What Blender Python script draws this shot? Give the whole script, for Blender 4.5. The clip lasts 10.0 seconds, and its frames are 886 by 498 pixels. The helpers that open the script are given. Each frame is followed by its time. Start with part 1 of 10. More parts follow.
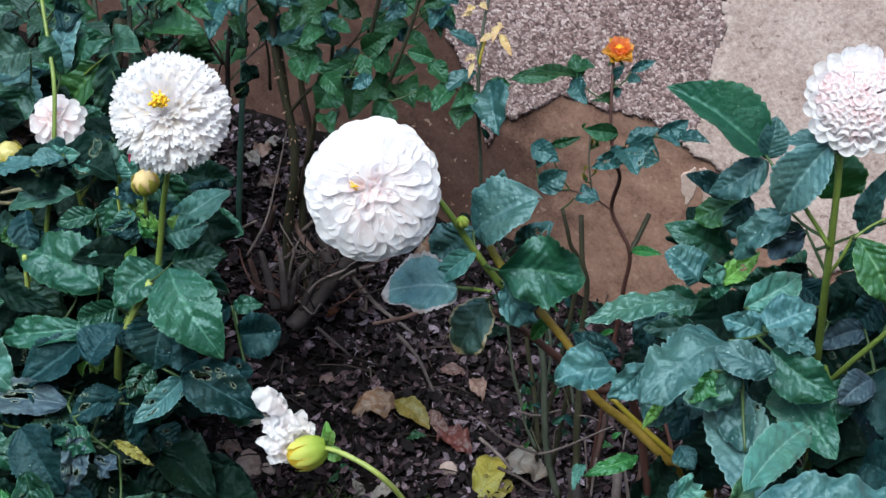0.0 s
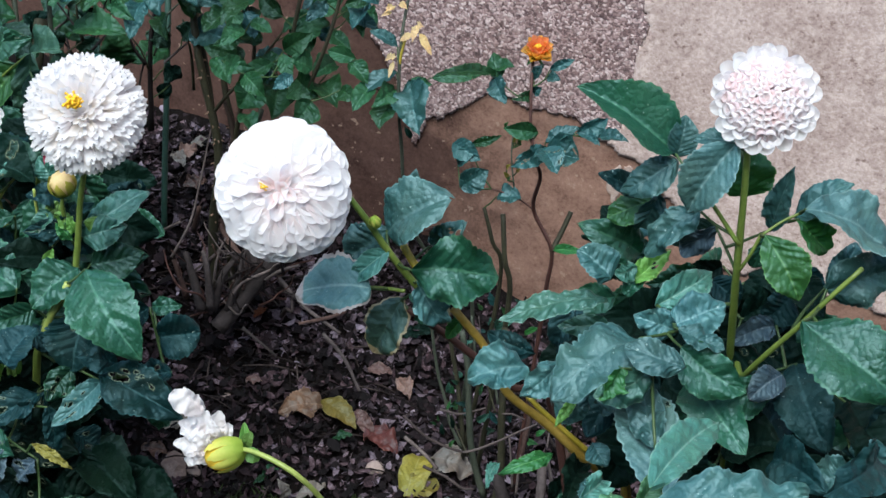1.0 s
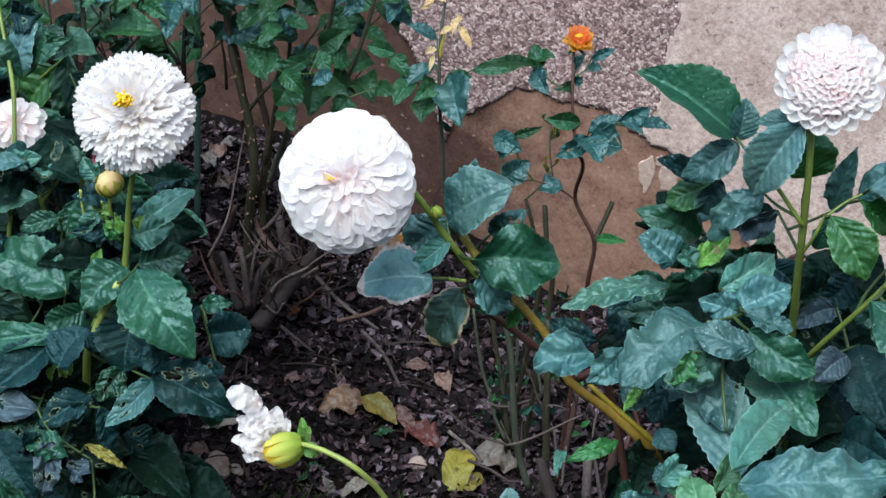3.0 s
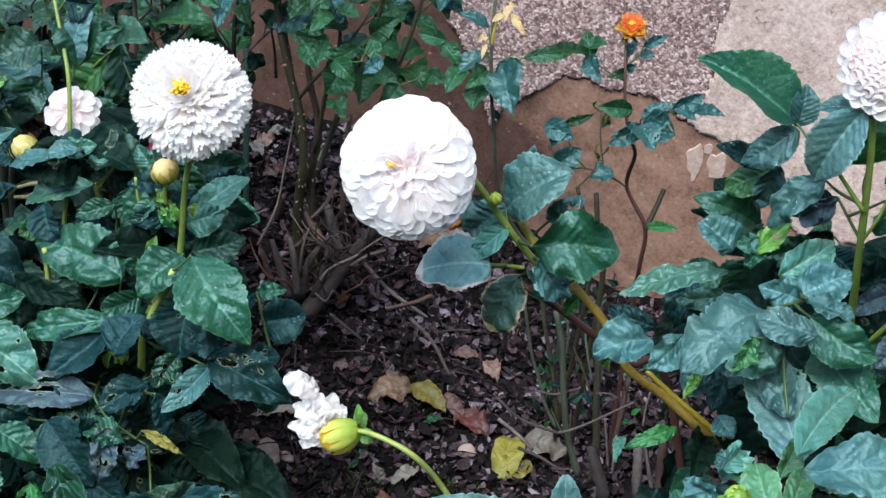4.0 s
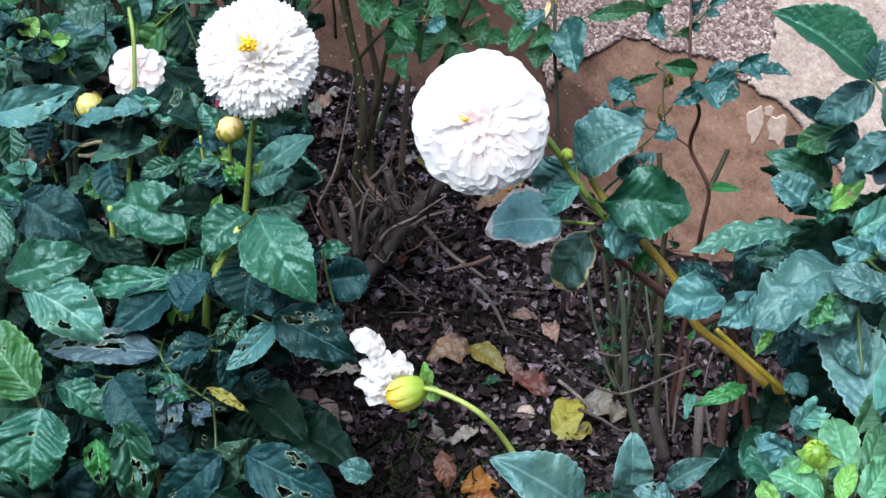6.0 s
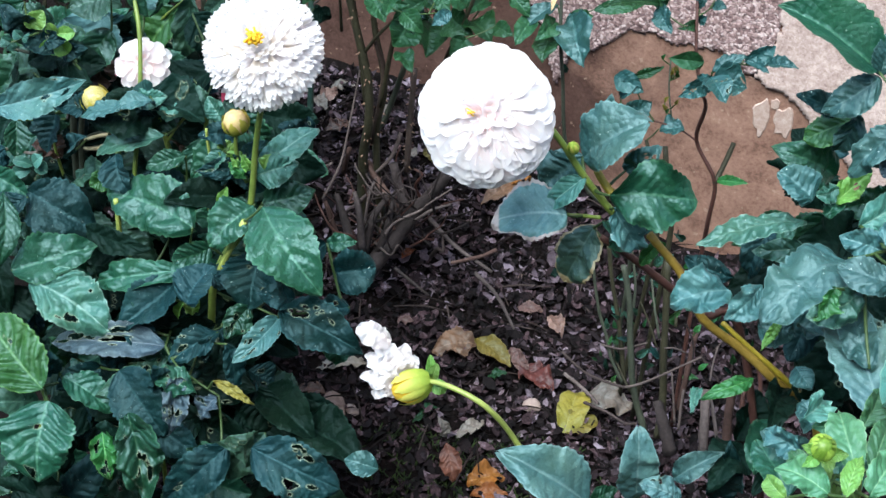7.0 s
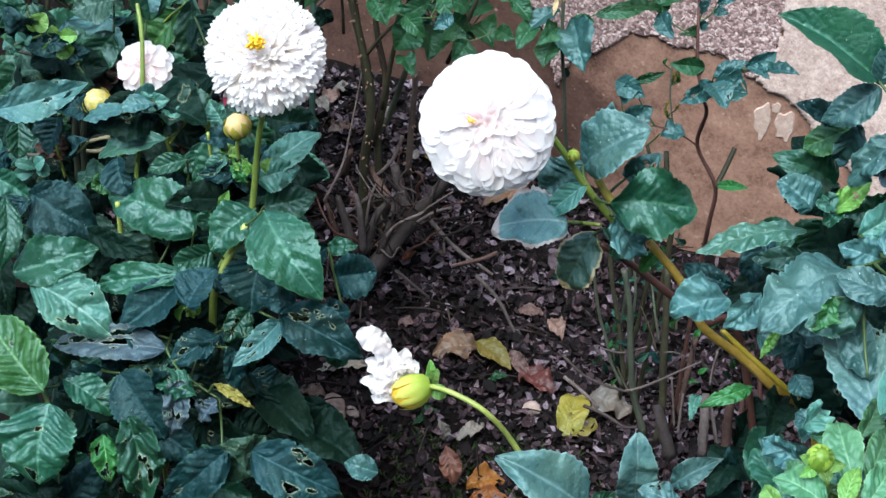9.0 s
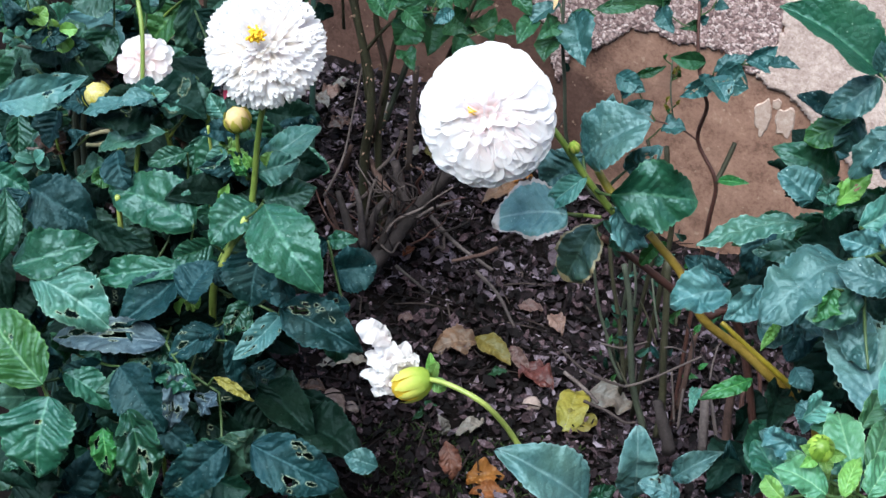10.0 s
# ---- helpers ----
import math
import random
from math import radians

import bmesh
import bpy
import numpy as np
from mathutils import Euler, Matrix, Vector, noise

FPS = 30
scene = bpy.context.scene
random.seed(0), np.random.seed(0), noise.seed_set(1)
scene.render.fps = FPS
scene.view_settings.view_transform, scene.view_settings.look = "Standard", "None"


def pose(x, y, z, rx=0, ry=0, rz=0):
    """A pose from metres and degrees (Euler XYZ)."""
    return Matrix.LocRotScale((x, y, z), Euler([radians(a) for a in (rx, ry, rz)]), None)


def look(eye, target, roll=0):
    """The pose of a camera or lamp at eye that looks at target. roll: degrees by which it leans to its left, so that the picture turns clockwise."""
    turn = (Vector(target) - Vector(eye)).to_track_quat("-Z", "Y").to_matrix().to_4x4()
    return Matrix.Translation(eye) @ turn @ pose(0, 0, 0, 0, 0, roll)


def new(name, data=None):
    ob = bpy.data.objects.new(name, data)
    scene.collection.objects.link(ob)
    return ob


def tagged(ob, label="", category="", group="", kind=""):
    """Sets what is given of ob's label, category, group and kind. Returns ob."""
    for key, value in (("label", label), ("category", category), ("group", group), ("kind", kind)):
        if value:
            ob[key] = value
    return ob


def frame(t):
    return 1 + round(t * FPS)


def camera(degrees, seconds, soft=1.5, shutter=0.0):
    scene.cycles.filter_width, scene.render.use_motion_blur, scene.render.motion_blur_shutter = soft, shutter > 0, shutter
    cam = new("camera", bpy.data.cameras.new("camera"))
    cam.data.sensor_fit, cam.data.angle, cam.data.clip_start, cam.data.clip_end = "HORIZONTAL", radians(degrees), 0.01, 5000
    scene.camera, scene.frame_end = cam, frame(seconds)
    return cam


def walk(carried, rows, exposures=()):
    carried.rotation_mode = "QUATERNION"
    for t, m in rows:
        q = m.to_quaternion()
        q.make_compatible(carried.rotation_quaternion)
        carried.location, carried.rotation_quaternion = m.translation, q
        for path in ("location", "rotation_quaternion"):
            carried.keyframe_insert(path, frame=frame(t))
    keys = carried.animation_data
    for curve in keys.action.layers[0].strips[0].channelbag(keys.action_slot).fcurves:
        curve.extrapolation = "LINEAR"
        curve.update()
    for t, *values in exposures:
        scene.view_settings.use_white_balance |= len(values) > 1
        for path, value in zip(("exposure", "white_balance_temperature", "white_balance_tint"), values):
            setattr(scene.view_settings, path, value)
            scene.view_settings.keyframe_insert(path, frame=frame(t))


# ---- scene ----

# the camera: a phone held by someone standing in front of the flower bed
cam = camera(29.83, 10.0, soft=1.5)
PATH = [
    (0, 0.0622, 0.0121, 1.5599, 53.776, -2.776, 2.034),
    (0.5, 0.0806, 0.0109, 1.5620, 53.812, -3.167, 1.173),
    (1, 0.0879, 0.0118, 1.5633, 53.820, -3.584, 0.235),
    (1.5, 0.0844, 0.0129, 1.5642, 53.791, -3.519, -0.381),
    (2, 0.0692, 0.0113, 1.5600, 54.013, -2.999, -0.873),
    (2.5, 0.0510, 0.0094, 1.5548, 53.999, -2.819, -0.834),
    (4, 0.0150, 0.0038, 1.5497, 53.536, -1.887, 0.374),
    (4.5, 0.0074, 0.0023, 1.5479, 53.296, -1.608, 0.732),
    (5, 0.0014, -0.0007, 1.5442, 52.905, -1.383, 1.051),
    (5.5, -0.0027, -0.0006, 1.5413, 52.678, -1.261, 1.325),
    (6, -0.0076, -0.0008, 1.5380, 52.457, -1.152, 1.657),
    (7.5, -0.0081, 0.0024, 1.5379, 52.154, -1.089, 1.891),
    (8, -0.0064, 0.0047, 1.5402, 52.128, -1.213, 2.001),
    (8.5, -0.0059, 0.0041, 1.5436, 52.087, -1.234, 2.020),
    (9, -0.0072, 0.0024, 1.5474, 52.063, -1.238, 2.037),
    (9.5, -0.0066, 0.0006, 1.5429, 52.092, -1.320, 2.085),
    (10, -0.0072, -0.0010, 1.5404, 52.096, -1.304, 2.081),
]
walk(cam, [(t, pose(*p)) for t, *p in PATH], [(0, 2.0, 6080, 2), (2.5, 1.96, 6080, 2), (5, 2.41, 6080, 2), (7.5, 2.48, 6080, 2), (10, 2.40, 6080, 2)])

# ---- light: open shade under a pale sky ----
world = bpy.data.worlds.new("sky")
scene.world = world
world.use_nodes = True
wn = world.node_tree.nodes
sky = wn.new("ShaderNodeTexSky")
sky.sky_type = "NISHITA"
sky.sun_disc = False
sky.sun_elevation = radians(62)
sky.sun_rotation = radians(210)
sky.dust_density = 2.0
sky.ozone_density = 1.5
wn["Background"].inputs["Strength"].default_value = 0.09
world.node_tree.links.new(sky.outputs["Color"], wn["Background"].inputs["Color"])
sun_data = bpy.data.lights.new("sun", "SUN")
sun_data.energy, sun_data.angle, sun_data.color = 1.5, radians(45), (1.0, 0.985, 0.96)
sun = new("sun", sun_data)
sun.matrix_world = look((-0.8, -1.4, 3.4), (0, 0, 0))


# ---- materials ----
def material(name):
    m = bpy.data.materials.new(name)
    m.use_nodes = True
    return m, m.node_tree.nodes, m.node_tree.links, m.node_tree.nodes["Principled BSDF"]


def ramp(nodes, links, source, stops):
    r = nodes.new("ShaderNodeValToRGB")
    while len(r.color_ramp.elements) < len(stops):
        r.color_ramp.elements.new(0.5)
    for e, (p, c) in zip(r.color_ramp.elements, stops):
        e.position, e.color = p, (*c, 1)
    links.new(source, r.inputs["Fac"])
    return r.outputs["Color"]


def noise_tex(nodes, links, scale, detail=4.0, rough=0.6, coords=None):
    n = nodes.new("ShaderNodeTexNoise")
    n.inputs["Scale"].default_value, n.inputs["Detail"].default_value, n.inputs["Roughness"].default_value = scale, detail, rough
    if coords:
        links.new(coords, n.inputs["Vector"])
    return n.outputs["Fac"]


def mixed(nodes, links, fac, a, b, mode="MIX"):
    m = nodes.new("ShaderNodeMix")
    m.data_type, m.blend_type = "RGBA", mode
    for socket, value in ((m.inputs[0], fac), (m.inputs[6], a), (m.inputs[7], b)):
        if isinstance(value, (int, float)):
            socket.default_value = value
        elif isinstance(value, tuple):
            socket.default_value = (*value, 1)
        else:
            links.new(value, socket)
    return m.outputs[2]


def maths(nodes, links, op, a, b=0.0, c=0.0):
    m = nodes.new("ShaderNodeMath")
    m.operation = op
    for socket, value in zip(m.inputs, (a, b, c)):
        if isinstance(value, (int, float)):
            socket.default_value = value
        else:
            links.new(value, socket)
    return m.outputs[0]


def bumped(nodes, links, bsdf, height, strength, distance):
    b = nodes.new("ShaderNodeBump")
    b.inputs["Strength"].default_value, b.inputs["Distance"].default_value = strength, distance
    links.new(height, b.inputs["Height"])
    links.new(b.outputs["Normal"], bsdf.inputs["Normal"])


def leaf_material(name, dark, mid, vein, veins=8.0, rough=0.44, dust=0.5, lit=0.22, edge=None, spec=0.7, gloss=(0.64, 0.91, 1.0), net_relief=0.34):
    """A leaf blade: side veins, blotches, pale specks of mildew and dust, and some light that comes through."""
    m, n, l, p = material(name)
    uv = n.new("ShaderNodeUVMap")
    uv.uv_map = "blade"
    sep = n.new("ShaderNodeSeparateXYZ")
    l.new(uv.outputs["UV"], sep.inputs[0])
    u = maths(n, l, "ABSOLUTE", maths(n, l, "SUBTRACT", sep.outputs["X"], 0.5))
    obj = n.new("ShaderNodeTexCoord").outputs["Object"]
    info = n.new("ShaderNodeObjectInfo").outputs["Random"]
    wob = maths(n, l, "MULTIPLY", noise_tex(n, l, 28, 3, coords=obj), 0.3)
    along = maths(n, l, "ADD", maths(n, l, "SUBTRACT", sep.outputs["Y"], maths(n, l, "MULTIPLY", u, 0.55)), maths(n, l, "MULTIPLY", wob, 0.4))
    saw = maths(n, l, "ABSOLUTE", maths(n, l, "SUBTRACT", maths(n, l, "FRACT", maths(n, l, "MULTIPLY", along, veins)), 0.5))
    side = ramp(n, l, saw, [(0.42, (0, 0, 0)), (0.5, (0.28, 0.28, 0.28))])
    rib = ramp(n, l, u, [(0.010, (1.3, 1.3, 1.3)), (0.032, (0, 0, 0))])
    lines = maths(n, l, "MAXIMUM", side, rib)
    blot = noise_tex(n, l, 22, 5, 0.65, obj)
    base = ramp(n, l, blot, [(0.15, dark), (0.75, mid)])
    green = mixed(n, l, 1.0, base, (1.38, 1.04, 0.68), "MULTIPLY")
    base = mixed(n, l, ramp(n, l, noise_tex(n, l, 13, 3, 0.6, obj), [(0.42, (0, 0, 0)), (0.66, (0.55, 0.55, 0.55))]), base, green)
    base = mixed(n, l, maths(n, l, "MULTIPLY", lines, 0.42), base, vein)
    grain = ramp(n, l, noise_tex(n, l, 420, 3, 0.7, obj), [(0.33, (0.86, 0.87, 0.88)), (0.67, (1.14, 1.13, 1.12))])
    base = mixed(n, l, 1.0, base, grain, "MULTIPLY")
    hue = n.new("ShaderNodeHueSaturation")
    l.new(maths(n, l, "MULTIPLY_ADD", info, 0.03, 0.487), hue.inputs["Hue"])
    l.new(maths(n, l, "MULTIPLY_ADD", info, 0.7, 0.62), hue.inputs["Value"])
    l.new(base, hue.inputs["Color"])
    specks = noise_tex(n, l, 260, 3, 0.7, obj)
    patches = noise_tex(n, l, 35, 2, 0.5, obj)
    fleck = maths(n, l, "MULTIPLY", maths(n, l, "GREATER_THAN", specks, 0.69), maths(n, l, "GREATER_THAN", patches, 0.5))
    col = mixed(n, l, maths(n, l, "MULTIPLY", fleck, dust), hue.outputs["Color"], (0.36, 0.45, 0.42))
    film = ramp(n, l, patches, [(0.50, (0, 0, 0)), (0.8, (0.07, 0.07, 0.07))])
    col = mixed(n, l, maths(n, l, "MULTIPLY", film, dust), col, (0.3, 0.42, 0.40))
    torn = n.new("ShaderNodeAttribute")
    torn.attribute_name = "torn"
    col = mixed(n, l, maths(n, l, "MULTIPLY", torn.outputs["Fac"], 0.6), col, (0.26, 0.30, 0.20))
    brim = maths(n, l, "MAXIMUM", maths(n, l, "MULTIPLY", u, 2.0), maths(n, l, "MULTIPLY", sep.outputs["Y"], 0.985))
    brim = maths(n, l, "MULTIPLY_ADD", blot, 0.22 if edge else 0.10, brim)
    rim = ramp(n, l, brim, [(0.98, (0, 0, 0)), (1.04, (0.75, 0.75, 0.75) if edge else (0.5, 0.5, 0.5))])
    col = mixed(n, l, rim, col, edge or vein)
    l.new(col, p.inputs["Base Color"])
    l.new(ramp(n, l, maths(n, l, "MULTIPLY_ADD", specks, 0.5, maths(n, l, "MULTIPLY", patches, 0.5)), [(0.3, (rough - 0.01,) * 3), (0.7, (rough + 0.14,) * 3)]), p.inputs["Roughness"])
    p.inputs["Specular IOR Level"].default_value = spec
    p.inputs["Specular Tint"].default_value = (*gloss, 1.0)
    net = n.new("ShaderNodeTexVoronoi")
    net.inputs["Scale"].default_value = 210
    l.new(obj, net.inputs["Vector"])
    crinkle = maths(n, l, "MULTIPLY_ADD", noise_tex(n, l, 110, 2, 0.5, obj), 0.10, maths(n, l, "MULTIPLY", noise_tex(n, l, 300, 2, 0.5, obj), 0.22))
    height = maths(n, l, "ADD", maths(n, l, "MULTIPLY", saw, -0.34), maths(n, l, "MULTIPLY_ADD", net.outputs["Distance"], -net_relief, crinkle))
    bumped(n, l, p, height, 0.8, 0.0026)
    out = n["Material Output"]
    trans = n.new("ShaderNodeBsdfTranslucent")
    l.new(mixed(n, l, 1.0, col, (0.9, 1.0, 0.35), "MULTIPLY"), trans.inputs["Color"])
    mix = n.new("ShaderNodeMixShader")
    mix.inputs[0].default_value = lit
    l.new(p.outputs[0], mix.inputs[1])
    l.new(trans.outputs[0], mix.inputs[2])
    l.new(mix.outputs[0], out.inputs["Surface"])
    return m


def petal_material(name, tip, throat, lit=0.64, fade=0.15):
    m, n, l, p = material(name)
    uv = n.new("ShaderNodeUVMap")
    uv.uv_map = "blade"
    sep = n.new("ShaderNodeSeparateXYZ")
    l.new(uv.outputs["UV"], sep.inputs[0])
    info = n.new("ShaderNodeObjectInfo").outputs["Random"]
    obj = n.new("ShaderNodeTexCoord").outputs["Object"]
    streak = noise_tex(n, l, 300, 2, 0.5, obj)
    v = maths(n, l, "ADD", sep.outputs["Y"], maths(n, l, "MULTIPLY_ADD", streak, 0.3, -0.15))
    col = ramp(n, l, v, [(0.25, throat), (0.75, tip)])
    col = mixed(n, l, maths(n, l, "MULTIPLY", info, fade), col, (0.84, 0.80, 0.80))
    if fade < 0.1:
        col = mixed(n, l, maths(n, l, "MULTIPLY", info, 0.7), col, throat)
    l.new(col, p.inputs["Base Color"])
    p.inputs["Roughness"].default_value = 0.6
    p.inputs["Specular IOR Level"].default_value = 0.25
    bumped(n, l, p, streak, 0.25, 0.0008)
    trans = n.new("ShaderNodeBsdfTranslucent")
    l.new(col, trans.inputs["Color"])
    mix = n.new("ShaderNodeMixShader")
    mix.inputs[0].default_value = lit
    l.new(p.outputs[0], mix.inputs[1])
    l.new(trans.outputs[0], mix.inputs[2])
    l.new(mix.outputs[0], n["Material Output"].inputs["Surface"])
    return m


def mottled(name, stops, scale, rough=0.8, bump=0.5, depth=0.002, fine=8.0, spec=0.3, per_object=0.0, per_island=0.0):
    """A surface whose colour runs through the stops by two sizes of noise."""
    m, n, l, p = material(name)
    obj = n.new("ShaderNodeTexCoord").outputs["Object"]
    big, small = noise_tex(n, l, scale, 5, 0.6, obj), noise_tex(n, l, scale * fine, 4, 0.65, obj)
    f = maths(n, l, "ADD", maths(n, l, "MULTIPLY", big, 0.6), maths(n, l, "MULTIPLY", small, 0.4))
    if per_object:
        info = n.new("ShaderNodeObjectInfo").outputs["Random"]
        f = maths(n, l, "ADD", f, maths(n, l, "MULTIPLY_ADD", info, per_object, -per_object / 2))
    if per_island:
        info = n.new("ShaderNodeNewGeometry").outputs["Random Per Island"]
        f = maths(n, l, "ADD", f, maths(n, l, "MULTIPLY_ADD", info, per_island, -per_island / 2))
    l.new(ramp(n, l, f, stops), p.inputs["Base Color"])
    p.inputs["Roughness"].default_value, p.inputs["Specular IOR Level"].default_value = rough, spec
    bumped(n, l, p, f, bump, depth)
    return m


def roughcast_material():
    """Pebble dash: small rounded grains, pinkish grey, with dark gaps between."""
    m, n, l, p = material("roughcast")
    obj = n.new("ShaderNodeTexCoord").outputs["Object"]
    vor = n.new("ShaderNodeTexVoronoi")
    vor.inputs["Scale"].default_value = 250
    vor.inputs["Randomness"].default_value = 1.0
    warp = n.new("ShaderNodeVectorMath")
    warp.operation = "MULTIPLY_ADD"
    nz = n.new("ShaderNodeTexNoise")
    nz.inputs["Scale"].default_value = 90
    l.new(obj, nz.inputs["Vector"])
    l.new(nz.outputs["Color"], warp.inputs[0])
    warp.inputs[1].default_value = (0.012, 0.012, 0.012)
    l.new(obj, warp.inputs[2])
    l.new(warp.outputs[0], vor.inputs["Vector"])
    grain = n.new("ShaderNodeSeparateColor")
    l.new(vor.outputs["Color"], grain.inputs[0])
    stone = ramp(n, l, grain.outputs[0], [(0.0, (0.11, 0.066, 0.066)), (0.35, (0.26, 0.172, 0.166)), (0.75, (0.44, 0.325, 0.312)), (1.0, (0.64, 0.53, 0.51))])
    gap = ramp(n, l, vor.outputs["Distance"], [(0.45, (1, 1, 1)), (0.85, (0.5, 0.5, 0.5))])
    col = mixed(n, l, 1.0, stone, gap, "MULTIPLY")
    stain = ramp(n, l, noise_tex(n, l, 6, 4, 0.6, obj), [(0.35, (0.80, 0.74, 0.72)), (0.65, (1, 1, 1))])
    l.new(mixed(n, l, 1.0, col, stain, "MULTIPLY"), p.inputs["Base Color"])
    p.inputs["Roughness"].default_value = 0.9
    bumped(n, l, p, maths(n, l, "MULTIPLY", vor.outputs["Distance"], -1.0), 0.6, 0.002)
    return m


def render_material():
    """Beige sand render: fine grains, worn patches, scattered dark pits."""
    m, n, l, p = material("sand_render")
    obj = n.new("ShaderNodeTexCoord").outputs["Object"]
    vor = n.new("ShaderNodeTexVoronoi")
    vor.inputs["Scale"].default_value = 330
    l.new(obj, vor.inputs["Vector"])
    grain = n.new("ShaderNodeSeparateColor")
    l.new(vor.outputs["Color"], grain.inputs[0])
    patch = noise_tex(n, l, 16, 5, 0.65, obj)
    mid = noise_tex(n, l, 110, 3, 0.6, obj)
    mix = maths(n, l, "MULTIPLY_ADD", grain.outputs[0], 0.14, maths(n, l, "MULTIPLY_ADD", mid, 0.40, maths(n, l, "MULTIPLY", patch, 0.46)))
    col = ramp(n, l, mix, [(0.34, (0.27, 0.195, 0.172)), (0.50, (0.43, 0.332, 0.298)), (0.66, (0.58, 0.475, 0.435))])
    pits = ramp(n, l, noise_tex(n, l, 85, 3, 0.6, obj), [(0.30, (0.55, 0.50, 0.49)), (0.38, (1, 1, 1))])
    l.new(mixed(n, l, 1.0, col, pits, "MULTIPLY"), p.inputs["Base Color"])
    p.inputs["Roughness"].default_value = 0.95
    p.inputs["Specular IOR Level"].default_value = 0.15
    bumped(n, l, p, maths(n, l, "ADD", mid, maths(n, l, "MULTIPLY", vor.outputs["Distance"], -0.6)), 0.3, 0.002)
    return m


def bare_material():
    """Old reddish mortar: fine grain, worn blotches, a few pale pits and broad blotches darker to the west."""
    m, n, l, p = material("bare_red_wall")
    obj = n.new("ShaderNodeTexCoord").outputs["Object"]
    grain = noise_tex(n, l, 190, 4, 0.7, obj)
    blot = noise_tex(n, l, 26, 5, 0.62, obj)
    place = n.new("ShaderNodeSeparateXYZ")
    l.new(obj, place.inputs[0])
    # broad blotches that grow darker towards the west
    blotched = maths(n, l, "ADD", noise_tex(n, l, 9, 5, 0.6, obj), maths(n, l, "MULTIPLY_ADD", place.outputs["X"], 1.3, -0.252))
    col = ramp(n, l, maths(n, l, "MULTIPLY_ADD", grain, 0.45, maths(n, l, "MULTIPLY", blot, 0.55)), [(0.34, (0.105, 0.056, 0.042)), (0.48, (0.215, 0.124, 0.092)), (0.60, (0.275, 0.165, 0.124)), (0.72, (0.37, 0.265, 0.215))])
    col = mixed(n, l, 1.0, col, ramp(n, l, blotched, [(0.42, (0.34, 0.32, 0.34)), (0.66, (1, 1, 1))]), "MULTIPLY")
    pits = maths(n, l, "GREATER_THAN", noise_tex(n, l, 75, 2, 0.5, obj), 0.70)
    l.new(mixed(n, l, maths(n, l, "MULTIPLY", pits, 0.5), col, (0.36, 0.26, 0.20)), p.inputs["Base Color"])
    p.inputs["Roughness"].default_value = 0.95
    p.inputs["Specular IOR Level"].default_value = 0.15
    bumped(n, l, p, maths(n, l, "ADD", blot, maths(n, l, "MULTIPLY", grain, 0.5)), 0.5, 0.004)
    return m


M_LEAF = leaf_material("dahlia_leaf", (0.004, 0.028, 0.012), (0.012, 0.064, 0.033), (0.052, 0.14, 0.075), rough=0.40, spec=0.62)
# leaf copy with shade put into its colour, mostly for clump insides
M_LEAF_SHADED = leaf_material("dahlia_leaf_shaded", (0.0012, 0.0055, 0.0034), (0.0034, 0.013, 0.0085), (0.009, 0.025, 0.018), rough=0.5, dust=0.1, lit=0.08, spec=0.10)
# mildewed leaf; part of its blue is sky sheen put into the colour
M_LEAF_BLUE = leaf_material("dahlia_leaf_mildewed_skylit", (0.012, 0.049, 0.047), (0.035, 0.098, 0.098), (0.09, 0.165, 0.16), dust=0.7, lit=0.10, rough=0.42, spec=0.58)
M_LEAF_GREEN = leaf_material("dahlia_leaf_young", (0.01, 0.054, 0.008), (0.03, 0.115, 0.022), (0.11, 0.24, 0.065), dust=0.3, lit=0.25, rough=0.46, spec=0.7)
M_LEAF_PALE = leaf_material("dahlia_leaf_pale", (0.018, 0.078, 0.054), (0.054, 0.155, 0.122), (0.17, 0.28, 0.225), dust=0.7, lit=0.2, rough=0.38, spec=0.6)
M_LEAF_YOUNG = leaf_material("dahlia_leaf_tender", (0.030, 0.115, 0.046), (0.080, 0.215, 0.100), (0.20, 0.34, 0.18), dust=0.3, lit=0.3)
M_LEAF_EDGE = leaf_material("dahlia_leaf_scorched", (0.022, 0.066, 0.062), (0.062, 0.132, 0.132), (0.16, 0.23, 0.22), dust=0.6, lit=0.12, rough=0.44, spec=0.6, edge=(0.34, 0.26, 0.24))
# dark teal leaf, made darker still by shade put into its colour
M_LEAF_TEAL_SHADED = leaf_material("dahlia_leaf_teal_shaded", (0.0018, 0.0105, 0.011), (0.005, 0.0235, 0.026), (0.019, 0.052, 0.054), dust=0.5, lit=0.08, rough=0.46, spec=0.26, gloss=(0.50, 0.88, 1.0))
M_LEAF_EDGE_DEEP = leaf_material("dahlia_leaf_browning", (0.015, 0.044, 0.030), (0.042, 0.092, 0.070), (0.09, 0.15, 0.12), dust=0.5, lit=0.15, rough=0.45, spec=0.6, edge=(0.28, 0.21, 0.11))
M_LEAF_HEDGE = leaf_material("shrub_leaf", (0.0070, 0.0270, 0.0140), (0.0200, 0.0580, 0.0350), (0.05, 0.11, 0.07), rough=0.45, dust=0.4, lit=0.15, spec=0.5)
# light teal leaf with the sky's sheen put into its colour
M_LEAF_SKYLIT = leaf_material("dahlia_leaf_skylit", (0.022, 0.070, 0.070), (0.062, 0.140, 0.148), (0.15, 0.24, 0.24), dust=0.4, lit=0.12, rough=0.44, spec=0.6)
M_LEAF_FADED = leaf_material("dahlia_leaf_faded", (0.012, 0.026, 0.034), (0.032, 0.055, 0.072), (0.08, 0.1, 0.115), dust=0.6, lit=0.08, spec=0.4)
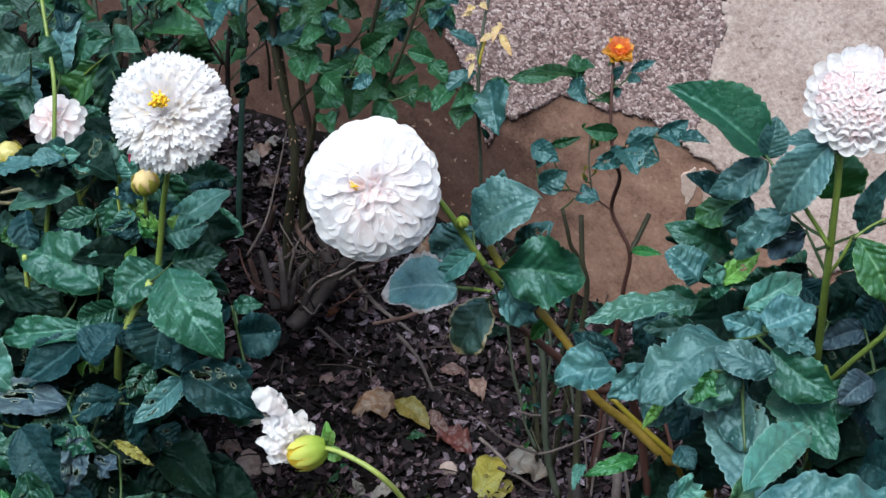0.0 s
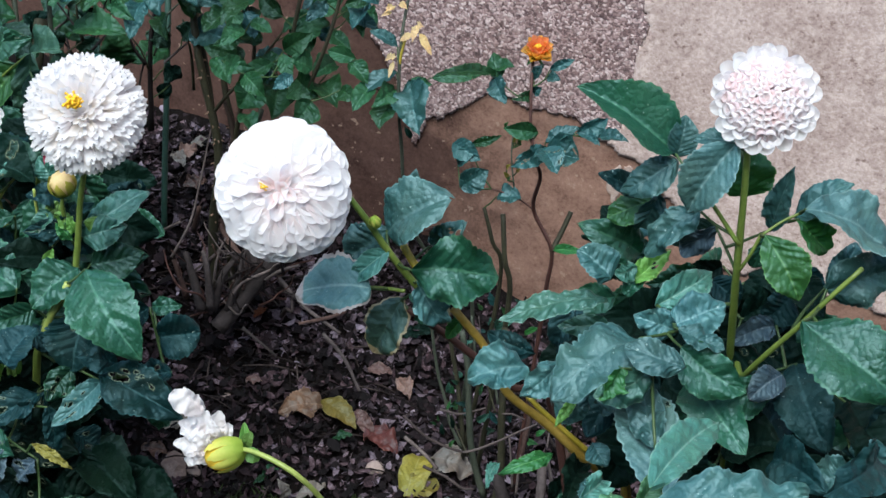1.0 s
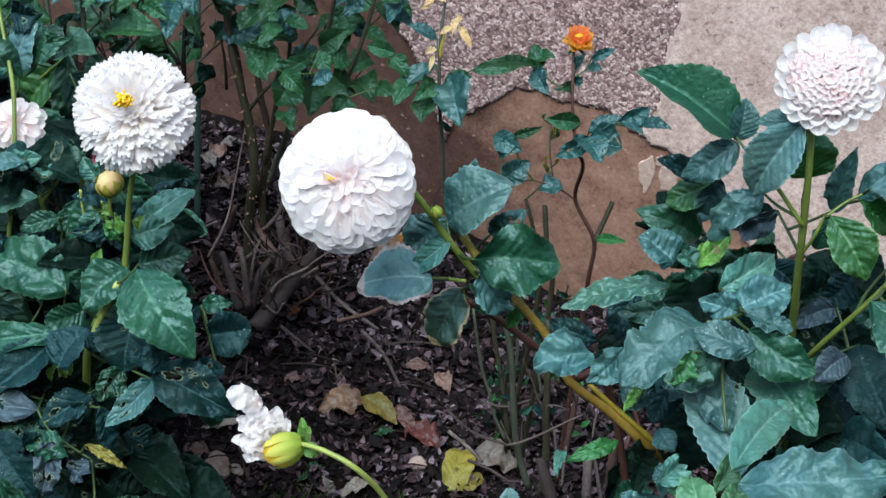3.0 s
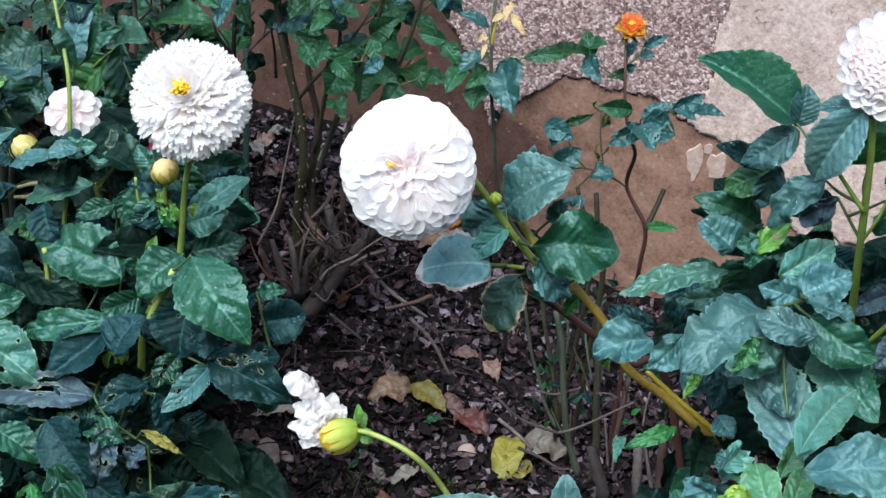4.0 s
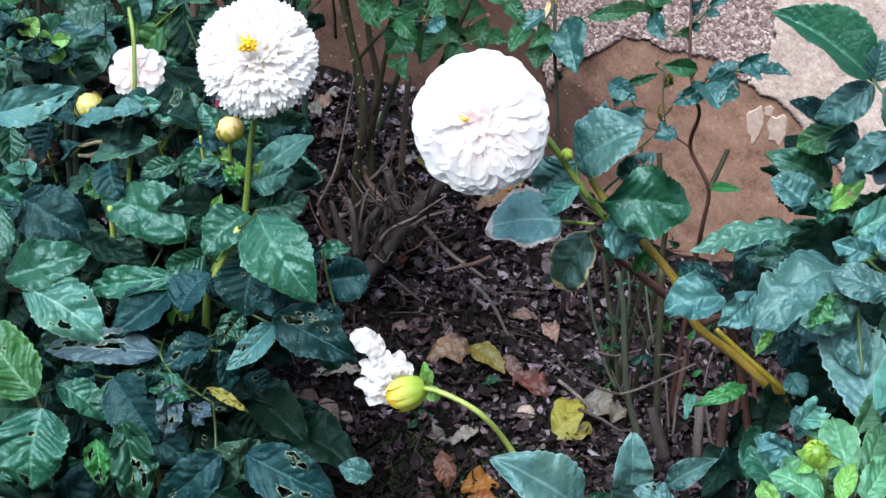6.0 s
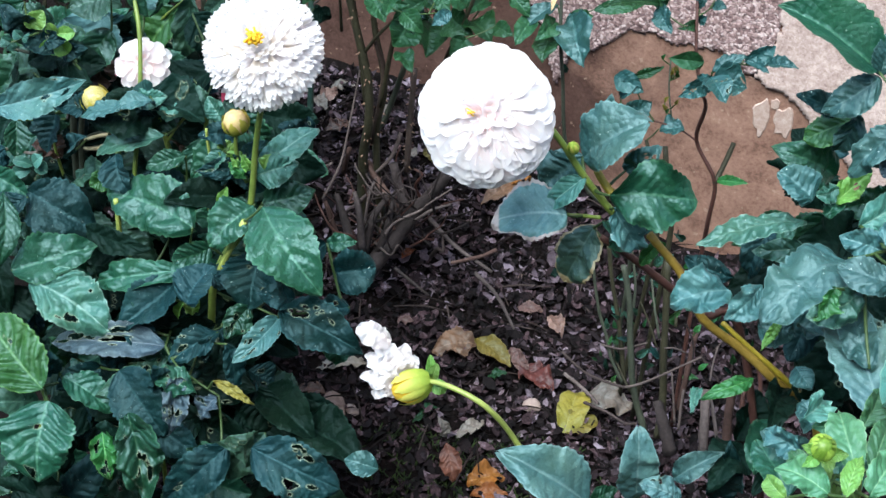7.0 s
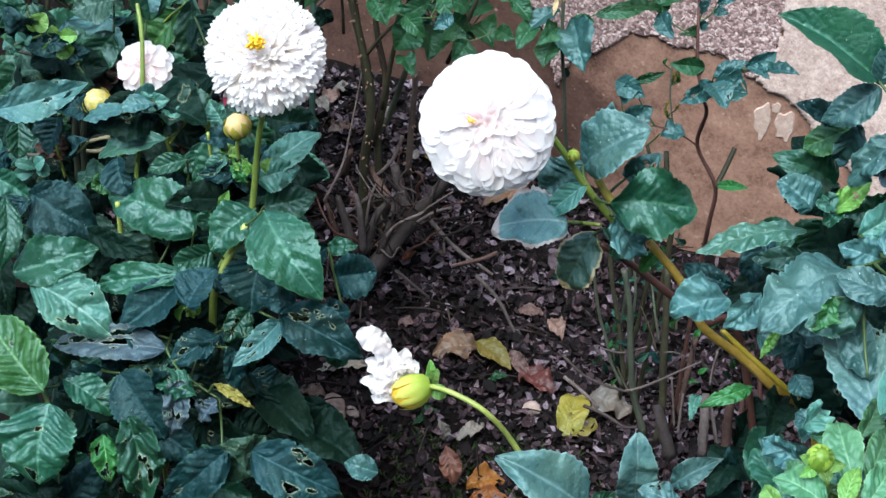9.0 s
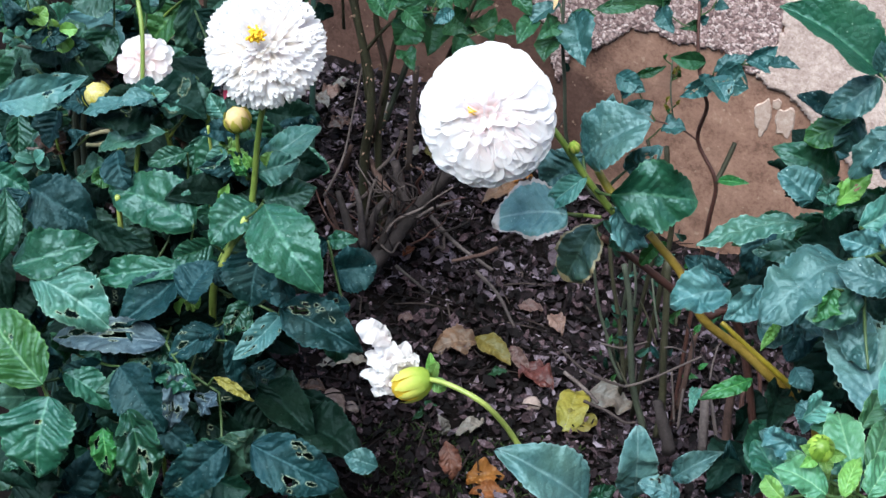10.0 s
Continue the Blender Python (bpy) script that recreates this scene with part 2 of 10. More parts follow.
M_LIME = leaf_material("leaf_lime", (0.0900, 0.2070, 0.0310), (0.1710, 0.3240, 0.0725), (0.3060, 0.4500, 0.1656), dust=0.2, lit=0.35)
M_ROSE = leaf_material("rose_leaf", (0.0051, 0.0269, 0.0074), (0.0173, 0.0642, 0.0200), (0.0346, 0.0931, 0.0312), veins=7, rough=0.42, dust=0.25, lit=0.2, spec=0.4)
M_ROSE_DARK = leaf_material("rose_leaf_blue", (0.0049, 0.0273, 0.0262), (0.0149, 0.0611, 0.0584), (0.0283, 0.0908, 0.0857), veins=7, dust=0.4, lit=0.12)
M_DRY_YELLOW = leaf_material("leaf_yellowed", (0.1071, 0.0857, 0.0107), (0.1857, 0.1607, 0.0322), (0.2142, 0.1857, 0.0714), dust=0.2, lit=0.25, spec=0.4)
M_DRY_RED = leaf_material("leaf_russet", (0.040, 0.012, 0.010), (0.110, 0.036, 0.028), (0.15, 0.06, 0.045), dust=0.1, lit=0.1, spec=0.4)
M_DRY_BROWN = leaf_material("leaf_brown", (0.0378, 0.0189, 0.0135), (0.1080, 0.0594, 0.0432), (0.1512, 0.0918, 0.0648), dust=0.2, lit=0.1, spec=0.4)
M_DRY_ORANGE = leaf_material("leaf_orange", (0.095, 0.028, 0.008), (0.220, 0.070, 0.016), (0.26, 0.12, 0.045), dust=0.1, lit=0.2, spec=0.4)
M_DRY_PINK = leaf_material("leaf_pinkish", (0.0972, 0.0527, 0.0445), (0.1822, 0.1134, 0.0972), (0.2025, 0.1458, 0.1215), dust=0.3, lit=0.15, spec=0.4)
M_DRY_GREY = leaf_material("leaf_bleached", (0.1123, 0.0950, 0.0821), (0.1987, 0.1771, 0.1598), (0.2160, 0.1944, 0.1728), dust=0.3, lit=0.15, spec=0.4)
M_PETAL = petal_material("petal_white", (0.850, 0.842, 0.852), (0.84, 0.80, 0.80))
M_PETAL_PINK = petal_material("petal_blush", (0.868, 0.826, 0.836), (0.815, 0.650, 0.632))
M_PETAL_BLUSH = petal_material("petal_shell_pink", (0.873, 0.755, 0.765), (0.795, 0.573, 0.555))
M_PETAL_CREAM = petal_material("petal_cream", (0.850, 0.835, 0.835), (0.83, 0.765, 0.68))
M_PETAL_RED = petal_material("petal_crimson", (0.60, 0.05, 0.14), (0.5, 0.03, 0.1))
M_PETAL_ROSE = petal_material("petal_orange", (0.82, 0.27, 0.06), (0.88, 0.55, 0.03))
M_PETAL_WARM = petal_material("petal_warm_white", (0.850, 0.828, 0.832), (0.83, 0.755, 0.75))
M_PETAL_GOLD = petal_material("petal_golden", (0.86, 0.46, 0.05), (0.90, 0.66, 0.05))
M_PETAL_TAN = petal_material("petal_withered", (0.72, 0.50, 0.24), (0.78, 0.62, 0.30))
M_YOLK = mottled("stamen_yellow", [(0.3, (0.75, 0.38, 0.01)), (0.7, (0.85, 0.58, 0.04))], 300, 0.7)
M_STEM = mottled("dahlia_stem", [(0.3, (0.065, 0.105, 0.016)), (0.7, (0.165, 0.220, 0.045))], 25, 0.45, 0.2, 0.0008, 10, 0.4)
M_PETIOLE = mottled("leaf_stalk", [(0.3, (0.0165, 0.0375, 0.0105)), (0.7, (0.0450, 0.0788, 0.0225))], 25, 0.5, 0.2, 0.0008, 10, 0.35)
M_STEM_YELLOW = mottled("dahlia_stem_yellow", [(0.25, (0.105, 0.100, 0.010)), (0.5, (0.240, 0.190, 0.018)), (0.75, (0.360, 0.290, 0.045))], 32, 0.45, 0.6, 0.0015, 7, 0.4)
M_STEM_TAN = mottled("dahlia_stem_tan", [(0.25, (0.075, 0.058, 0.010)), (0.5, (0.180, 0.120, 0.018)), (0.75, (0.300, 0.205, 0.040))], 32, 0.5, 0.6, 0.0015, 7, 0.35)
M_STEM_RED = mottled("stem_red", [(0.3, (0.026, 0.011, 0.009)), (0.7, (0.080, 0.036, 0.029))], 25, 0.55, 0.5, 0.001, 10)
M_CANE = mottled("rose_cane", [(0.3, (0.0085, 0.0085, 0.0045)), (0.55, (0.026, 0.025, 0.0125)), (0.8, (0.060, 0.052, 0.030))], 18, 0.7, 0.6, 0.002, 12)
M_CANE_GREEN = mottled("rose_cane_green", [(0.3, (0.0170, 0.0230, 0.0155)), (0.7, (0.0520, 0.0600, 0.0420))], 18, 0.7, 0.6, 0.002, 12)
M_CANE_THORNY = mottled("rose_cane_olive", [(0.3, (0.020, 0.015, 0.012)), (0.7, (0.070, 0.048, 0.040))], 18, 0.7, 0.6, 0.002, 12)
M_BARK = mottled("old_bark", [(0.25, (0.012, 0.0095, 0.0095)), (0.5, (0.034, 0.027, 0.027)), (0.8, (0.105, 0.086, 0.084))], 22, 0.85, 0.8, 0.003, 9, 0.2, per_object=0.3)
M_BARK_RED = mottled("old_bark_reddish", [(0.25, (0.014, 0.008, 0.007)), (0.5, (0.045, 0.026, 0.022)), (0.8, (0.115, 0.075, 0.066))], 22, 0.85, 0.8, 0.003, 9, 0.2, per_object=0.3)
M_TWIG_PALE = mottled("bleached_twig", [(0.25, (0.03, 0.023, 0.022)), (0.6, (0.085, 0.068, 0.065)), (0.85, (0.18, 0.15, 0.14))], 25, 0.85, 0.6, 0.002, 10, 0.2, per_object=0.3)
M_STRAW = mottled("dry_straw", [(0.3, (0.22, 0.19, 0.10)), (0.7, (0.46, 0.41, 0.27))], 30, 0.7, 0.3, 0.001, 8, 0.3)
M_THORN = mottled("thorn", [(0.3, (0.09, 0.05, 0.035)), (0.7, (0.26, 0.17, 0.12))], 60, 0.6)
M_TWIG = mottled("dead_twig", [(0.25, (0.0060, 0.0045, 0.0045)), (0.5, (0.0210, 0.0150, 0.0150)), (0.7, (0.0510, 0.0390, 0.0375)), (0.95, (0.1650, 0.1350, 0.1275))], 20, 0.85, 0.7, 0.002, 12, 0.2, per_object=0.6)
M_TWIG_LITTER = mottled("twig_on_soil", [(0.3, (0.006, 0.004, 0.004)), (0.6, (0.020, 0.014, 0.013)), (0.9, (0.075, 0.058, 0.054))], 30, 0.9, 0.6, 0.001, 10, 0.15, per_island=0.5)
M_SCALE = petal_material("calyx_scale", (0.46, 0.36, 0.07), (0.20, 0.25, 0.02), lit=0.3, fade=0.02)
M_SCALE_PALE = petal_material("calyx_scale_pale", (0.62, 0.56, 0.13), (0.27, 0.38, 0.05), lit=0.35, fade=0.02)
M_STEM_PALE = mottled("dahlia_stem_pale", [(0.3, (0.16, 0.215, 0.045)), (0.7, (0.30, 0.345, 0.09))], 25, 0.45, 0.2, 0.0008, 10, 0.4)
M_TIP = mottled("bud_tip", [(0.3, (0.12, 0.08, 0.03)), (0.5, (0.36, 0.32, 0.10)), (0.7, (0.58, 0.52, 0.28))], 140, 0.6, 0.5, 0.001, 5, 0.3)
M_BUD_CREAM = mottled("bud_cream", [(0.25, (0.40, 0.33, 0.06)), (0.6, (0.56, 0.42, 0.20)), (0.8, (0.56, 0.34, 0.28))], 90, 0.5, 0.3, 0.001, 6, 0.4, per_object=0.4)
M_BUD_GREEN = mottled("bud_scales_green", [(0.25, (0.07, 0.14, 0.012)), (0.75, (0.24, 0.36, 0.05))], 60, 0.45, 0.3, 0.001, 6, 0.45, per_object=0.5)
M_FLAKE = mottled("plaster_scrap", [(0.3, (0.25, 0.17, 0.14)), (0.5, (0.36, 0.27, 0.23)), (0.7, (0.50, 0.41, 0.36))], 120, 0.95, 0.5, 0.001, 6, 0.15)
M_STAKE = mottled("stake_green", [(0.3, (0.010, 0.030, 0.022)), (0.7, (0.025, 0.060, 0.045))], 15, 0.5, 0.3, 0.001, 10)
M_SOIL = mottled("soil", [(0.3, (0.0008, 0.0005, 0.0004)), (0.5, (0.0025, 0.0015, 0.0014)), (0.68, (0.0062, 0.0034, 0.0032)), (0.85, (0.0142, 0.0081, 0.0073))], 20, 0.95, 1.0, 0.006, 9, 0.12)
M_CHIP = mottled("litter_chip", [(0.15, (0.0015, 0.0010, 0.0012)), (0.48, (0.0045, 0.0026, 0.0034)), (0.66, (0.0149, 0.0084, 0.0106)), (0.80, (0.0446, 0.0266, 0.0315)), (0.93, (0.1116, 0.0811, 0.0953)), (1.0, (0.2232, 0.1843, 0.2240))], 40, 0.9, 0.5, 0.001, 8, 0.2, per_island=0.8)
# paler chips: the brighter light by wall and canes is in their colour
M_CHIP_LIT = mottled("lit_litter_chip", [(0.15, (0.0096, 0.0068, 0.0084)), (0.45, (0.0345, 0.0252, 0.0310)), (0.7, (0.0911, 0.0698, 0.0858)), (0.95, (0.2299, 0.1940, 0.2383))], 40, 0.9, 0.5, 0.001, 8, 0.2, per_island=0.7)
M_STONE = mottled("stone", [(0.3, (0.1382, 0.0998, 0.0882)), (0.7, (0.3223, 0.2533, 0.2303))], 25, 0.85, 0.6, 0.002, 8, 0.25, per_object=0.4)
M_MOSS = mottled("moss", [(0.3, (0.006, 0.014, 0.003)), (0.7, (0.028, 0.048, 0.010))], 60, 0.95, 0.8, 0.003, 6, per_island=0.4)
M_ROUGHCAST = roughcast_material()
M_RENDER = render_material()
M_BARE_SOUTH = mottled("dull_render", [(0.3, (0.10, 0.085, 0.075)), (0.7, (0.19, 0.165, 0.15))], 12, 0.95, 0.5, 0.003, 10, 0.15)
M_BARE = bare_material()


# ---- mesh tools ----
def mesh_of(name, verts, faces, material_, uvs=None, smooth=True):
    me = bpy.data.meshes.new(name)
    me.from_pydata([tuple(v) for v in verts], [], [tuple(f) for f in faces])
    me.materials.append(material_)
    if uvs is not None:
        layer = me.uv_layers.new(name="blade")
        loops = np.empty(len(me.loops), dtype=np.int32)
        me.loops.foreach_get("vertex_index", loops)
        layer.data.foreach_set("uv", np.asarray(uvs, dtype=np.float32)[loops].ravel())
    me.polygons.foreach_set("use_smooth", [smooth] * len(me.polygons))
    me.update()
    return me


def put(name, mesh, parent=None, m=None, label=""):
    ob = new(name, mesh)
    if parent:
        ob.parent = parent
    if m is not None:
        ob.matrix_basis = m
    return tagged(ob, label) if label else ob


def thing(name, label, category, at=(0, 0, 0), group=""):
    ob = new(name)
    ob.empty_display_size = 0.05
    ob.location = at
    return tagged(ob, label, category, group)


def placed(parent, m):
    """A world pose in the frame of its thing, which is only shifted."""
    return Matrix.Translation(-parent.location) @ m


def blade_mesh(name, mat, length, width, fold=0.25, arch=0.1, wave=0.05, belly=0.85, teeth=13, holes=0, seed=0, nv=44, nu=16, blunt=0.85, quilt=0.10, bend=0.0, curl=0.0):
    """A leaf blade along +y with its midrib on the y axis and its upper side to +z: quilted between its
    side veins, crinkled towards its rim, with shallow uneven teeth; a bend bows its midrib to one side."""
    r = random.Random(seed)
    off = Vector((r.uniform(-50, 50), r.uniform(-50, 50), 0))
    pairs, skew, hang = r.uniform(5.2, 7.2), r.uniform(1.2, 2.0), r.uniform(-0.05, 0.12)
    uneven = r.uniform(0.9, 1.1)
    if holes:
        nv, nu = 56, 40
    spots = []
    for _ in range(2 * holes):
        a, b = r.uniform(-0.8, 0.8), r.uniform(0.22, 0.92)
        for _ in range(r.choice((1, 2, 3))):
            spots.append((a + r.gauss(0, 0.13), b + r.gauss(0, 0.05), r.choice((0.018, 0.024, 0.03, 0.045, 0.07))))
    verts, uvs = [], []
    for i in range(nv + 1):
        v = i / nv
        half = 0.5 * width * max(math.sin(math.pi * min(v, 0.999) ** belly), 0.0) ** blunt
        tooth = abs(math.sin(math.pi * (v * teeth + 0.5 * noise.noise((v * 4, seed * 2.3, 5))))) - 0.6
        for j in range(nu + 1):
            u = 2 * j / nu - 1
            rim = 1 + 0.10 * noise.noise((v * 3.5, seed * 1.7, 3 * (u > 0))) + 0.07 * noise.noise((v * 11, seed * 0.7, 3 * (u > 0))) * abs(u) + (0.08 + 0.07 * noise.noise((v * 9, seed * 3.1, 2 + 5 * (u > 0)))) * tooth * (0.08 < v < 0.98) * abs(u) ** 3
            h = max(half, 0.012 * width) * rim * (uneven if u > 0 else 2 - uneven)
            x = u * h
            q = Vector((x / width * 3, v * length / width * 3, 0)) + off
            z = fold * abs(x) + (arch + hang * v) * length * 4 * v * (1 - v) + wave * width * noise.noise(q) * (0.3 + abs(u))
            ph = pairs * v - skew * abs(u) + 0.35 * noise.noise(q * 0.9 + Vector((7, 2, 0)))
            z += quilt * width * (abs(math.sin(math.pi * ph)) - 0.6) * abs(u) ** 0.7 * (1.1 - abs(u)) * 1.6 * math.sin(math.pi * min(1, v * 1.1 + 0.05))
            z += 0.015 * width * noise.noise(q * 3.1) + 0.008 * width * noise.noise(q * 7.3)
            z += 0.32 * wave * width * (math.sin(11 * v + off.x) + 0.5 * math.sin(23 * v + off.y)) * abs(u) ** 3 * (1 if u > 0 else -1)
            z -= curl * abs(u) ** 3 * width
            verts.append((x + 2 * bend * length * v * (1 - v), v * length + 0.3 * wave * width * noise.noise(q + Vector((9, 3, 1))), z))
            uvs.append((0.5 + 0.5 * u, v))
    torn = [0.0] * len(verts)
    if holes:
        for k, (u, v) in enumerate(uvs):
            u = 2 * u - 1
            bite = noise.noise(Vector((u * 6, v * 13, 0)) + off) * 0.03
            near = min(math.hypot((u - a) * 0.5, v - b) - c - bite for a, b, c in spots)
            torn[k] = max(0.0, min(1.0, 1.0 - (near - 0.004) / 0.012))
    faces = []
    for i in range(nv):
        for j in range(nu):
            u, v = 2 * (j + 0.5) / nu - 1, (i + 0.5) / nv
            bite = noise.noise(Vector((u * 6, v * 13, 0)) + off) * 0.03
            if any(math.hypot((u - a) * 0.5, v - b) < c + bite for a, b, c in spots):
                continue
            a = i * (nu + 1) + j
            faces.append((a, a + 1, a + nu + 2, a + nu + 1))
    me = mesh_of(name, verts, faces, mat, uvs)
    if holes:
        me.attributes.new("torn", "FLOAT", "POINT").data.foreach_set("value", torn)
    return me


def facing_pose(base, tip, roll=0.0, up=(-0.05, -0.72, 0.69)):
    """The pose that lays +y from base to tip, with +z as near to up as it goes, then turned about the midrib."""
    y = (Vector(tip) - Vector(base)).normalized()
    z = Vector(up) - y * y.dot(Vector(up))
    z.normalize()
    x = y.cross(z)
    m = Matrix((x, y, z)).transposed().to_4x4()
    return Matrix.Translation(base) @ m @ Matrix.Rotation(radians(roll), 4, "Y")


STEM_LINES, LEAF_FEET = {}, []


def seed_of(p):
    """A seed that hangs on a place alone."""
    return int(abs(p[0] * 7919 + p[1] * 3571 + p[2] * 6353) * 100) % 4001


def leaf(plant, mat, base, tip, width, roll=0, label="", name="leaf", up=(-0.05, -0.72, 0.69), **shape):
    """One leaf blade of a plant, from where it joins its stalk to its tip."""
    length = (Vector(tip) - Vector(base)).length
    seed = seed_of(base)
    r = random.Random(seed)
    shape.setdefault("fold", r.uniform(0.3, 0.8))
    shape.setdefault("arch", r.uniform(0.03, 0.12))
    shape.setdefault("wave", r.uniform(0.07, 0.20))
    if name == "leaf":
        shape.setdefault("belly", r.uniform(0.70, 1.0))
        shape.setdefault("blunt", r.uniform(0.58, 0.92))
        shape.setdefault("bend", r.uniform(-0.12, 0.12))
        shape.setdefault("curl", r.uniform(0.0, 0.14))
    me = blade_mesh(name, mat, length, width, seed=seed, **shape)
    if name in ("leaf", "leaflet"):
        LEAF_FEET.append((plant, Vector(base), Vector(tip)))
    return put(name, me, plant, placed(plant, facing_pose(base, tip, roll, up)), label)


def tube_data(points, radii, sides=8, knots=4, rough=0.0, seed=0):
    """Rings swept along a smooth line through the points."""
    r = random.Random(seed)
    pts = [Vector(p) for p in points]
    ext = [2 * pts[0] - pts[1]] + pts + [2 * pts[-1] - pts[-2]]
    line, rad = [], []
    for k in range(len(pts) - 1):
        a, b, c, d = ext[k : k + 4]
        for s in range(knots):
            t = s / knots
            line.append(0.5 * (2 * b + (c - a) * t + (2 * a - 5 * b + 4 * c - d) * t**2 + (3 * b - a - 3 * c + d) * t**3))
            rad.append(radii[k] * (1 - t) + radii[k + 1] * t)
    line.append(pts[-1])
    rad.append(radii[-1])
    verts, faces = [], []
    side = Vector((0.3, 0.8, 0.2))
    for i, p in enumerate(line):
        way = (line[min(i + 1, len(line) - 1)] - line[max(i - 1, 0)]).normalized()
        x = side.cross(way).normalized()
        y = way.cross(x)
        for k in range(sides):
            a = 2 * math.pi * k / sides
            g = rad[i] * (1 + r.uniform(-rough, rough))
            verts.append(p + g * (x * math.cos(a) + y * math.sin(a)))
    for i in range(len(line) - 1):
        for k in range(sides):
            a, b = i * sides + k, i * sides + (k + 1) % sides
            faces.append((a, b, b + sides, a + sides))
    faces += [tuple(range(sides))[::-1], tuple(range(len(verts) - sides, len(verts)))]
    return verts, faces


def stem(plant, mat, points, r0, r1, name="stem", label="", sides=8, rough=0.06):
    n = len(points)
    radii = [r0 + (r1 - r0) * k / (n - 1) for k in range(n)]
    base = Vector(plant.location)
    line = STEM_LINES.setdefault(plant.name, [])
    for p, q in zip(points, points[1:]):
        line += [Vector(p).lerp(Vector(q), k / 6) for k in range(7)]
    v, f = tube_data([Vector(p) - base for p in points], radii, sides, 5, rough, seed_of(points[0]))
    return put(name, mesh_of(name, v, f, mat), plant, None, label)


def joined(parts):
    verts, faces = [], []
    for v, f in parts:
        k = len(verts)
        verts += v
        faces += [tuple(i + k for i in q) for q in f]
    return verts, faces


def thorns(plant, points, radius, count, seed):
    """Small hooked thorns along a cane."""
    r = random.Random(seed)
    pts = [Vector(p) for p in points]
    me = mesh_of("thorn", *tube_data([(0, 0, 0), (0.0, 0.003, -0.0006), (0, 0.0055, -0.0022)], [0.0018, 0.0010, 0.0002], 5, 2), M_THORN)
    for _ in range(count):
        t = r.uniform(0, len(pts) - 1.001)
        k = int(t)
        p = pts[k].lerp(pts[k + 1], t - k)
        a = r.uniform(2.2, 7.2)
        m = Matrix.Translation(p + radius * 0.7 * Vector((math.cos(a), math.sin(a), 0))) @ Matrix.Rotation(a - math.pi / 2, 4, "Z")
        put("thorn", me, plant, placed(plant, m))


# ---- the setting ----
WALL_N = Vector((math.sin(radians(19.85)), math.cos(radians(19.85)), 0))
WALL_S = Vector((math.cos(radians(19.85)), -math.sin(radians(19.85)), 0))
WALL_D = 2.11
WALL_T = 0.28


def on_wall(s, z, out=0.0):
    """A place on the wall's face: s metres along it to the right, z up, out towards the bed."""
    p = WALL_N * (WALL_D - out) + WALL_S * s
    return Vector((p.x, p.y, z))


def ease(a, b, x):
    t = min(max((x - a) / (b - a), 0.0), 1.0)
    return t * t * (3 - 2 * t)


def ground_height(x, y):
    """The bed: heaped up against the wall on the west side, hollow on the east, level away from it."""
    back = ease(1.85, 2.15, y)
    near = ease(3.0, 2.2, abs(x)) * ease(-1.5, 0.2, y)
    h = back * (0.11 * ease(0.08, -0.10, x) + 0.04 * ease(-0.28, -0.45, x) - 0.09 * ease(0.16, 0.34, x))
    h += near * (0.014 * noise.noise((x * 5, y * 5, 0)) + 0.008 * noise.noise((x * 17, y * 17, 4)) + 0.004 * noise.noise((x * 50, y * 50, 8)))
    return h


def build_ground():
    def ticks(lo, hi, step, far):
        inner = list(np.arange(lo, hi + 1e-6, step))
        outer, d = [], step
        while d < far:
            d *= 1.7
            outer.append(d)
        return [lo - d for d in outer[::-1]] + inner + [hi + d for d in outer]

    xs, ys = ticks(-0.95, 1.05, 0.016, 60), ticks(1.0, 2.5, 0.016, 60)
    verts = [(x, y, ground_height(x, y)) for y in ys for x in xs]
    w = len(xs)
    faces = [(j * w + i, j * w + i + 1, (j + 1) * w + i + 1, (j + 1) * w + i) for j in range(len(ys) - 1) for i in range(w - 1)]
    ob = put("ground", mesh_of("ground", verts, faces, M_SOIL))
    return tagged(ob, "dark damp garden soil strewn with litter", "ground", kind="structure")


def slab(name, mat, inside, s0, s1, z0, z1, step, out, lump, seed):
    """A skin of plaster on the wall: a grid whose cells lie inside a ragged outline, with a thick broken edge."""
    ns, nz = round((s1 - s0) / step), round((z1 - z0) / step)
    cell = {}
    for i in range(ns):
        for k in range(nz):
            if inside(s0 + (i + 0.5) * step, z0 + (k + 0.5) * step):
                cell[i, k] = True
    index, verts, faces = {}, [], []

    def at(i, k, deep):
        key = (i, k, deep)
        if key not in index:
            s, z = s0 + i * step, z0 + k * step
            jx, jz = 0.4 * step * noise.noise((s * 140, z * 140, seed)), 0.4 * step * noise.noise((s * 140, z * 140, seed + 5))
            o = 0.0 if deep else out + lump * noise.noise((s * 9, z * 9, seed)) + 0.3 * lump * noise.noise((s * 60, z * 60, seed))
            index[key] = len(verts)
            verts.append(on_wall(s + jx, z + jz, o - (0.01 if deep else 0)))
        return index[key]

    for i, k in cell:
        faces.append((at(i, k, 0), at(i + 1, k, 0), at(i + 1, k + 1, 0), at(i, k + 1, 0)))
        for di, dk, a, b in ((-1, 0, (0, 1), (0, 0)), (1, 0, (1, 0), (1, 1)), (0, -1, (0, 0), (1, 0)), (0, 1, (1, 1), (0, 1))):
            if (i + di, k + dk) not in cell:
                p, q = (i + a[0], k + a[1]), (i + b[0], k + b[1])
                faces.append((at(*p, 0), at(*p, 1), at(*q, 1), at(*q, 0)))
    return mesh_of(name, verts, faces, mat)


EDGE_S = -0.302


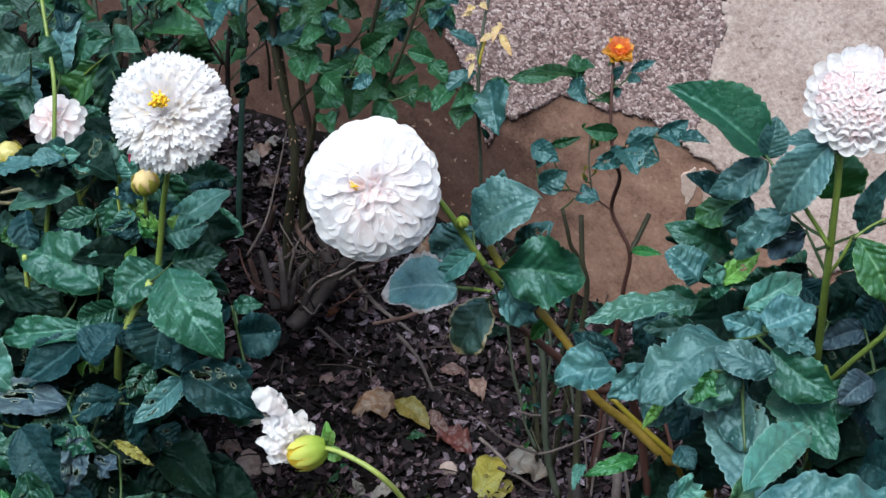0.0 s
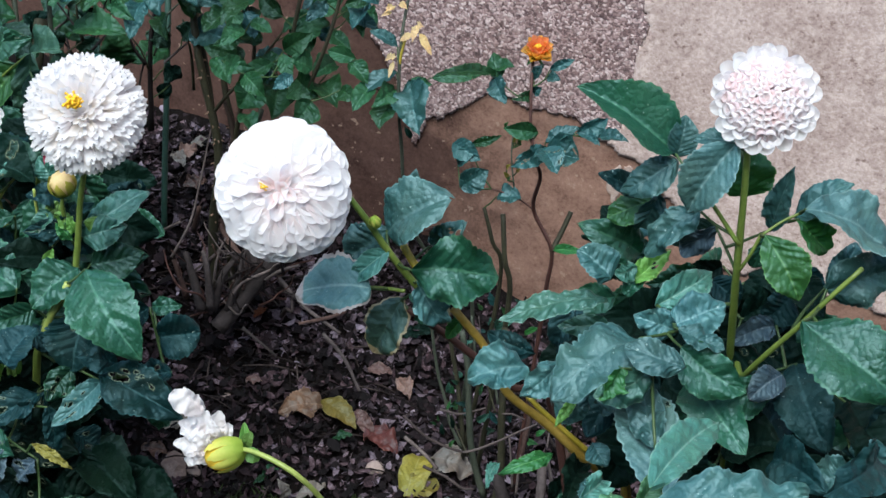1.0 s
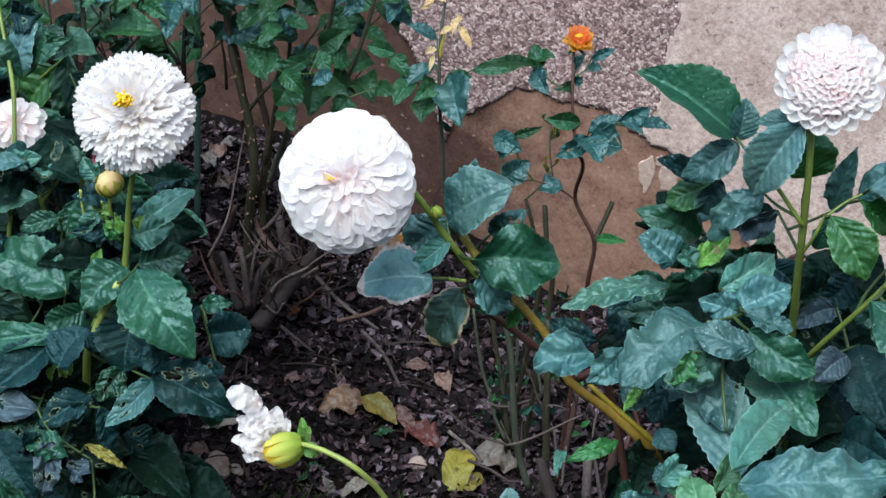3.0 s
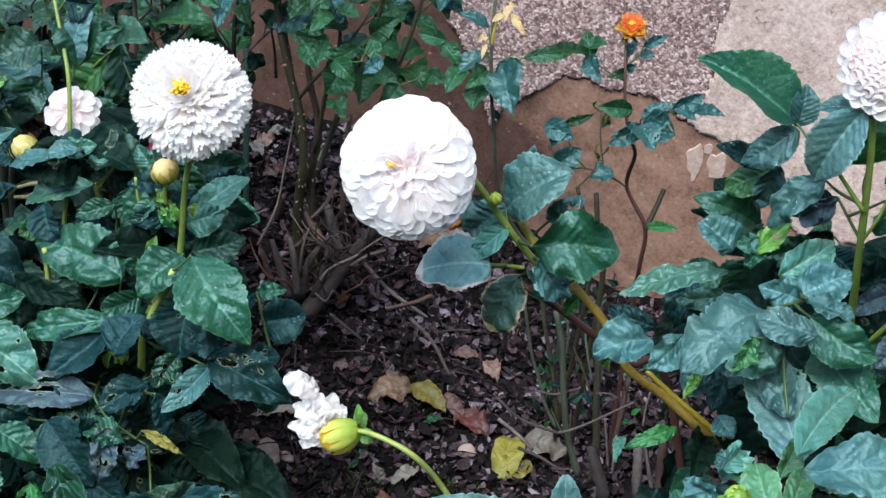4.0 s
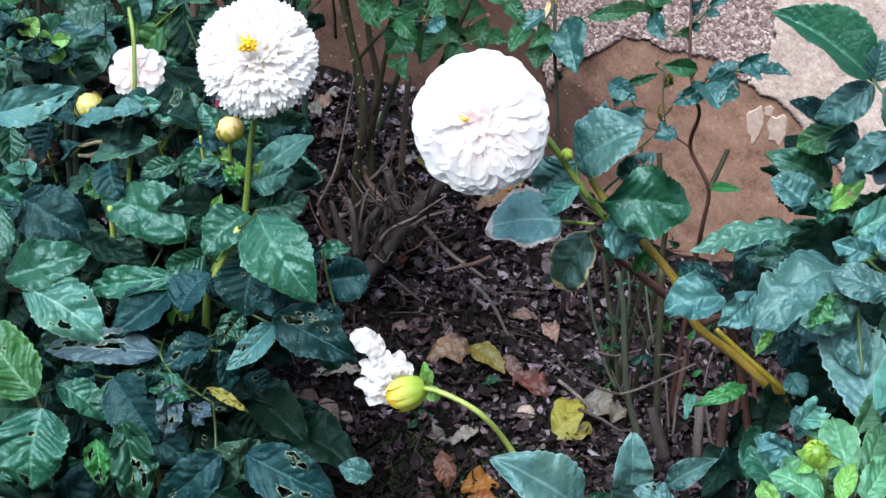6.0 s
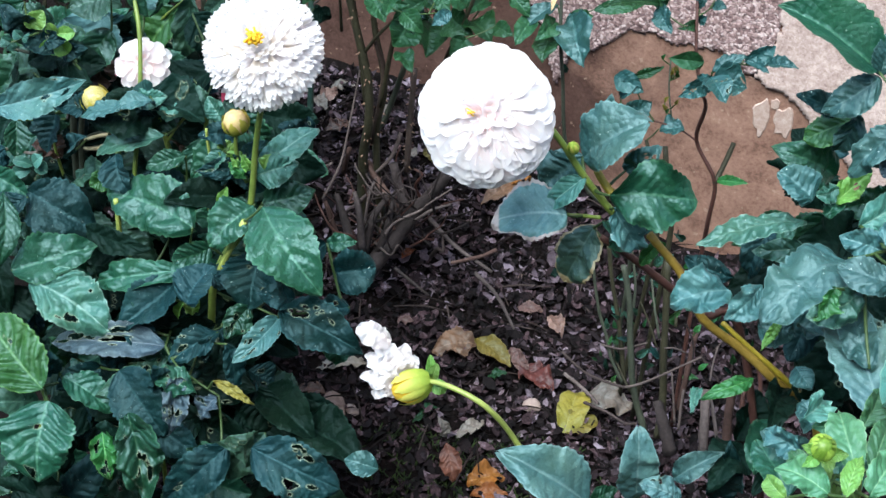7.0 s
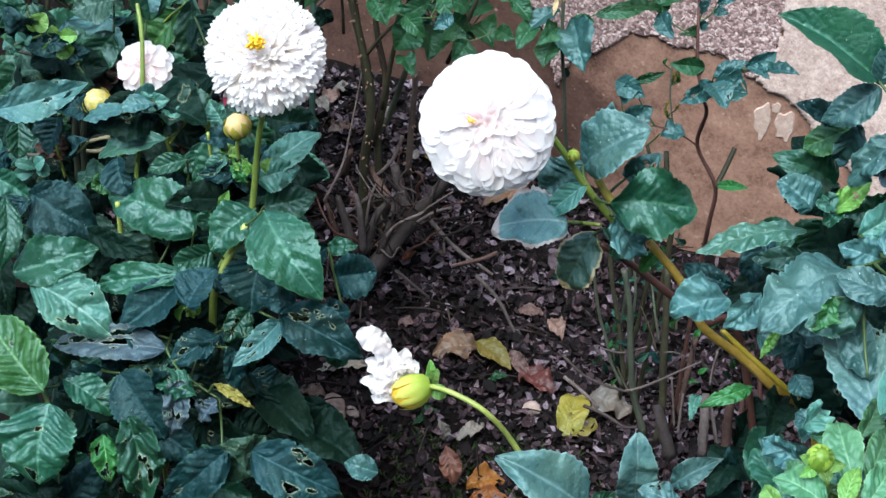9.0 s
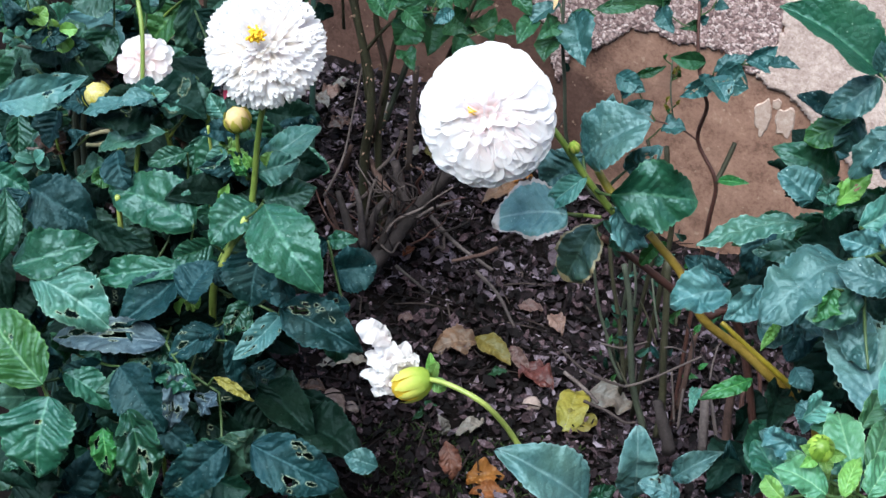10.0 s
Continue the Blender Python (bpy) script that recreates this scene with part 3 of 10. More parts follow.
def roughcast_foot(s):
    """The height at which the pebble dash has broken off, along the wall."""
    n = 0.02 * noise.noise((s * 14, 3.1, 0)) + 0.010 * noise.noise((s * 45, 1.7, 0)) + 0.006 * noise.noise((s * 150, 4.7, 0))
    return n + float(np.interp(s, [-2.225, -0.735, -0.713, -0.665, -0.631, -0.611, -0.585, -0.564, -0.523, -0.478, -0.400, -0.321, -0.021], [1.300, 1.300, 0.335, 0.266, 0.163, 0.218, 0.225, 0.250, 0.294, 0.280, 0.279, 0.259, 0.259]))


def render_foot(s):
    n = 0.03 * noise.noise((s * 11, 8.1, 0)) + 0.012 * noise.noise((s * 50, 2.7, 0))
    return n + float(np.interp(s, [-0.321, -0.284, -0.256, -0.129, -0.017, 0.068, 1.068], [0.259, 0.239, 0.217, 0.086, 0.090, 0.085, 0.085]))


def build_wall():
    top, bottom = 2.6, -0.4
    bm = bmesh.new()
    ns, nz = 60, 24
    grid = [[bm.verts.new(on_wall(-4 + 8 * i / ns, bottom + (top - bottom) * k / nz, 0.003 * noise.noise((i * 0.7, k * 0.7, 0)))) for k in range(nz + 1)] for i in range(ns + 1)]
    for i in range(ns):
        for k in range(nz):
            bm.faces.new((grid[i][k], grid[i + 1][k], grid[i + 1][k + 1], grid[i][k + 1]))
    back = [bm.verts.new(on_wall(s, z, -WALL_T)) for s, z in ((-4, bottom), (4, bottom), (4, top), (-4, top))]
    bm.faces.new(back[::-1])
    bm.faces.new([g[0] for g in grid][::-1] + [back[0], back[1]])
    bm.faces.new([g[-1] for g in grid] + [back[2], back[3]])
    bm.faces.new(grid[0] + [back[3], back[0]])
    bm.faces.new(grid[-1][::-1] + [back[1], back[2]])
    me = bpy.data.meshes.new("wall_north")
    bm.to_mesh(me)
    bm.free()
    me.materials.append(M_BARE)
    wall = tagged(put("wall_north", me), "old house wall, bare and reddish where its plaster broke off", "wall", kind="structure")

    def cut(s, z):
        return s < EDGE_S + 0.012 * noise.noise((z * 25, 0.3, 0)) - 0.04 * ease(0.34, 0.22, z)

    rc = slab("roughcast", M_ROUGHCAST, lambda s, z: cut(s, z) and z > roughcast_foot(s), -0.8, 0.2, 0.05, 1.1, 0.0042, 0.004, 0.0012, 1)
    put("roughcast", rc, wall, None, "pinkish grey pebble-dash plaster with a broken lower edge")
    sr = slab("sand_render", M_RENDER, lambda s, z: not cut(s, z) and z > render_foot(s), -0.45, 1.7, -0.05, 1.1, 0.006, 0.004, 0.0012, 2)
    put("sand_render", sr, wall, None, "plain beige sand render, flaking at its foot")
    for name, mat, s0, s1, z0, z1, label in (("roughcast", M_ROUGHCAST, -3.9, EDGE_S, 1.3, 2.55, "pebble dash higher up the wall"), ("sand_render", M_RENDER, EDGE_S, 3.9, 1.1, 2.55, "plain beige render higher up the wall"), ("sand_render", M_RENDER, 1.7, 3.9, 0.1, 1.1, "plain beige render further along the wall")):
        put(name, slab(name, mat, lambda s, z: True, s0, s1, z0, z1, 0.05, 0.004, 0.0012, 3), wall, None, label)
    for s, z, w, h in ((-0.310, 0.188, 0.011, 0.032), (-0.277, 0.186, 0.014, 0.024), (-0.293, 0.212, 0.006, 0.008)):
        v, f = [], []
        k = 28
        for i in range(k):
            a = 2 * math.pi * i / k
            g = 1 + 0.5 * noise.noise((math.cos(a) * 1.5, math.sin(a) * 1.5, s * 40)) + 0.2 * noise.noise((math.cos(a) * 5, math.sin(a) * 5, z * 60))
            v += [on_wall(s + w * g * math.cos(a), z + h * g * math.sin(a), 0.0016), on_wall(s + 1.3 * w * g * math.cos(a), z + 1.18 * h * g * math.sin(a), -0.003)]
        f = [tuple(range(0, 2 * k, 2))] + [(2 * i, 2 * i + 1, (2 * i + 3) % (2 * k), (2 * i + 2) % (2 * k)) for i in range(k)]
        put("plaster_flake", mesh_of("plaster_flake", v, f, M_FLAKE, smooth=False), wall)
    return wall


def build_light_block():
    """A plain wall behind the eye, added unseen to block low southern light."""
    bm = bmesh.new()
    bmesh.ops.create_cube(bm, size=1.0, matrix=pose(0, -1.5, 1.35) @ Matrix.Diagonal((9.0, 0.3, 3.5, 1)))
    bmesh.ops.bevel(bm, geom=bm.edges[:], offset=0.02, segments=2)
    me = bpy.data.meshes.new("wall_south")
    bm.to_mesh(me)
    bm.free()
    me.materials.append(M_BARE_SOUTH)
    tagged(put("wall_south", me), "plain dull wall, unseen, added to block low light", "wall", kind="structure")


build_ground()
build_wall()
build_light_block()


# ---- blooms ----
def petal_mesh(name, mat, length, width, cup=0.5, lift=0.3, notch=0.0, seed=0, nv=6, nu=4, blunt=0.55, spoon=False):
    """A petal along +y whose sides and tip curl up to +z; a spoon is broad to its round tip."""
    r = random.Random(seed)
    verts, uvs, faces = [], [], []
    if spoon:
        nv, nu = 8, 6
    for i in range(nv + 1):
        v = i / nv
        half = 0.5 * width * (0.35 + 0.65 * math.sin(math.pi * min(0.16 + 0.84 * v, 0.97) ** 1.35) ** blunt)
        if spoon:
            v = 1 - (1 - v) ** 1.6
            half = 0.5 * width * (0.45 + 0.55 * ease(0.0, 0.6, v)) * math.sqrt(max(0.002, 1 - max(0.0, (v - 0.62) / 0.38) ** 2.2))
        for j in range(nu + 1):
            u = 2 * j / nu - 1
            x = u * half
            y = v * length * (1 - notch * (1 - abs(u)) * (v > 0.9))
            z = cup * half * u * u + lift * length * v * v + (0.012 if spoon else 0.06) * width * r.uniform(-1, 1)
            if v > 0.9 and not spoon:
                y -= 0.28 * width * u * u
            verts.append((x, y, z))
            uvs.append((0.5 + u / 2, v))
    for i in range(nv):
        for j in range(nu):
            a = i * (nu + 1) + j
            faces.append((a, a + 1, a + nu + 2, a + nu + 1))
    return mesh_of(name, verts, faces, mat, uvs)


def quill_mesh(name, mat, length, width, seed=0):
    """A rolled petal: a little horn that opens at its tip, longer on its outer side."""
    r = random.Random(seed)
    verts, uvs, faces = [], [], []
    sides = 9
    rings = ((0.0, 0.25, 0.0), (0.45, 0.62, 0.0), (0.8, 0.95, 0.1), (1.0, 1.0, 0.22), (0.96, 0.80, 0.2), (0.86, 0.36, 0.15), (0.85, 0.05, 0.15))
    for v, g, slant in rings:
        for k in range(sides):
            a = 2 * math.pi * k / sides
            x, z = math.cos(a), math.sin(a)
            verts.append((0.5 * width * g * x, length * (v - slant * 0.8 * (0.5 + 0.5 * z)), 0.5 * width * g * z * 0.85 + 0.02 * width * r.uniform(-1, 1)))
            uvs.append((k / sides, 0.15 + 0.85 * v if g > 0.4 else 0.45))
    for i in range(len(rings) - 1):
        for k in range(sides):
            a, c = i * sides + k, i * sides + (k + 1) % sides
            faces.append((a, c, c + sides, a + sides))
    return mesh_of(name, verts, faces, mat, uvs)


def bloom(plant, name, mats, centre, facing, radius, count, length, width, reach=115, flat=0.85, cup=0.6, lift=0.35, notch=0.0, seed=0, label="", open_eye=0.0, eye_shift=(0, 0), droop=0.0, tall=1.0, quilled=(), shag=0.1, flop=0.25, shingle=None, core=0.74):
    """A double flower: petals in a golden spiral over a dome, each one an object, small and upright at the eye."""
    r = random.Random(seed)
    z = Vector(facing).normalized()
    x = Vector((0, 0, 1)).cross(z).normalized()
    y = z.cross(x)
    frame_ = Matrix((x, y, z)).transposed().to_4x4()
    core = core * radius
    v, f = [], []
    for i in range(9):
        a = math.pi * i / 8
        for k in range(12):
            b = 2 * math.pi * k / 12
            v.append((core * math.sin(a) * math.cos(b), core * math.sin(a) * math.sin(b), core * flat * math.cos(a) * 0.9 - 0.1 * radius))
    f = [(i * 12 + k, i * 12 + (k + 1) % 12, (i + 1) * 12 + (k + 1) % 12, (i + 1) * 12 + k) for i in range(8) for k in range(12)]
    head = put(name, mesh_of(name, v, f, mats[0]), plant, placed(plant, Matrix.Translation(centre) @ frame_ @ Matrix.Diagonal((1, tall, 1, 1))), label)
    kinds = [petal_mesh("petal", mats[i % len(mats)], length, width, cup * c, lift, notch, seed + i, spoon=bool(shingle)) for i, c in enumerate((0.8, 1.0, 1.25, 1.0, 0.9, 1.1))]
    if quilled:
        kinds = [quill_mesh("petal", mats[i % len(mats)], length, width, seed + i) for i in range(6)]
        lobes = [petal_mesh("petal", M_PETAL_WARM if i % 3 else M_PETAL, length, width * 1.25, 0.55, 0.10, 0, seed + 20 + i, spoon=True) for i in range(4)]
        for g, n in quilled:
            for k in range(n):
                ph = 2 * math.pi * (k + 0.5 * (n % 2) + r.uniform(-0.22, 0.22)) / n + g * 9
                f = g * r.uniform(0.965, 1.02)
                tip = Vector((f * math.cos(ph), f * math.sin(ph), flat * math.sqrt(max(0.0, 1.04 - f * f)))) * radius
                lean = Vector((1.25 * f * math.cos(ph), 1.25 * f * math.sin(ph), 1.02 - 0.92 * f)).normalized()
                up = (Vector((0, 0, 1)) - lean * lean.z + Vector((0.001, 0, 0))).normalized()
                m = Matrix((lean.cross(up), lean, up)).transposed().to_4x4()
                size = min(2 * math.pi * radius * max(g, 0.07) / n / width, 0.019 / width) * r.uniform(0.95, 1.08) * (0.94 if g > 0.95 else 1.06)
                if g > 0.9:
                    lean = Vector((math.cos(ph), math.sin(ph), 0.12 + 1.2 * (1 - g) + r.uniform(-0.1, 0.1))).normalized()
                    up = (Vector((0, 0, 1)) - lean * lean.z).normalized()
                    m = Matrix((lean.cross(up), lean, up)).transposed().to_4x4()
                    tip = Vector((f * math.cos(ph), f * math.sin(ph), flat * (0.22 + 1.9 * (1.04 - g)))) * radius
                    size = r.uniform(0.95, 1.06)
                put("petal", (lobes[r.randrange(4)] if g > 0.9 else kinds[r.randrange(6)]), head, Matrix.Translation(tip - lean * length * size) @ m @ Matrix.Rotation(r.uniform(-0.4, 0.4), 4, "Y") @ Matrix.Scale(size, 4))
        return head
    hearts = [petal_mesh("petal", M_PETAL_PINK, length, width * 0.8, 1.2, 0.15, 0, seed + 9 + i, spoon=True) for i in range(2)] if shingle else []
    golden = math.pi * (3 - math.sqrt(5))
    for i in range(count):
        t = (i + 0.5) / count
        th = math.acos(1 - t * (1 - math.cos(radians(reach))))
        if th < open_eye:
            continue
        ph = i * golden + r.uniform(-1.2, 1.2) * shag
        th += r.uniform(-0.5, 0.5) * shag
        d = Vector((math.sin(th) * math.cos(ph), math.sin(th) * math.sin(ph), math.cos(th) * flat))
        d.x += eye_shift[0] * math.cos(th) ** 2 * (th < 1.57)
        d.y += eye_shift[1] * math.cos(th) ** 2 * (th < 1.57)
        size = (0.55 + 0.45 * min(th / 0.9, 1.0)) * r.uniform(1 - shag, 1 + 0.8 * shag)
        out = d.normalized()
        lean = Vector((out.x, out.y, out.z - flop - droop * max(0, -math.sin(ph)))).normalized()
        up = Vector((0, 0, 1)) - lean * lean.z
        up = up.normalized() if up.length > 0.05 else Vector((1, 0, 0))
        if shingle:
            away = Vector((math.cos(th) * math.cos(ph), math.cos(th) * math.sin(ph), -math.sin(th)))
            rise = radians(shingle[0] + (shingle[1] - shingle[0]) * ease(0.0, 0.8, th) + shingle[2] * ease(0.85, 1.5, th))
            lean = (out * math.sin(rise) + away * math.cos(rise)).normalized()
            up = out * math.cos(rise) - away * math.sin(rise)
            up = (up - lean * up.dot(lean)).normalized()
        side = lean.cross(up)
        m = Matrix((side, lean, up)).transposed().to_4x4()
        root = d * radius * r.uniform(1 - 0.2 * shag, 1 + 0.4 * shag) - lean * length * size * 0.95
        if shingle and th < 0.5 and i % 2:
            kind = hearts[i % len(hearts)]
        else:
            kind = kinds[r.randrange(6)]
        put("petal", kind, head, Matrix.Translation(root) @ m @ Matrix.Rotation(r.uniform(-0.25, 0.25) * (0.5 if shingle else 1.0), 4, "Y") @ Matrix.Scale(size, 4))
    return head


def rosebud(plant, at, way):
    """A half-open rose: rings of broad petals wrapped round each other, yellow outside and orange within."""
    r = random.Random(31)
    z = Vector(way).normalized()
    x = Vector((0, 0, 1)).cross(z).normalized()
    m = Matrix((x, z.cross(x), z)).transposed().to_4x4()
    v, f = tube_data([(0, 0, -0.004), (0, 0, 0.0), (0, 0, 0.008), (0, 0, 0.016), (0, 0, 0.021)], [0.002, 0.0045, 0.008, 0.006, 0.002], 10, 3)
    head = put("rosebud", mesh_of("rosebud", v, f, M_PETAL_ROSE), plant, placed(plant, Matrix.Translation(at) @ m), "orange and yellow rosebud")
    for ring, (count, foot, lean, tall, mat) in enumerate(((3, 0.002, 0.16, 0.026, M_PETAL_ROSE), (5, 0.0035, 0.28, 0.025, M_PETAL_ROSE), (6, 0.0045, 0.48, 0.0225, M_PETAL_GOLD), (5, 0.0048, 0.80, 0.017, M_PETAL_GOLD))):
        me = petal_mesh("petal", mat, tall, 0.0165, 0.9, -0.16, 0, 40 + ring, spoon=True)
        for k in range(count):
            a = 2 * math.pi * (k + 0.37 * ring) / count + r.uniform(-0.12, 0.12)
            up = Matrix.Rotation(a, 4, "Z") @ Matrix.Translation((0, foot, 0)) @ Matrix.Rotation(math.pi / 2 - lean - r.uniform(-0.06, 0.06), 4, "X")
            put("petal", me, head, up)
    for k in range(4):
        a = 0.6 + 2 * math.pi * k / 4
        me = blade_mesh("sepal", M_LEAF_GREEN, 0.012, 0.004, seed=70 + k, teeth=1, nv=8, nu=4)
        put("sepal", me, head, Matrix.Rotation(a, 4, "Z") @ Matrix.Translation((0, 0.003, 0)) @ Matrix.Rotation(-0.5, 4, "X"))
    return head


def tuft(parent, name, mat, at, way, spread, length, thick, count, seed, label=""):
    """Stamens: short rods that fan out."""
    r = random.Random(seed)
    parts = []
    for _ in range(count):
        d = (Vector(way).normalized() + Vector([r.uniform(-1, 1) * 0.6 for _ in range(3)])).normalized()
        p = Vector(at) + Vector([r.uniform(-1, 1) * spread for _ in range(3)])
        parts.append(tube_data([p, p + d * length * 0.6, p + d * length * r.uniform(0.8, 1.3)], [thick, thick, thick * 1.4], 5, 2))
    v, f = joined(parts)
    return put(name, mesh_of(name, v, f, mat), parent, None, label)


def bud(plant, mat, at, way, radius, stretch=1.15, name="bud", label="", scales=12, seed=0, tip=None, cover=2.3):
    """A closed bud wrapped in overlapping scales."""
    r = random.Random(seed)
    z = Vector(way).normalized()
    x = z.orthogonal().normalized()
    m = Matrix((x, z.cross(x), z)).transposed().to_4x4()
    v, f = [], []
    for i in range(9):
        a = math.pi * i / 8
        for k in range(14):
            b = 2 * math.pi * k / 14
            g = radius * 0.94 * (1 + 0.04 * math.cos(7 * b) * math.sin(a))
            v.append((g * math.sin(a) * math.cos(b), g * math.sin(a) * math.sin(b), g * stretch * math.cos(a)))
    f = [(i * 14 + k, i * 14 + (k + 1) % 14, (i + 1) * 14 + (k + 1) % 14, (i + 1) * 14 + k) for i in range(8) for k in range(14)]
    ob = put(name, mesh_of(name, v, f, tip or mat), plant, placed(plant, Matrix.Translation(at) @ m), label)
    me = petal_mesh("scale", mat, radius * 1.75, radius * 0.86, cup=0.9, lift=0.0, seed=seed, blunt=0.9)
    for vert in me.vertices:
        t = min(vert.co.y / (radius * 1.75), 1.0) * cover
        vert.co = (vert.co.x * (1 - 0.25 * t / 2.3), -radius * 1.06 * math.sin(t + 0.35) + 0.75 * vert.co.x**2 / radius, -radius * stretch * math.cos(t + 0.35))
    for k in range(scales):
        put("scale", me, ob, Matrix.Rotation(2 * math.pi * k / scales + r.uniform(-0.1, 0.1), 4, "Z") @ Matrix.Scale(1 + (0.015 if tip is None else 0.035) * (k % 3), 4))
    return ob


# ---- the dahlias on the west side of the bed ----
west = thing("dahlia_plant", "leafy dahlia with a yellow-eyed white double bloom and insect-eaten leaves", "dahlia", (-0.26, 1.42, 0.0), "dahlias in the bed")
head = bloom(west, "bloom", [M_PETAL, M_PETAL, M_PETAL_CREAM], (-0.212, 1.394, 0.694), (-0.08, -0.70, 0.74), 0.0600, 360, 0.028, 0.0105, reach=120, flat=0.74, cup=0.35, lift=0.04, notch=0.22, shag=0.14, core=0.84, seed=3, label="white double bloom with a yellow eye", open_eye=0.12)
tuft(head, "stamen", M_YOLK, (0, 0, 0.041), (0, 0, 1), 0.0050, 0.008, 0.0010, 70, 5, "yellow stamens")
leaf(west, M_PETAL_RED, (-0.250, 1.397, 0.649), (-0.254, 1.384, 0.639), 0.007, 0, name='petal', arch=0.05, teeth=1)
stem(west, M_STEM, [(-0.216, 1.391, 0.635), (-0.226, 1.400, 0.579), (-0.233, 1.400, 0.518), (-0.242, 1.395, 0.476), (-0.272, 1.385, 0.427), (-0.283, 1.370, 0.343), (-0.300, 1.360, 0.000)], 0.0030, 0.0048)
stem(west, M_STEM, [(-0.253, 1.445, 0.564), (-0.254, 1.445, 0.538), (-0.245, 1.445, 0.499)], 0.0020, 0.0026)
stem(west, M_STEM_PALE, [(-0.238, 1.370, 0.503), (-0.258, 1.370, 0.460), (-0.272, 1.370, 0.426)], 0.0034, 0.0038)
stem(west, M_STEM_PALE, [(-0.279, 1.450, 0.501), (-0.285, 1.450, 0.480), (-0.289, 1.450, 0.456)], 0.0028, 0.0028)
stem(west, M_STEM_PALE, [(-0.289, 1.470, 0.549), (-0.288, 1.470, 0.524), (-0.285, 1.470, 0.496)], 0.0016, 0.0018)
leaf(west, M_LIME, (-0.296, 1.340, 0.400), (-0.295, 1.340, 0.425), 0.011, 0, name='sprout')
leaf(west, M_LIME, (-0.293, 1.340, 0.403), (-0.286, 1.340, 0.422), 0.009, 13, name='sprout')
leaf(west, M_LIME, (-0.310, 1.340, 0.392), (-0.301, 1.340, 0.420), 0.011, -29, name='sprout')
leaf(west, M_LIME, (-0.273, 1.420, 0.488), (-0.262, 1.420, 0.510), 0.012, 27, name='sprout')
leaf(west, M_LIME, (-0.236, 1.420, 0.533), (-0.245, 1.420, 0.550), 0.013, -1, name='sprout')
leaf(west, M_LIME, (-0.221, 1.420, 0.534), (-0.213, 1.420, 0.554), 0.013, -26, name='sprout')
bud(west, M_SCALE, (-0.253, 1.447, 0.574), (-0.25, -0.25, 0.93), 0.0140, 1.05, seed=2, tip=M_BUD_CREAM, cover=2.0, scales=7, label="yellow-green flower bud with a blush crown")
leaf(west, M_LEAF, (-0.217, 1.363, 0.528), (-0.151, 1.287, 0.475), 0.068, -8, fold=0.42, arch=0.12, quilt=0.16, wave=0.06, blunt=0.8)
leaf(west, M_LEAF_PALE, (-0.236, 1.457, 0.505), (-0.171, 1.485, 0.545), 0.037, -14, fold=0.4, arch=0.12, quilt=0.13)
leaf(west, M_LEAF_PALE, (-0.236, 1.444, 0.508), (-0.190, 1.452, 0.520), 0.038, 12, quilt=0.068, blunt=0.7)
leaf(west, M_LEAF, (-0.230, 1.445, 0.471), (-0.173, 1.455, 0.484), 0.043, 8, quilt=0.13)
leaf(west, M_LEAF, (-0.230, 1.394, 0.507), (-0.275, 1.359, 0.476), 0.048, 10, fold=0.4, quilt=0.13)
leaf(west, M_LEAF, (-0.274, 1.369, 0.468), (-0.315, 1.358, 0.457), 0.037, -32, quilt=0.13)
leaf(west, M_LEAF_TEAL_SHADED, (-0.146, 1.347, 0.456), (-0.100, 1.352, 0.462), 0.048, 11, blunt=0.5, quilt=0.052)
leaf(west, M_LEAF_TEAL_SHADED, (-0.226, 1.382, 0.449), (-0.232, 1.334, 0.414), 0.063, 8, holes=1, blunt=0.6, quilt=0.13)
leaf(west, M_LEAF, (-0.232, 1.339, 0.417), (-0.256, 1.307, 0.396), 0.030, -24, holes=3, wave=0.2, quilt=0.13)
leaf(west, M_LEAF_BLUE, (-0.200, 1.317, 0.419), (-0.245, 1.274, 0.392), 0.030, 7, holes=3, wave=0.1, quilt=0.13)
leaf(west, M_LEAF_TEAL_SHADED, (-0.197, 1.304, 0.441), (-0.108, 1.262, 0.421), 0.054, -8, holes=2, quilt=0.068)
leaf(west, M_LEAF_TEAL_SHADED, (-0.126, 1.316, 0.437), (-0.163, 1.308, 0.430), 0.027, 13, holes=2, wave=0.3, quilt=0.13)
leaf(west, M_LIME, (-0.258, 1.465, 0.515), (-0.278, 1.477, 0.531), 0.021, 7, wave=0.3, quilt=0.13)
leaf(west, M_LIME, (-0.248, 1.438, 0.520), (-0.264, 1.450, 0.535), 0.018, 29, wave=0.3, quilt=0.13)
leaf(west, M_LEAF_PALE, (-0.270, 1.460, 0.528), (-0.289, 1.449, 0.512), 0.021, 8, wave=0.2, quilt=0.13)
leaf(west, M_LEAF_BLUE, (-0.270, 1.462, 0.510), (-0.274, 1.447, 0.490), 0.019, -9, quilt=0.13)
leaf(west, M_LEAF_GREEN, (-0.244, 1.432, 0.512), (-0.262, 1.443, 0.526), 0.019, 29, wave=0.3, quilt=0.13)
leaf(west, M_LEAF_PALE, (-0.265, 1.482, 0.517), (-0.275, 1.489, 0.526), 0.021, 28, quilt=0.13)
leaf(west, M_LEAF, (-0.277, 1.477, 0.469), (-0.306, 1.481, 0.472), 0.028, -10, quilt=0.13)
leaf(west, M_LEAF, (-0.285, 1.460, 0.465), (-0.258, 1.437, 0.446), 0.028, -25, quilt=0.13)
leaf(west, M_LEAF, (-0.251, 1.438, 0.463), (-0.229, 1.408, 0.438), 0.027, 0, quilt=0.13)
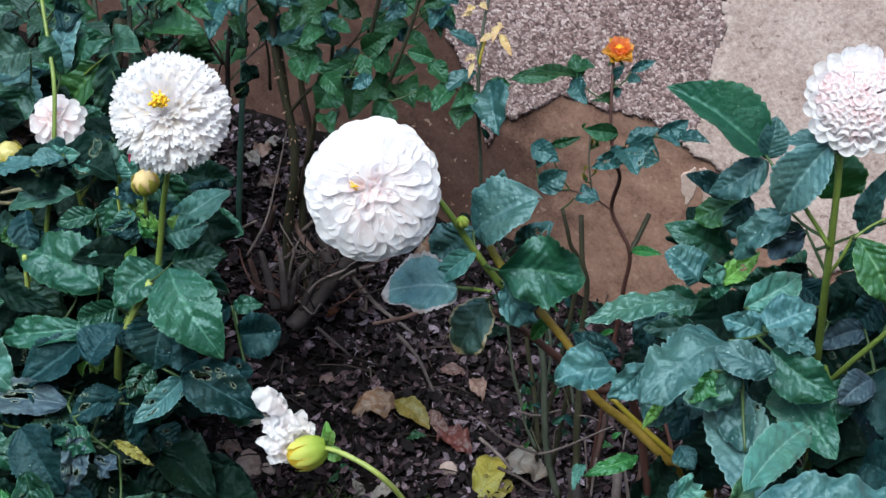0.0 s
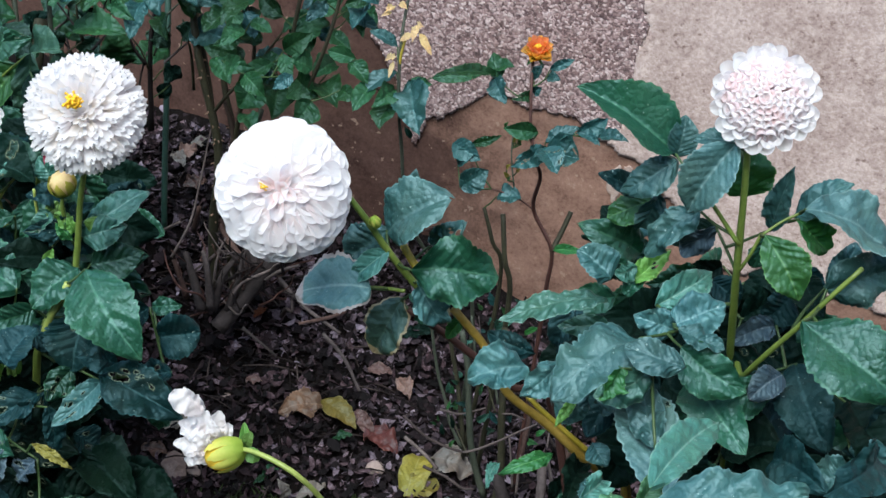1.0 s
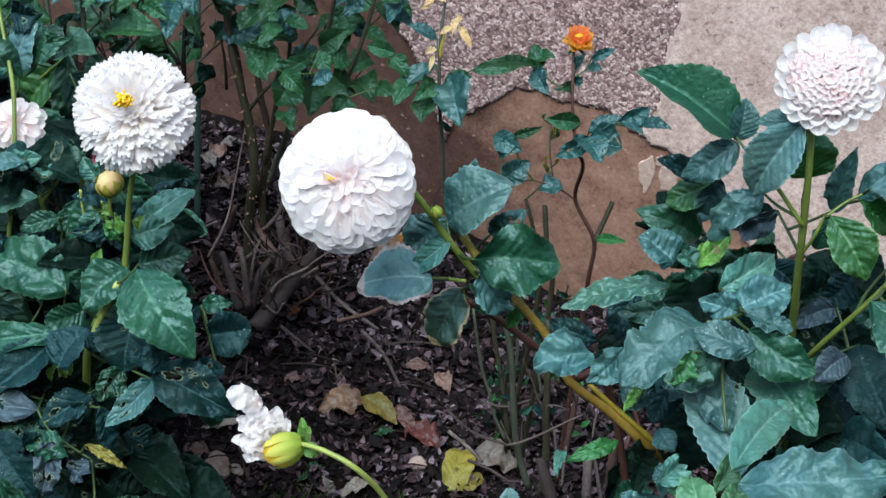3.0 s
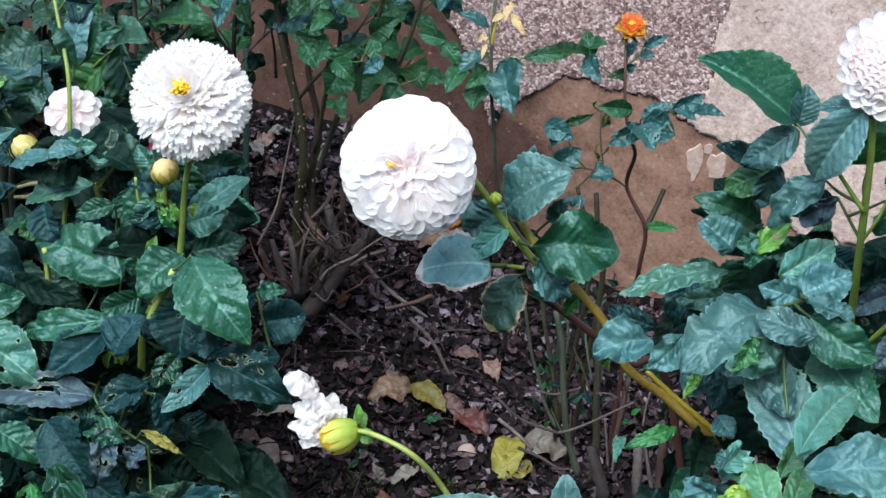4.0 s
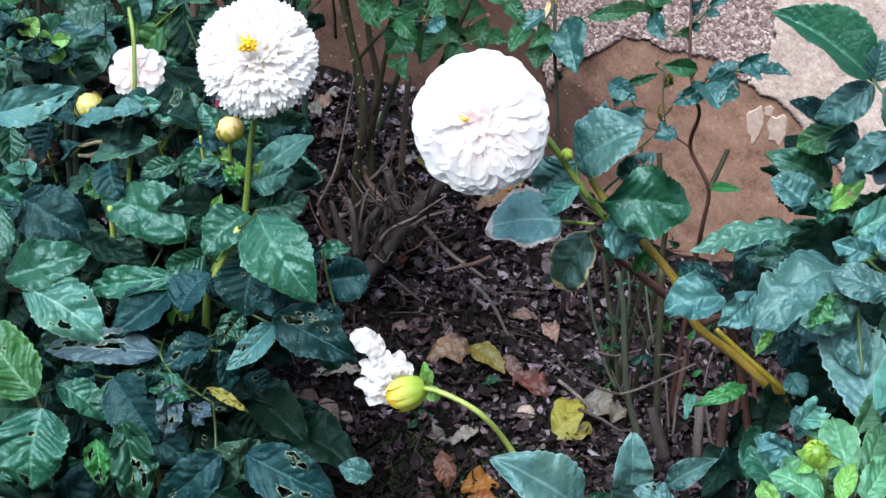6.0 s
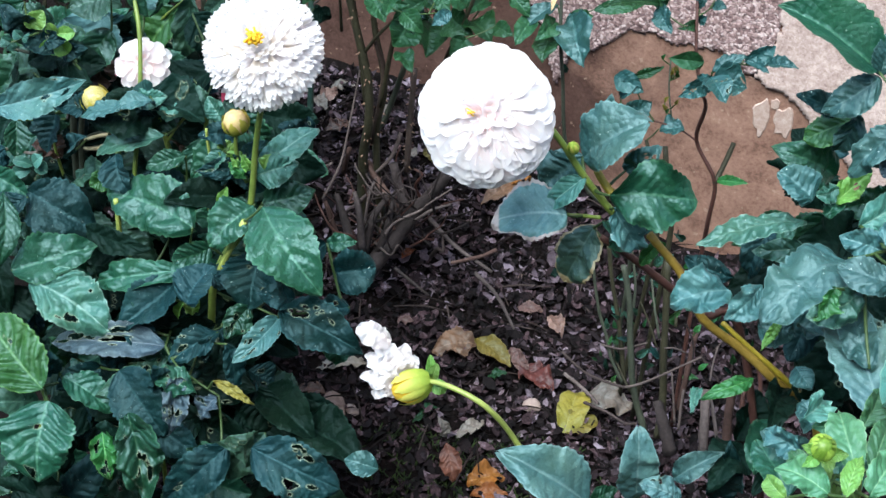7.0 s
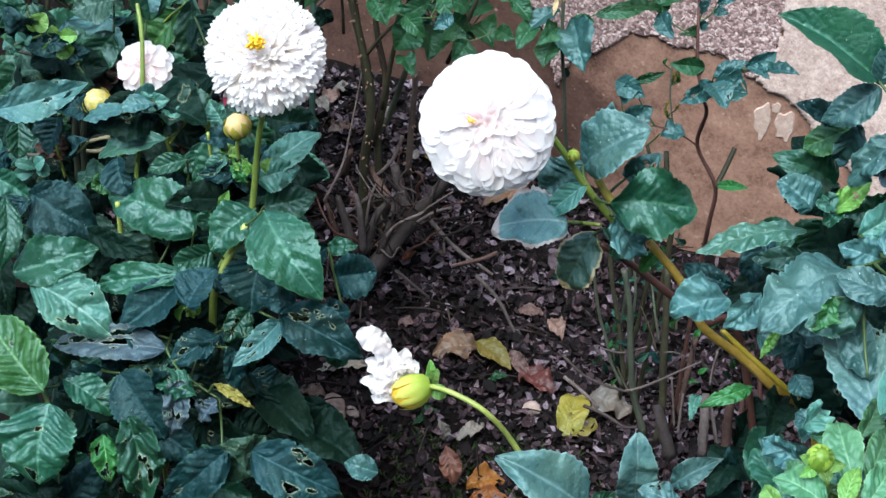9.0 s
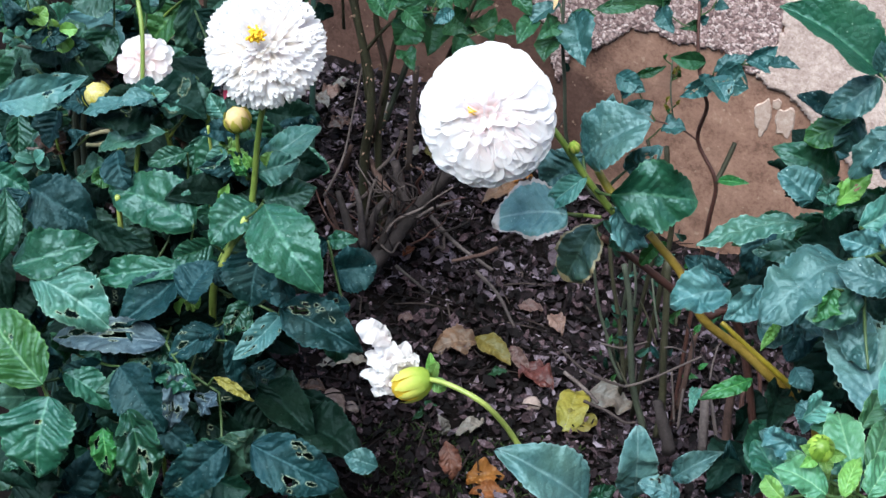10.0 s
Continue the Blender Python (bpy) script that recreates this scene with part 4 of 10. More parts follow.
leaf(west, M_LEAF_PALE, (-0.279, 1.519, 0.527), (-0.297, 1.535, 0.548), 0.025, -30, up=(-0.05, -0.42, 0.9), quilt=0.13)

small = thing("dahlia_plant", "dahlia with a small half-open white bloom and closed buds", "dahlia", (-0.42, 1.50, 0.0), "dahlias in the bed")
head = bloom(small, "bloom", [M_PETAL_WARM, M_PETAL_PINK, M_PETAL], (-0.371, 1.566, 0.566), (-0.05, -0.72, 0.70), 0.0310, 30, 0.020, 0.0150, reach=98, flat=0.62, cup=0.5, lift=0.0, shag=0.12, shingle=(60, 34, 40), seed=8, label="small white bloom flushed pink")
leaf(small, M_PETAL_RED, (-0.390, 1.569, 0.561), (-0.403, 1.563, 0.553), 0.009, 0, name='petal', arch=0.05, teeth=1)
stem(small, M_STEM, [(-0.394, 1.631, 0.684), (-0.382, 1.597, 0.648), (-0.371, 1.563, 0.611), (-0.370, 1.534, 0.557), (-0.374, 1.517, 0.509), (-0.379, 1.497, 0.458), (-0.382, 1.501, 0.379), (-0.370, 1.440, 0.000)], 0.0022, 0.0029)
stem(small, M_STEM_PALE, [(-0.397, 1.520, 0.512), (-0.398, 1.520, 0.494), (-0.399, 1.520, 0.478)], 0.0034, 0.0034, name='stem')
stem(small, M_STEM_PALE, [(-0.357, 1.530, 0.539), (-0.350, 1.530, 0.517), (-0.346, 1.530, 0.485), (-0.340, 1.530, 0.452)], 0.002, 0.0026, name='stem')
stem(small, M_STEM_PALE, [(-0.322, 1.530, 0.524), (-0.335, 1.530, 0.507), (-0.345, 1.530, 0.490)], 0.0016, 0.0018, name='stem')
stem(small, M_STRAW, [(-0.449, 1.570, 0.461), (-0.432, 1.570, 0.467), (-0.421, 1.570, 0.469)], 0.002, 0.0026, name='straw')
stem(small, M_STRAW, [(-0.451, 1.570, 0.449), (-0.438, 1.570, 0.449), (-0.429, 1.570, 0.453)], 0.002, 0.0026, name='straw')
stem(small, M_STRAW, [(-0.340, 1.570, 0.475), (-0.324, 1.570, 0.485), (-0.307, 1.570, 0.497)], 0.002, 0.0026, name='straw')
stem(small, M_STRAW, [(-0.328, 1.570, 0.467), (-0.318, 1.570, 0.475), (-0.310, 1.570, 0.483)], 0.002, 0.0026, name='straw')
stem(small, M_CANE_GREEN, [(-0.460, 1.600, 0.515), (-0.469, 1.600, 0.453), (-0.473, 1.600, 0.380)], 0.0042, 0.0046, name='stem')
stem(small, M_CANE_GREEN, [(-0.452, 1.590, 0.492), (-0.459, 1.590, 0.445), (-0.463, 1.590, 0.380)], 0.0034, 0.004, name='stem')
stem(small, M_TWIG_PALE, [(-0.448, 1.600, 0.531), (-0.466, 1.600, 0.500), (-0.474, 1.600, 0.469)], 0.0016, 0.0022, name='stem')
stem(small, M_STEM, [(-0.300, 1.540, 0.526), (-0.303, 1.540, 0.492), (-0.302, 1.540, 0.454)], 0.0026, 0.0028, name='stem')
stem(small, M_TWIG_PALE, [(-0.376, 1.560, 0.459), (-0.362, 1.560, 0.447), (-0.340, 1.560, 0.431)], 0.0014, 0.0016, name='stem')
leaf(small, M_DRY_BROWN, (-0.354, 1.580, 0.459), (-0.320, 1.580, 0.435), 0.020, 0, name='withered_leaf', wave=0.4)
leaf(small, M_DRY_BROWN, (-0.466, 1.660, 0.485), (-0.433, 1.660, 0.479), 0.028, 13, name='withered_leaf', wave=0.4)
leaf(small, M_DRY_BROWN, (-0.525, 1.620, 0.421), (-0.494, 1.620, 0.398), 0.032, -29, name='withered_leaf', wave=0.4)
leaf(small, M_DRY_PINK, (-0.421, 1.680, 0.498), (-0.440, 1.680, 0.469), 0.023, 27, name='withered_leaf', wave=0.4)
leaf(small, M_DRY_BROWN, (-0.338, 1.580, 0.417), (-0.360, 1.580, 0.391), 0.020, -1, name='withered_leaf', wave=0.4)
leaf(small, M_DRY_BROWN, (-0.530, 1.660, 0.451), (-0.514, 1.660, 0.419), 0.027, -26, name='withered_leaf', wave=0.4)
stem(small, M_STEM, [(-0.402, 1.541, 0.499), (-0.402, 1.526, 0.463), (-0.405, 1.508, 0.389), (-0.420, 1.460, 0.000)], 0.0022, 0.0026)
stem(small, M_STEM, [(-0.357, 1.560, 0.507), (-0.343, 1.535, 0.475), (-0.333, 1.520, 0.455)], 0.0013, 0.0013)
stem(small, M_STEM_PALE, [(-0.385, 1.430, 0.481), (-0.385, 1.430, 0.457), (-0.386, 1.430, 0.427)], 0.0028, 0.003)
leaf(small, M_LEAF_BLUE, (-0.540, 1.538, 0.522), (-0.434, 1.555, 0.551), 0.042, 8, holes=1, quilt=0.052)
leaf(small, M_LEAF, (-0.535, 1.476, 0.477), (-0.488, 1.461, 0.458), 0.032, 13, wave=0.15, quilt=0.13)
leaf(small, M_LEAF_TEAL_SHADED, (-0.492, 1.465, 0.464), (-0.414, 1.433, 0.435), 0.067, -6, fold=0.4, quilt=0.084, wave=0.15)
leaf(small, M_LEAF_SHADED, (-0.425, 1.436, 0.437), (-0.343, 1.387, 0.448), 0.029, 19, quilt=0.13)
leaf(small, M_LEAF, (-0.494, 1.380, 0.419), (-0.401, 1.400, 0.440), 0.058, -12, fold=0.5, quilt=0.068)
leaf(small, M_LEAF, (-0.507, 1.434, 0.483), (-0.506, 1.370, 0.426), 0.029, -30, quilt=0.13)
leaf(small, M_LEAF, (-0.488, 1.497, 0.445), (-0.530, 1.471, 0.415), 0.035, 21, quilt=0.13)
leaf(small, M_LEAF, (-0.298, 1.396, 0.473), (-0.401, 1.452, 0.471), 0.065, 6, fold=0.25, quilt=0.116, wave=0.2, blunt=0.65)
leaf(small, M_LEAF_TEAL_SHADED, (-0.320, 1.487, 0.460), (-0.371, 1.494, 0.467), 0.033, 14, quilt=0.13)
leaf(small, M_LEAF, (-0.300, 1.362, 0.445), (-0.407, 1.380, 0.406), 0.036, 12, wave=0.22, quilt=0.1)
leaf(small, M_LEAF_TEAL_SHADED, (-0.313, 1.360, 0.426), (-0.369, 1.317, 0.397), 0.051, 16, quilt=0.068)
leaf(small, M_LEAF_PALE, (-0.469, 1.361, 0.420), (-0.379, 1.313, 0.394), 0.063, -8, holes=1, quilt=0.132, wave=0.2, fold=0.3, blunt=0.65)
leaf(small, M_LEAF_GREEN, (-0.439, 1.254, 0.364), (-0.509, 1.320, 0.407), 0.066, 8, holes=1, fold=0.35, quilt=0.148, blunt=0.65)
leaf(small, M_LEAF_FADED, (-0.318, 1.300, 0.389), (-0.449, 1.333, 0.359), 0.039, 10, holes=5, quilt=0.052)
leaf(small, M_LEAF_TEAL_SHADED, (-0.392, 1.310, 0.347), (-0.439, 1.294, 0.327), 0.033, -31, quilt=0.13)
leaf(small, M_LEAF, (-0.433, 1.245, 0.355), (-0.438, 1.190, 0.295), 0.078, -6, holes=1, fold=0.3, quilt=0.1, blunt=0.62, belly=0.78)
leaf(small, M_LEAF_TEAL_SHADED, (-0.364, 1.278, 0.373), (-0.313, 1.231, 0.326), 0.059, 10, fold=0.35, quilt=0.036, wave=0.05)
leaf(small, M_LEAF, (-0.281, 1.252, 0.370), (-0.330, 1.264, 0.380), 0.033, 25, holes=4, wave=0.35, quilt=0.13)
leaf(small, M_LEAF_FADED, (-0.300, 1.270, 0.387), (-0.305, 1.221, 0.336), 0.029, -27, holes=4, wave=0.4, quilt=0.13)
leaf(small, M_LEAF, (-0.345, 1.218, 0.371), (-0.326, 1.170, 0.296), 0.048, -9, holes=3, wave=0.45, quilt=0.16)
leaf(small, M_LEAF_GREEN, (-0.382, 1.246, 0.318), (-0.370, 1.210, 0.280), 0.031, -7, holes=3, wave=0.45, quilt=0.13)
leaf(small, M_LEAF_TEAL_SHADED, (-0.243, 1.204, 0.342), (-0.308, 1.180, 0.286), 0.048, -17, holes=1, quilt=0.052)
leaf(small, M_LEAF_TEAL_SHADED, (-0.331, 1.255, 0.330), (-0.277, 1.228, 0.304), 0.040, -1, quilt=0.13)
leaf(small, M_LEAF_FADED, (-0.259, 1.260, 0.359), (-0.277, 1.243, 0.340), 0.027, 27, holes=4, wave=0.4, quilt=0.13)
leaf(small, M_LEAF_TEAL_SHADED, (-0.217, 1.193, 0.352), (-0.126, 1.170, 0.320), 0.058, -6, holes=2, quilt=0.1, blunt=0.65)
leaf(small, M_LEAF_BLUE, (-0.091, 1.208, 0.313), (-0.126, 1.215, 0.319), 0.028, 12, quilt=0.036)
leaf(small, M_LEAF_TEAL_SHADED, (-0.264, 1.313, 0.400), (-0.313, 1.284, 0.380), 0.035, 13, holes=1, quilt=0.13)
leaf(small, M_LEAF_PALE, (-0.338, 1.490, 0.525), (-0.421, 1.507, 0.483), 0.031, 0, up=(-0.05, -0.42, 0.9), quilt=0.13)
leaf(small, M_LEAF_BLUE, (-0.348, 1.492, 0.568), (-0.388, 1.485, 0.558), 0.021, 0, quilt=0.052, fold=0.2, up=(-0.05, -0.42, 0.9))
leaf(small, M_LEAF_BLUE, (-0.353, 1.513, 0.556), (-0.376, 1.518, 0.562), 0.029, 0, quilt=0.052)
leaf(small, M_LEAF_PALE, (-0.377, 1.514, 0.557), (-0.337, 1.515, 0.559), 0.024, 27, quilt=0.036, up=(-0.05, -0.42, 0.9))
leaf(small, M_LEAF_PALE, (-0.349, 1.519, 0.545), (-0.307, 1.512, 0.536), 0.032, -19, quilt=0.036, up=(-0.05, -0.42, 0.9))
leaf(small, M_LEAF_BLUE, (-0.373, 1.490, 0.564), (-0.434, 1.512, 0.531), 0.024, 6, quilt=0.052, fold=0.3, up=(-0.05, -0.42, 0.9))
leaf(small, M_LEAF_TEAL_SHADED, (-0.389, 1.468, 0.514), (-0.369, 1.442, 0.479), 0.034, 15, quilt=0.13)
leaf(small, M_LEAF, (-0.317, 1.487, 0.501), (-0.361, 1.479, 0.488), 0.023, 5, quilt=0.13)
leaf(small, M_LEAF_GREEN, (-0.408, 1.504, 0.459), (-0.430, 1.497, 0.448), 0.026, -28, quilt=0.13)
leaf(small, M_LEAF_TEAL_SHADED, (-0.479, 1.574, 0.493), (-0.489, 1.549, 0.456), 0.044, 23, quilt=0.13)
leaf(small, M_LEAF, (-0.528, 1.580, 0.479), (-0.527, 1.555, 0.442), 0.029, -21, quilt=0.13)
leaf(small, M_LEAF, (-0.320, 1.327, 0.376), (-0.334, 1.296, 0.354), 0.025, -6, holes=2, quilt=0.13)
leaf(small, M_LEAF_TEAL_SHADED, (-0.418, 1.324, 0.300), (-0.415, 1.288, 0.259), 0.032, 11, quilt=0.13)
leaf(small, M_LEAF_SHADED, (-0.485, 1.230, 0.236), (-0.429, 1.230, 0.248), 0.046, 14, quilt=0.13)
leaf(small, M_LEAF_BLUE, (-0.511, 1.286, 0.273), (-0.478, 1.250, 0.233), 0.033, -14, wave=0.2, quilt=0.13)
leaf(small, M_LEAF_TEAL_SHADED, (-0.432, 1.250, 0.210), (-0.393, 1.270, 0.261), 0.039, 11, quilt=0.13)
leaf(small, M_LEAF, (-0.449, 1.290, 0.238), (-0.393, 1.270, 0.209), 0.036, 3, quilt=0.13)
leaf(small, M_LEAF_TEAL_SHADED, (-0.294, 1.309, 0.439), (-0.268, 1.344, 0.464), 0.045, -21, blunt=0.6, quilt=0.13)
leaf(small, M_LEAF, (-0.272, 1.424, 0.400), (-0.311, 1.447, 0.420), 0.036, 7, quilt=0.13)
leaf(small, M_DRY_YELLOW, (-0.263, 1.260, 0.379), (-0.220, 1.243, 0.363), 0.012, 8, wave=0.3, quilt=0.13)
leaf(small, M_LEAF_SKYLIT, (-0.498, 1.720, 0.533), (-0.435, 1.720, 0.460), 0.079, 8, quilt=0.06, blunt=0.6)
leaf(small, M_LEAF_GREEN, (-0.366, 1.760, 0.528), (-0.411, 1.760, 0.455), 0.061, 10)
leaf(small, M_LEAF, (-0.446, 1.780, 0.509), (-0.473, 1.780, 0.451), 0.058, 7)
leaf(small, M_LEAF_HEDGE, (-0.347, 1.740, 0.557), (-0.352, 1.740, 0.450), 0.039, 6)
leaf(small, M_LEAF_GREEN, (-0.346, 1.660, 0.512), (-0.332, 1.660, 0.472), 0.048, 29, blunt=0.6)
leaf(small, M_LEAF, (-0.372, 1.700, 0.486), (-0.356, 1.700, 0.503), 0.024, -12)
leaf(small, M_LEAF_HEDGE, (-0.315, 1.600, 0.498), (-0.344, 1.600, 0.466), 0.052, -26)
leaf(small, M_LEAF_HEDGE, (-0.562, 1.700, 0.488), (-0.524, 1.700, 0.466), 0.046, -22)
leaf(small, M_LEAF_HEDGE, (-0.468, 1.800, 0.464), (-0.436, 1.800, 0.424), 0.055, 19)
leaf(small, M_LIME, (-0.476, 1.600, 0.577), (-0.487, 1.600, 0.558), 0.021, -28, teeth=1, blunt=0.5, belly=1.05, wave=0.05, quilt=0.02, bend=0.0, curl=0.02)
leaf(small, M_LIME, (-0.474, 1.600, 0.577), (-0.463, 1.600, 0.557), 0.020, -2, teeth=1, blunt=0.5, belly=1.05, wave=0.05, quilt=0.02, bend=0.0, curl=0.02)
leaf(small, M_LIME, (-0.473, 1.600, 0.582), (-0.452, 1.600, 0.584), 0.017, 12, teeth=1, blunt=0.5, belly=1.05, wave=0.05, quilt=0.02, bend=0.0, curl=0.02)
leaf(small, M_LIME, (-0.476, 1.600, 0.583), (-0.480, 1.600, 0.596), 0.014, 0, teeth=1, blunt=0.5, belly=1.05, wave=0.05, quilt=0.02, bend=0.0, curl=0.02)
leaf(small, M_LIME, (-0.502, 1.600, 0.591), (-0.484, 1.600, 0.611), 0.022, 26, teeth=1, blunt=0.5, belly=1.05, wave=0.05, quilt=0.02, bend=0.0, curl=0.02)
leaf(small, M_LIME, (-0.498, 1.600, 0.589), (-0.507, 1.600, 0.602), 0.014, 21, teeth=1, blunt=0.5, belly=1.05, wave=0.05, quilt=0.02, bend=0.0, curl=0.02)
leaf(small, M_LEAF_PALE, (-0.506, 1.580, 0.588), (-0.514, 1.580, 0.597), 0.013, -14, teeth=1, blunt=0.5, belly=1.05, wave=0.05, quilt=0.02, bend=0.0, curl=0.02)
leaf(small, M_LEAF_PALE, (-0.506, 1.580, 0.588), (-0.501, 1.580, 0.584), 0.013, -25, teeth=1, blunt=0.5, belly=1.05, wave=0.05, quilt=0.02, bend=0.0, curl=0.02)
leaf(small, M_LEAF_PALE, (-0.520, 1.580, 0.581), (-0.529, 1.580, 0.587), 0.018, -28, teeth=1, blunt=0.5, belly=1.05, wave=0.05, quilt=0.02, bend=0.0, curl=0.02)
leaf(small, M_LEAF_PALE, (-0.520, 1.580, 0.581), (-0.515, 1.580, 0.573), 0.015, 31, teeth=1, blunt=0.5, belly=1.05, wave=0.05, quilt=0.02, bend=0.0, curl=0.02)
leaf(small, M_LEAF_PALE, (-0.491, 1.500, 0.472), (-0.513, 1.500, 0.478), 0.013, 10, teeth=1, blunt=0.5, belly=1.05, wave=0.05, quilt=0.02, bend=0.0, curl=0.02)
leaf(small, M_LEAF_PALE, (-0.491, 1.500, 0.474), (-0.479, 1.500, 0.484), 0.017, -6, teeth=1, blunt=0.5, belly=1.05, wave=0.05, quilt=0.02, bend=0.0, curl=0.02)
leaf(small, M_LEAF_PALE, (-0.490, 1.500, 0.469), (-0.476, 1.500, 0.464), 0.016, -16, teeth=1, blunt=0.5, belly=1.05, wave=0.05, quilt=0.02, bend=0.0, curl=0.02)
leaf(small, M_LEAF_PALE, (-0.494, 1.500, 0.466), (-0.516, 1.500, 0.462), 0.015, -16, teeth=1, blunt=0.5, belly=1.05, wave=0.05, quilt=0.02, bend=0.0, curl=0.02)
leaf(small, M_LEAF_PALE, (-0.526, 1.500, 0.494), (-0.537, 1.500, 0.502), 0.018, 20, teeth=1, blunt=0.5, belly=1.05, wave=0.05, quilt=0.02, bend=0.0, curl=0.02)
leaf(small, M_LEAF_SKYLIT, (-0.372, 1.600, 0.614), (-0.349, 1.600, 0.675), 0.040, 6, blunt=0.6, fold=0.2, quilt=0.03, up=(-0.05, -0.42, 0.9))
bud(small, M_SCALE, (-0.423, 1.542, 0.534), (-0.3, -0.2, 0.9), 0.0156, seed=4, tip=M_TIP, cover=1.9, scales=7, label="ochre bud with browning scales")
bud(small, M_BUD_GREEN, (-0.405, 1.544, 0.503), (0, -0.5, 0.8), 0.0107, seed=5)
leaf(small, M_LEAF, (-0.377, 1.626, 0.661), (-0.365, 1.589, 0.614), 0.052, -10, belly=0.95, blunt=0.6)
leaf(small, M_LEAF_SHADED, (-0.303, 1.632, 0.522), (-0.359, 1.608, 0.477), 0.058, 19)
leaf(small, M_LEAF_TEAL_SHADED, (-0.461, 1.732, 0.524), (-0.418, 1.733, 0.470), 0.052, -23)
leaf(small, M_LEAF_SHADED, (-0.502, 1.626, 0.470), (-0.509, 1.591, 0.453), 0.036, -22)
leaf(small, M_LEAF_SHADED, (-0.548, 1.616, 0.459), (-0.556, 1.587, 0.438), 0.034, -11)
leaf(small, M_LEAF_SHADED, (-0.384, 1.457, 0.397), (-0.469, 1.458, 0.436), 0.045, -24)
leaf(small, M_LEAF_SHADED, (-0.322, 1.397, 0.383), (-0.379, 1.318, 0.393), 0.050, -6)
leaf(small, M_LEAF_SHADED, (-0.505, 1.285, 0.277), (-0.458, 1.221, 0.242), 0.058, 21)
leaf(small, M_LEAF_SHADED, (-0.326, 1.339, 0.325), (-0.227, 1.307, 0.322), 0.056, -24, holes=2)
leaf(small, M_LEAF_SHADED, (-0.222, 1.336, 0.303), (-0.160, 1.266, 0.290), 0.052, -20)
leaf(small, M_LEAF_SHADED, (-0.304, 1.300, 0.291), (-0.225, 1.254, 0.290), 0.057, 16, holes=2)
leaf(small, M_LEAF_SHADED, (-0.227, 1.310, 0.269), (-0.145, 1.304, 0.295), 0.043, 3)
leaf(small, M_LEAF_SHADED, (-0.187, 1.297, 0.284), (-0.110, 1.238, 0.287), 0.053, -25)
leaf(small, M_LEAF_SHADED, (-0.398, 1.330, 0.332), (-0.357, 1.286, 0.284), 0.050, 12)
leaf(small, M_LEAF_SHADED, (-0.446, 1.393, 0.349), (-0.428, 1.351, 0.321), 0.055, 26)
leaf(small, M_LEAF_SHADED, (-0.521, 1.390, 0.347), (-0.473, 1.409, 0.366), 0.044, 1)
leaf(small, M_LEAF_SHADED, (-0.263, 1.331, 0.330), (-0.321, 1.327, 0.364), 0.047, 25, holes=2)
leaf(small, M_LEAF_SHADED, (-0.287, 1.316, 0.311), (-0.320, 1.282, 0.290), 0.043, 11)
leaf(small, M_LEAF_SHADED, (-0.537, 1.444, 0.416), (-0.506, 1.385, 0.352), 0.037, -3)
bud(small, M_BUD_GREEN, (-0.304, 1.373, 0.385), (0, -0.4, 0.9), 0.0067, seed=6)
stem(small, M_STEM, [(-0.313, 1.390, 0.406), (-0.314, 1.373, 0.385), (-0.325, 1.367, 0.361)], 0.0021, 0.0018)
stem(small, M_STEM, [(-0.452, 1.288, 0.336), (-0.446, 1.277, 0.313), (-0.468, 1.275, 0.263)], 0.0024, 0.0024)
stem(small, M_STEM, [(-0.511, 1.425, 0.392), (-0.463, 1.400, 0.375), (-0.429, 1.380, 0.365)], 0.0025, 0.0015)

# ---- a spent bloom nodding low over the soil ----
nod = thing("dahlia_plant", "low dahlia shoot with a spent white bloom and nodding yellow-green bud", "dahlia", (0.06, 1.10, 0.0), "dahlias in the bed")
stem(nod, M_STEM_PALE, [(-0.043, 1.174, 0.469), (-0.018, 1.159, 0.475), (0.015, 1.145, 0.465), (0.043, 1.154, 0.418), (0.073, 1.150, 0.357), (0.100, 1.150, 0.270), (0.090, 1.080, 0.000)], 0.0024, 0.0033)
bud(nod, M_SCALE_PALE, (-0.056, 1.170, 0.464), (-0.88, -0.25, -0.30), 0.0156, 1.3, scales=8, seed=11, tip=M_PETAL_GOLD, cover=2.1, label="nodding yellow-green calyx")
leaf(nod, M_PETAL_WARM, (-0.077, 1.185, 0.500), (-0.108, 1.190, 0.520), 0.023, 11, name='petal', fold=0.22, arch=0.10, wave=0.34, belly=1.2, teeth=6, blunt=0.5, quilt=0.10)
leaf(nod, M_PETAL, (-0.076, 1.190, 0.500), (-0.096, 1.194, 0.523), 0.014, -12, name='petal', fold=0.22, arch=0.10, wave=0.34, belly=1.2, teeth=6, blunt=0.5, quilt=0.10)
leaf(nod, M_PETAL, (-0.067, 1.183, 0.467), (-0.088, 1.190, 0.501), 0.022, 19, name='petal', fold=0.22, arch=0.10, wave=0.34, belly=1.2, teeth=6, blunt=0.5, quilt=0.10)
leaf(nod, M_PETAL_WARM, (-0.063, 1.185, 0.468), (-0.063, 1.192, 0.499), 0.020, -6, name='petal', fold=0.22, arch=0.10, wave=0.34, belly=1.2, teeth=6, blunt=0.5, quilt=0.10)
leaf(nod, M_PETAL, (-0.064, 1.179, 0.468), (-0.100, 1.182, 0.481), 0.019, 22, name='petal', fold=0.22, arch=0.10, wave=0.34, belly=1.2, teeth=6, blunt=0.5, quilt=0.10)
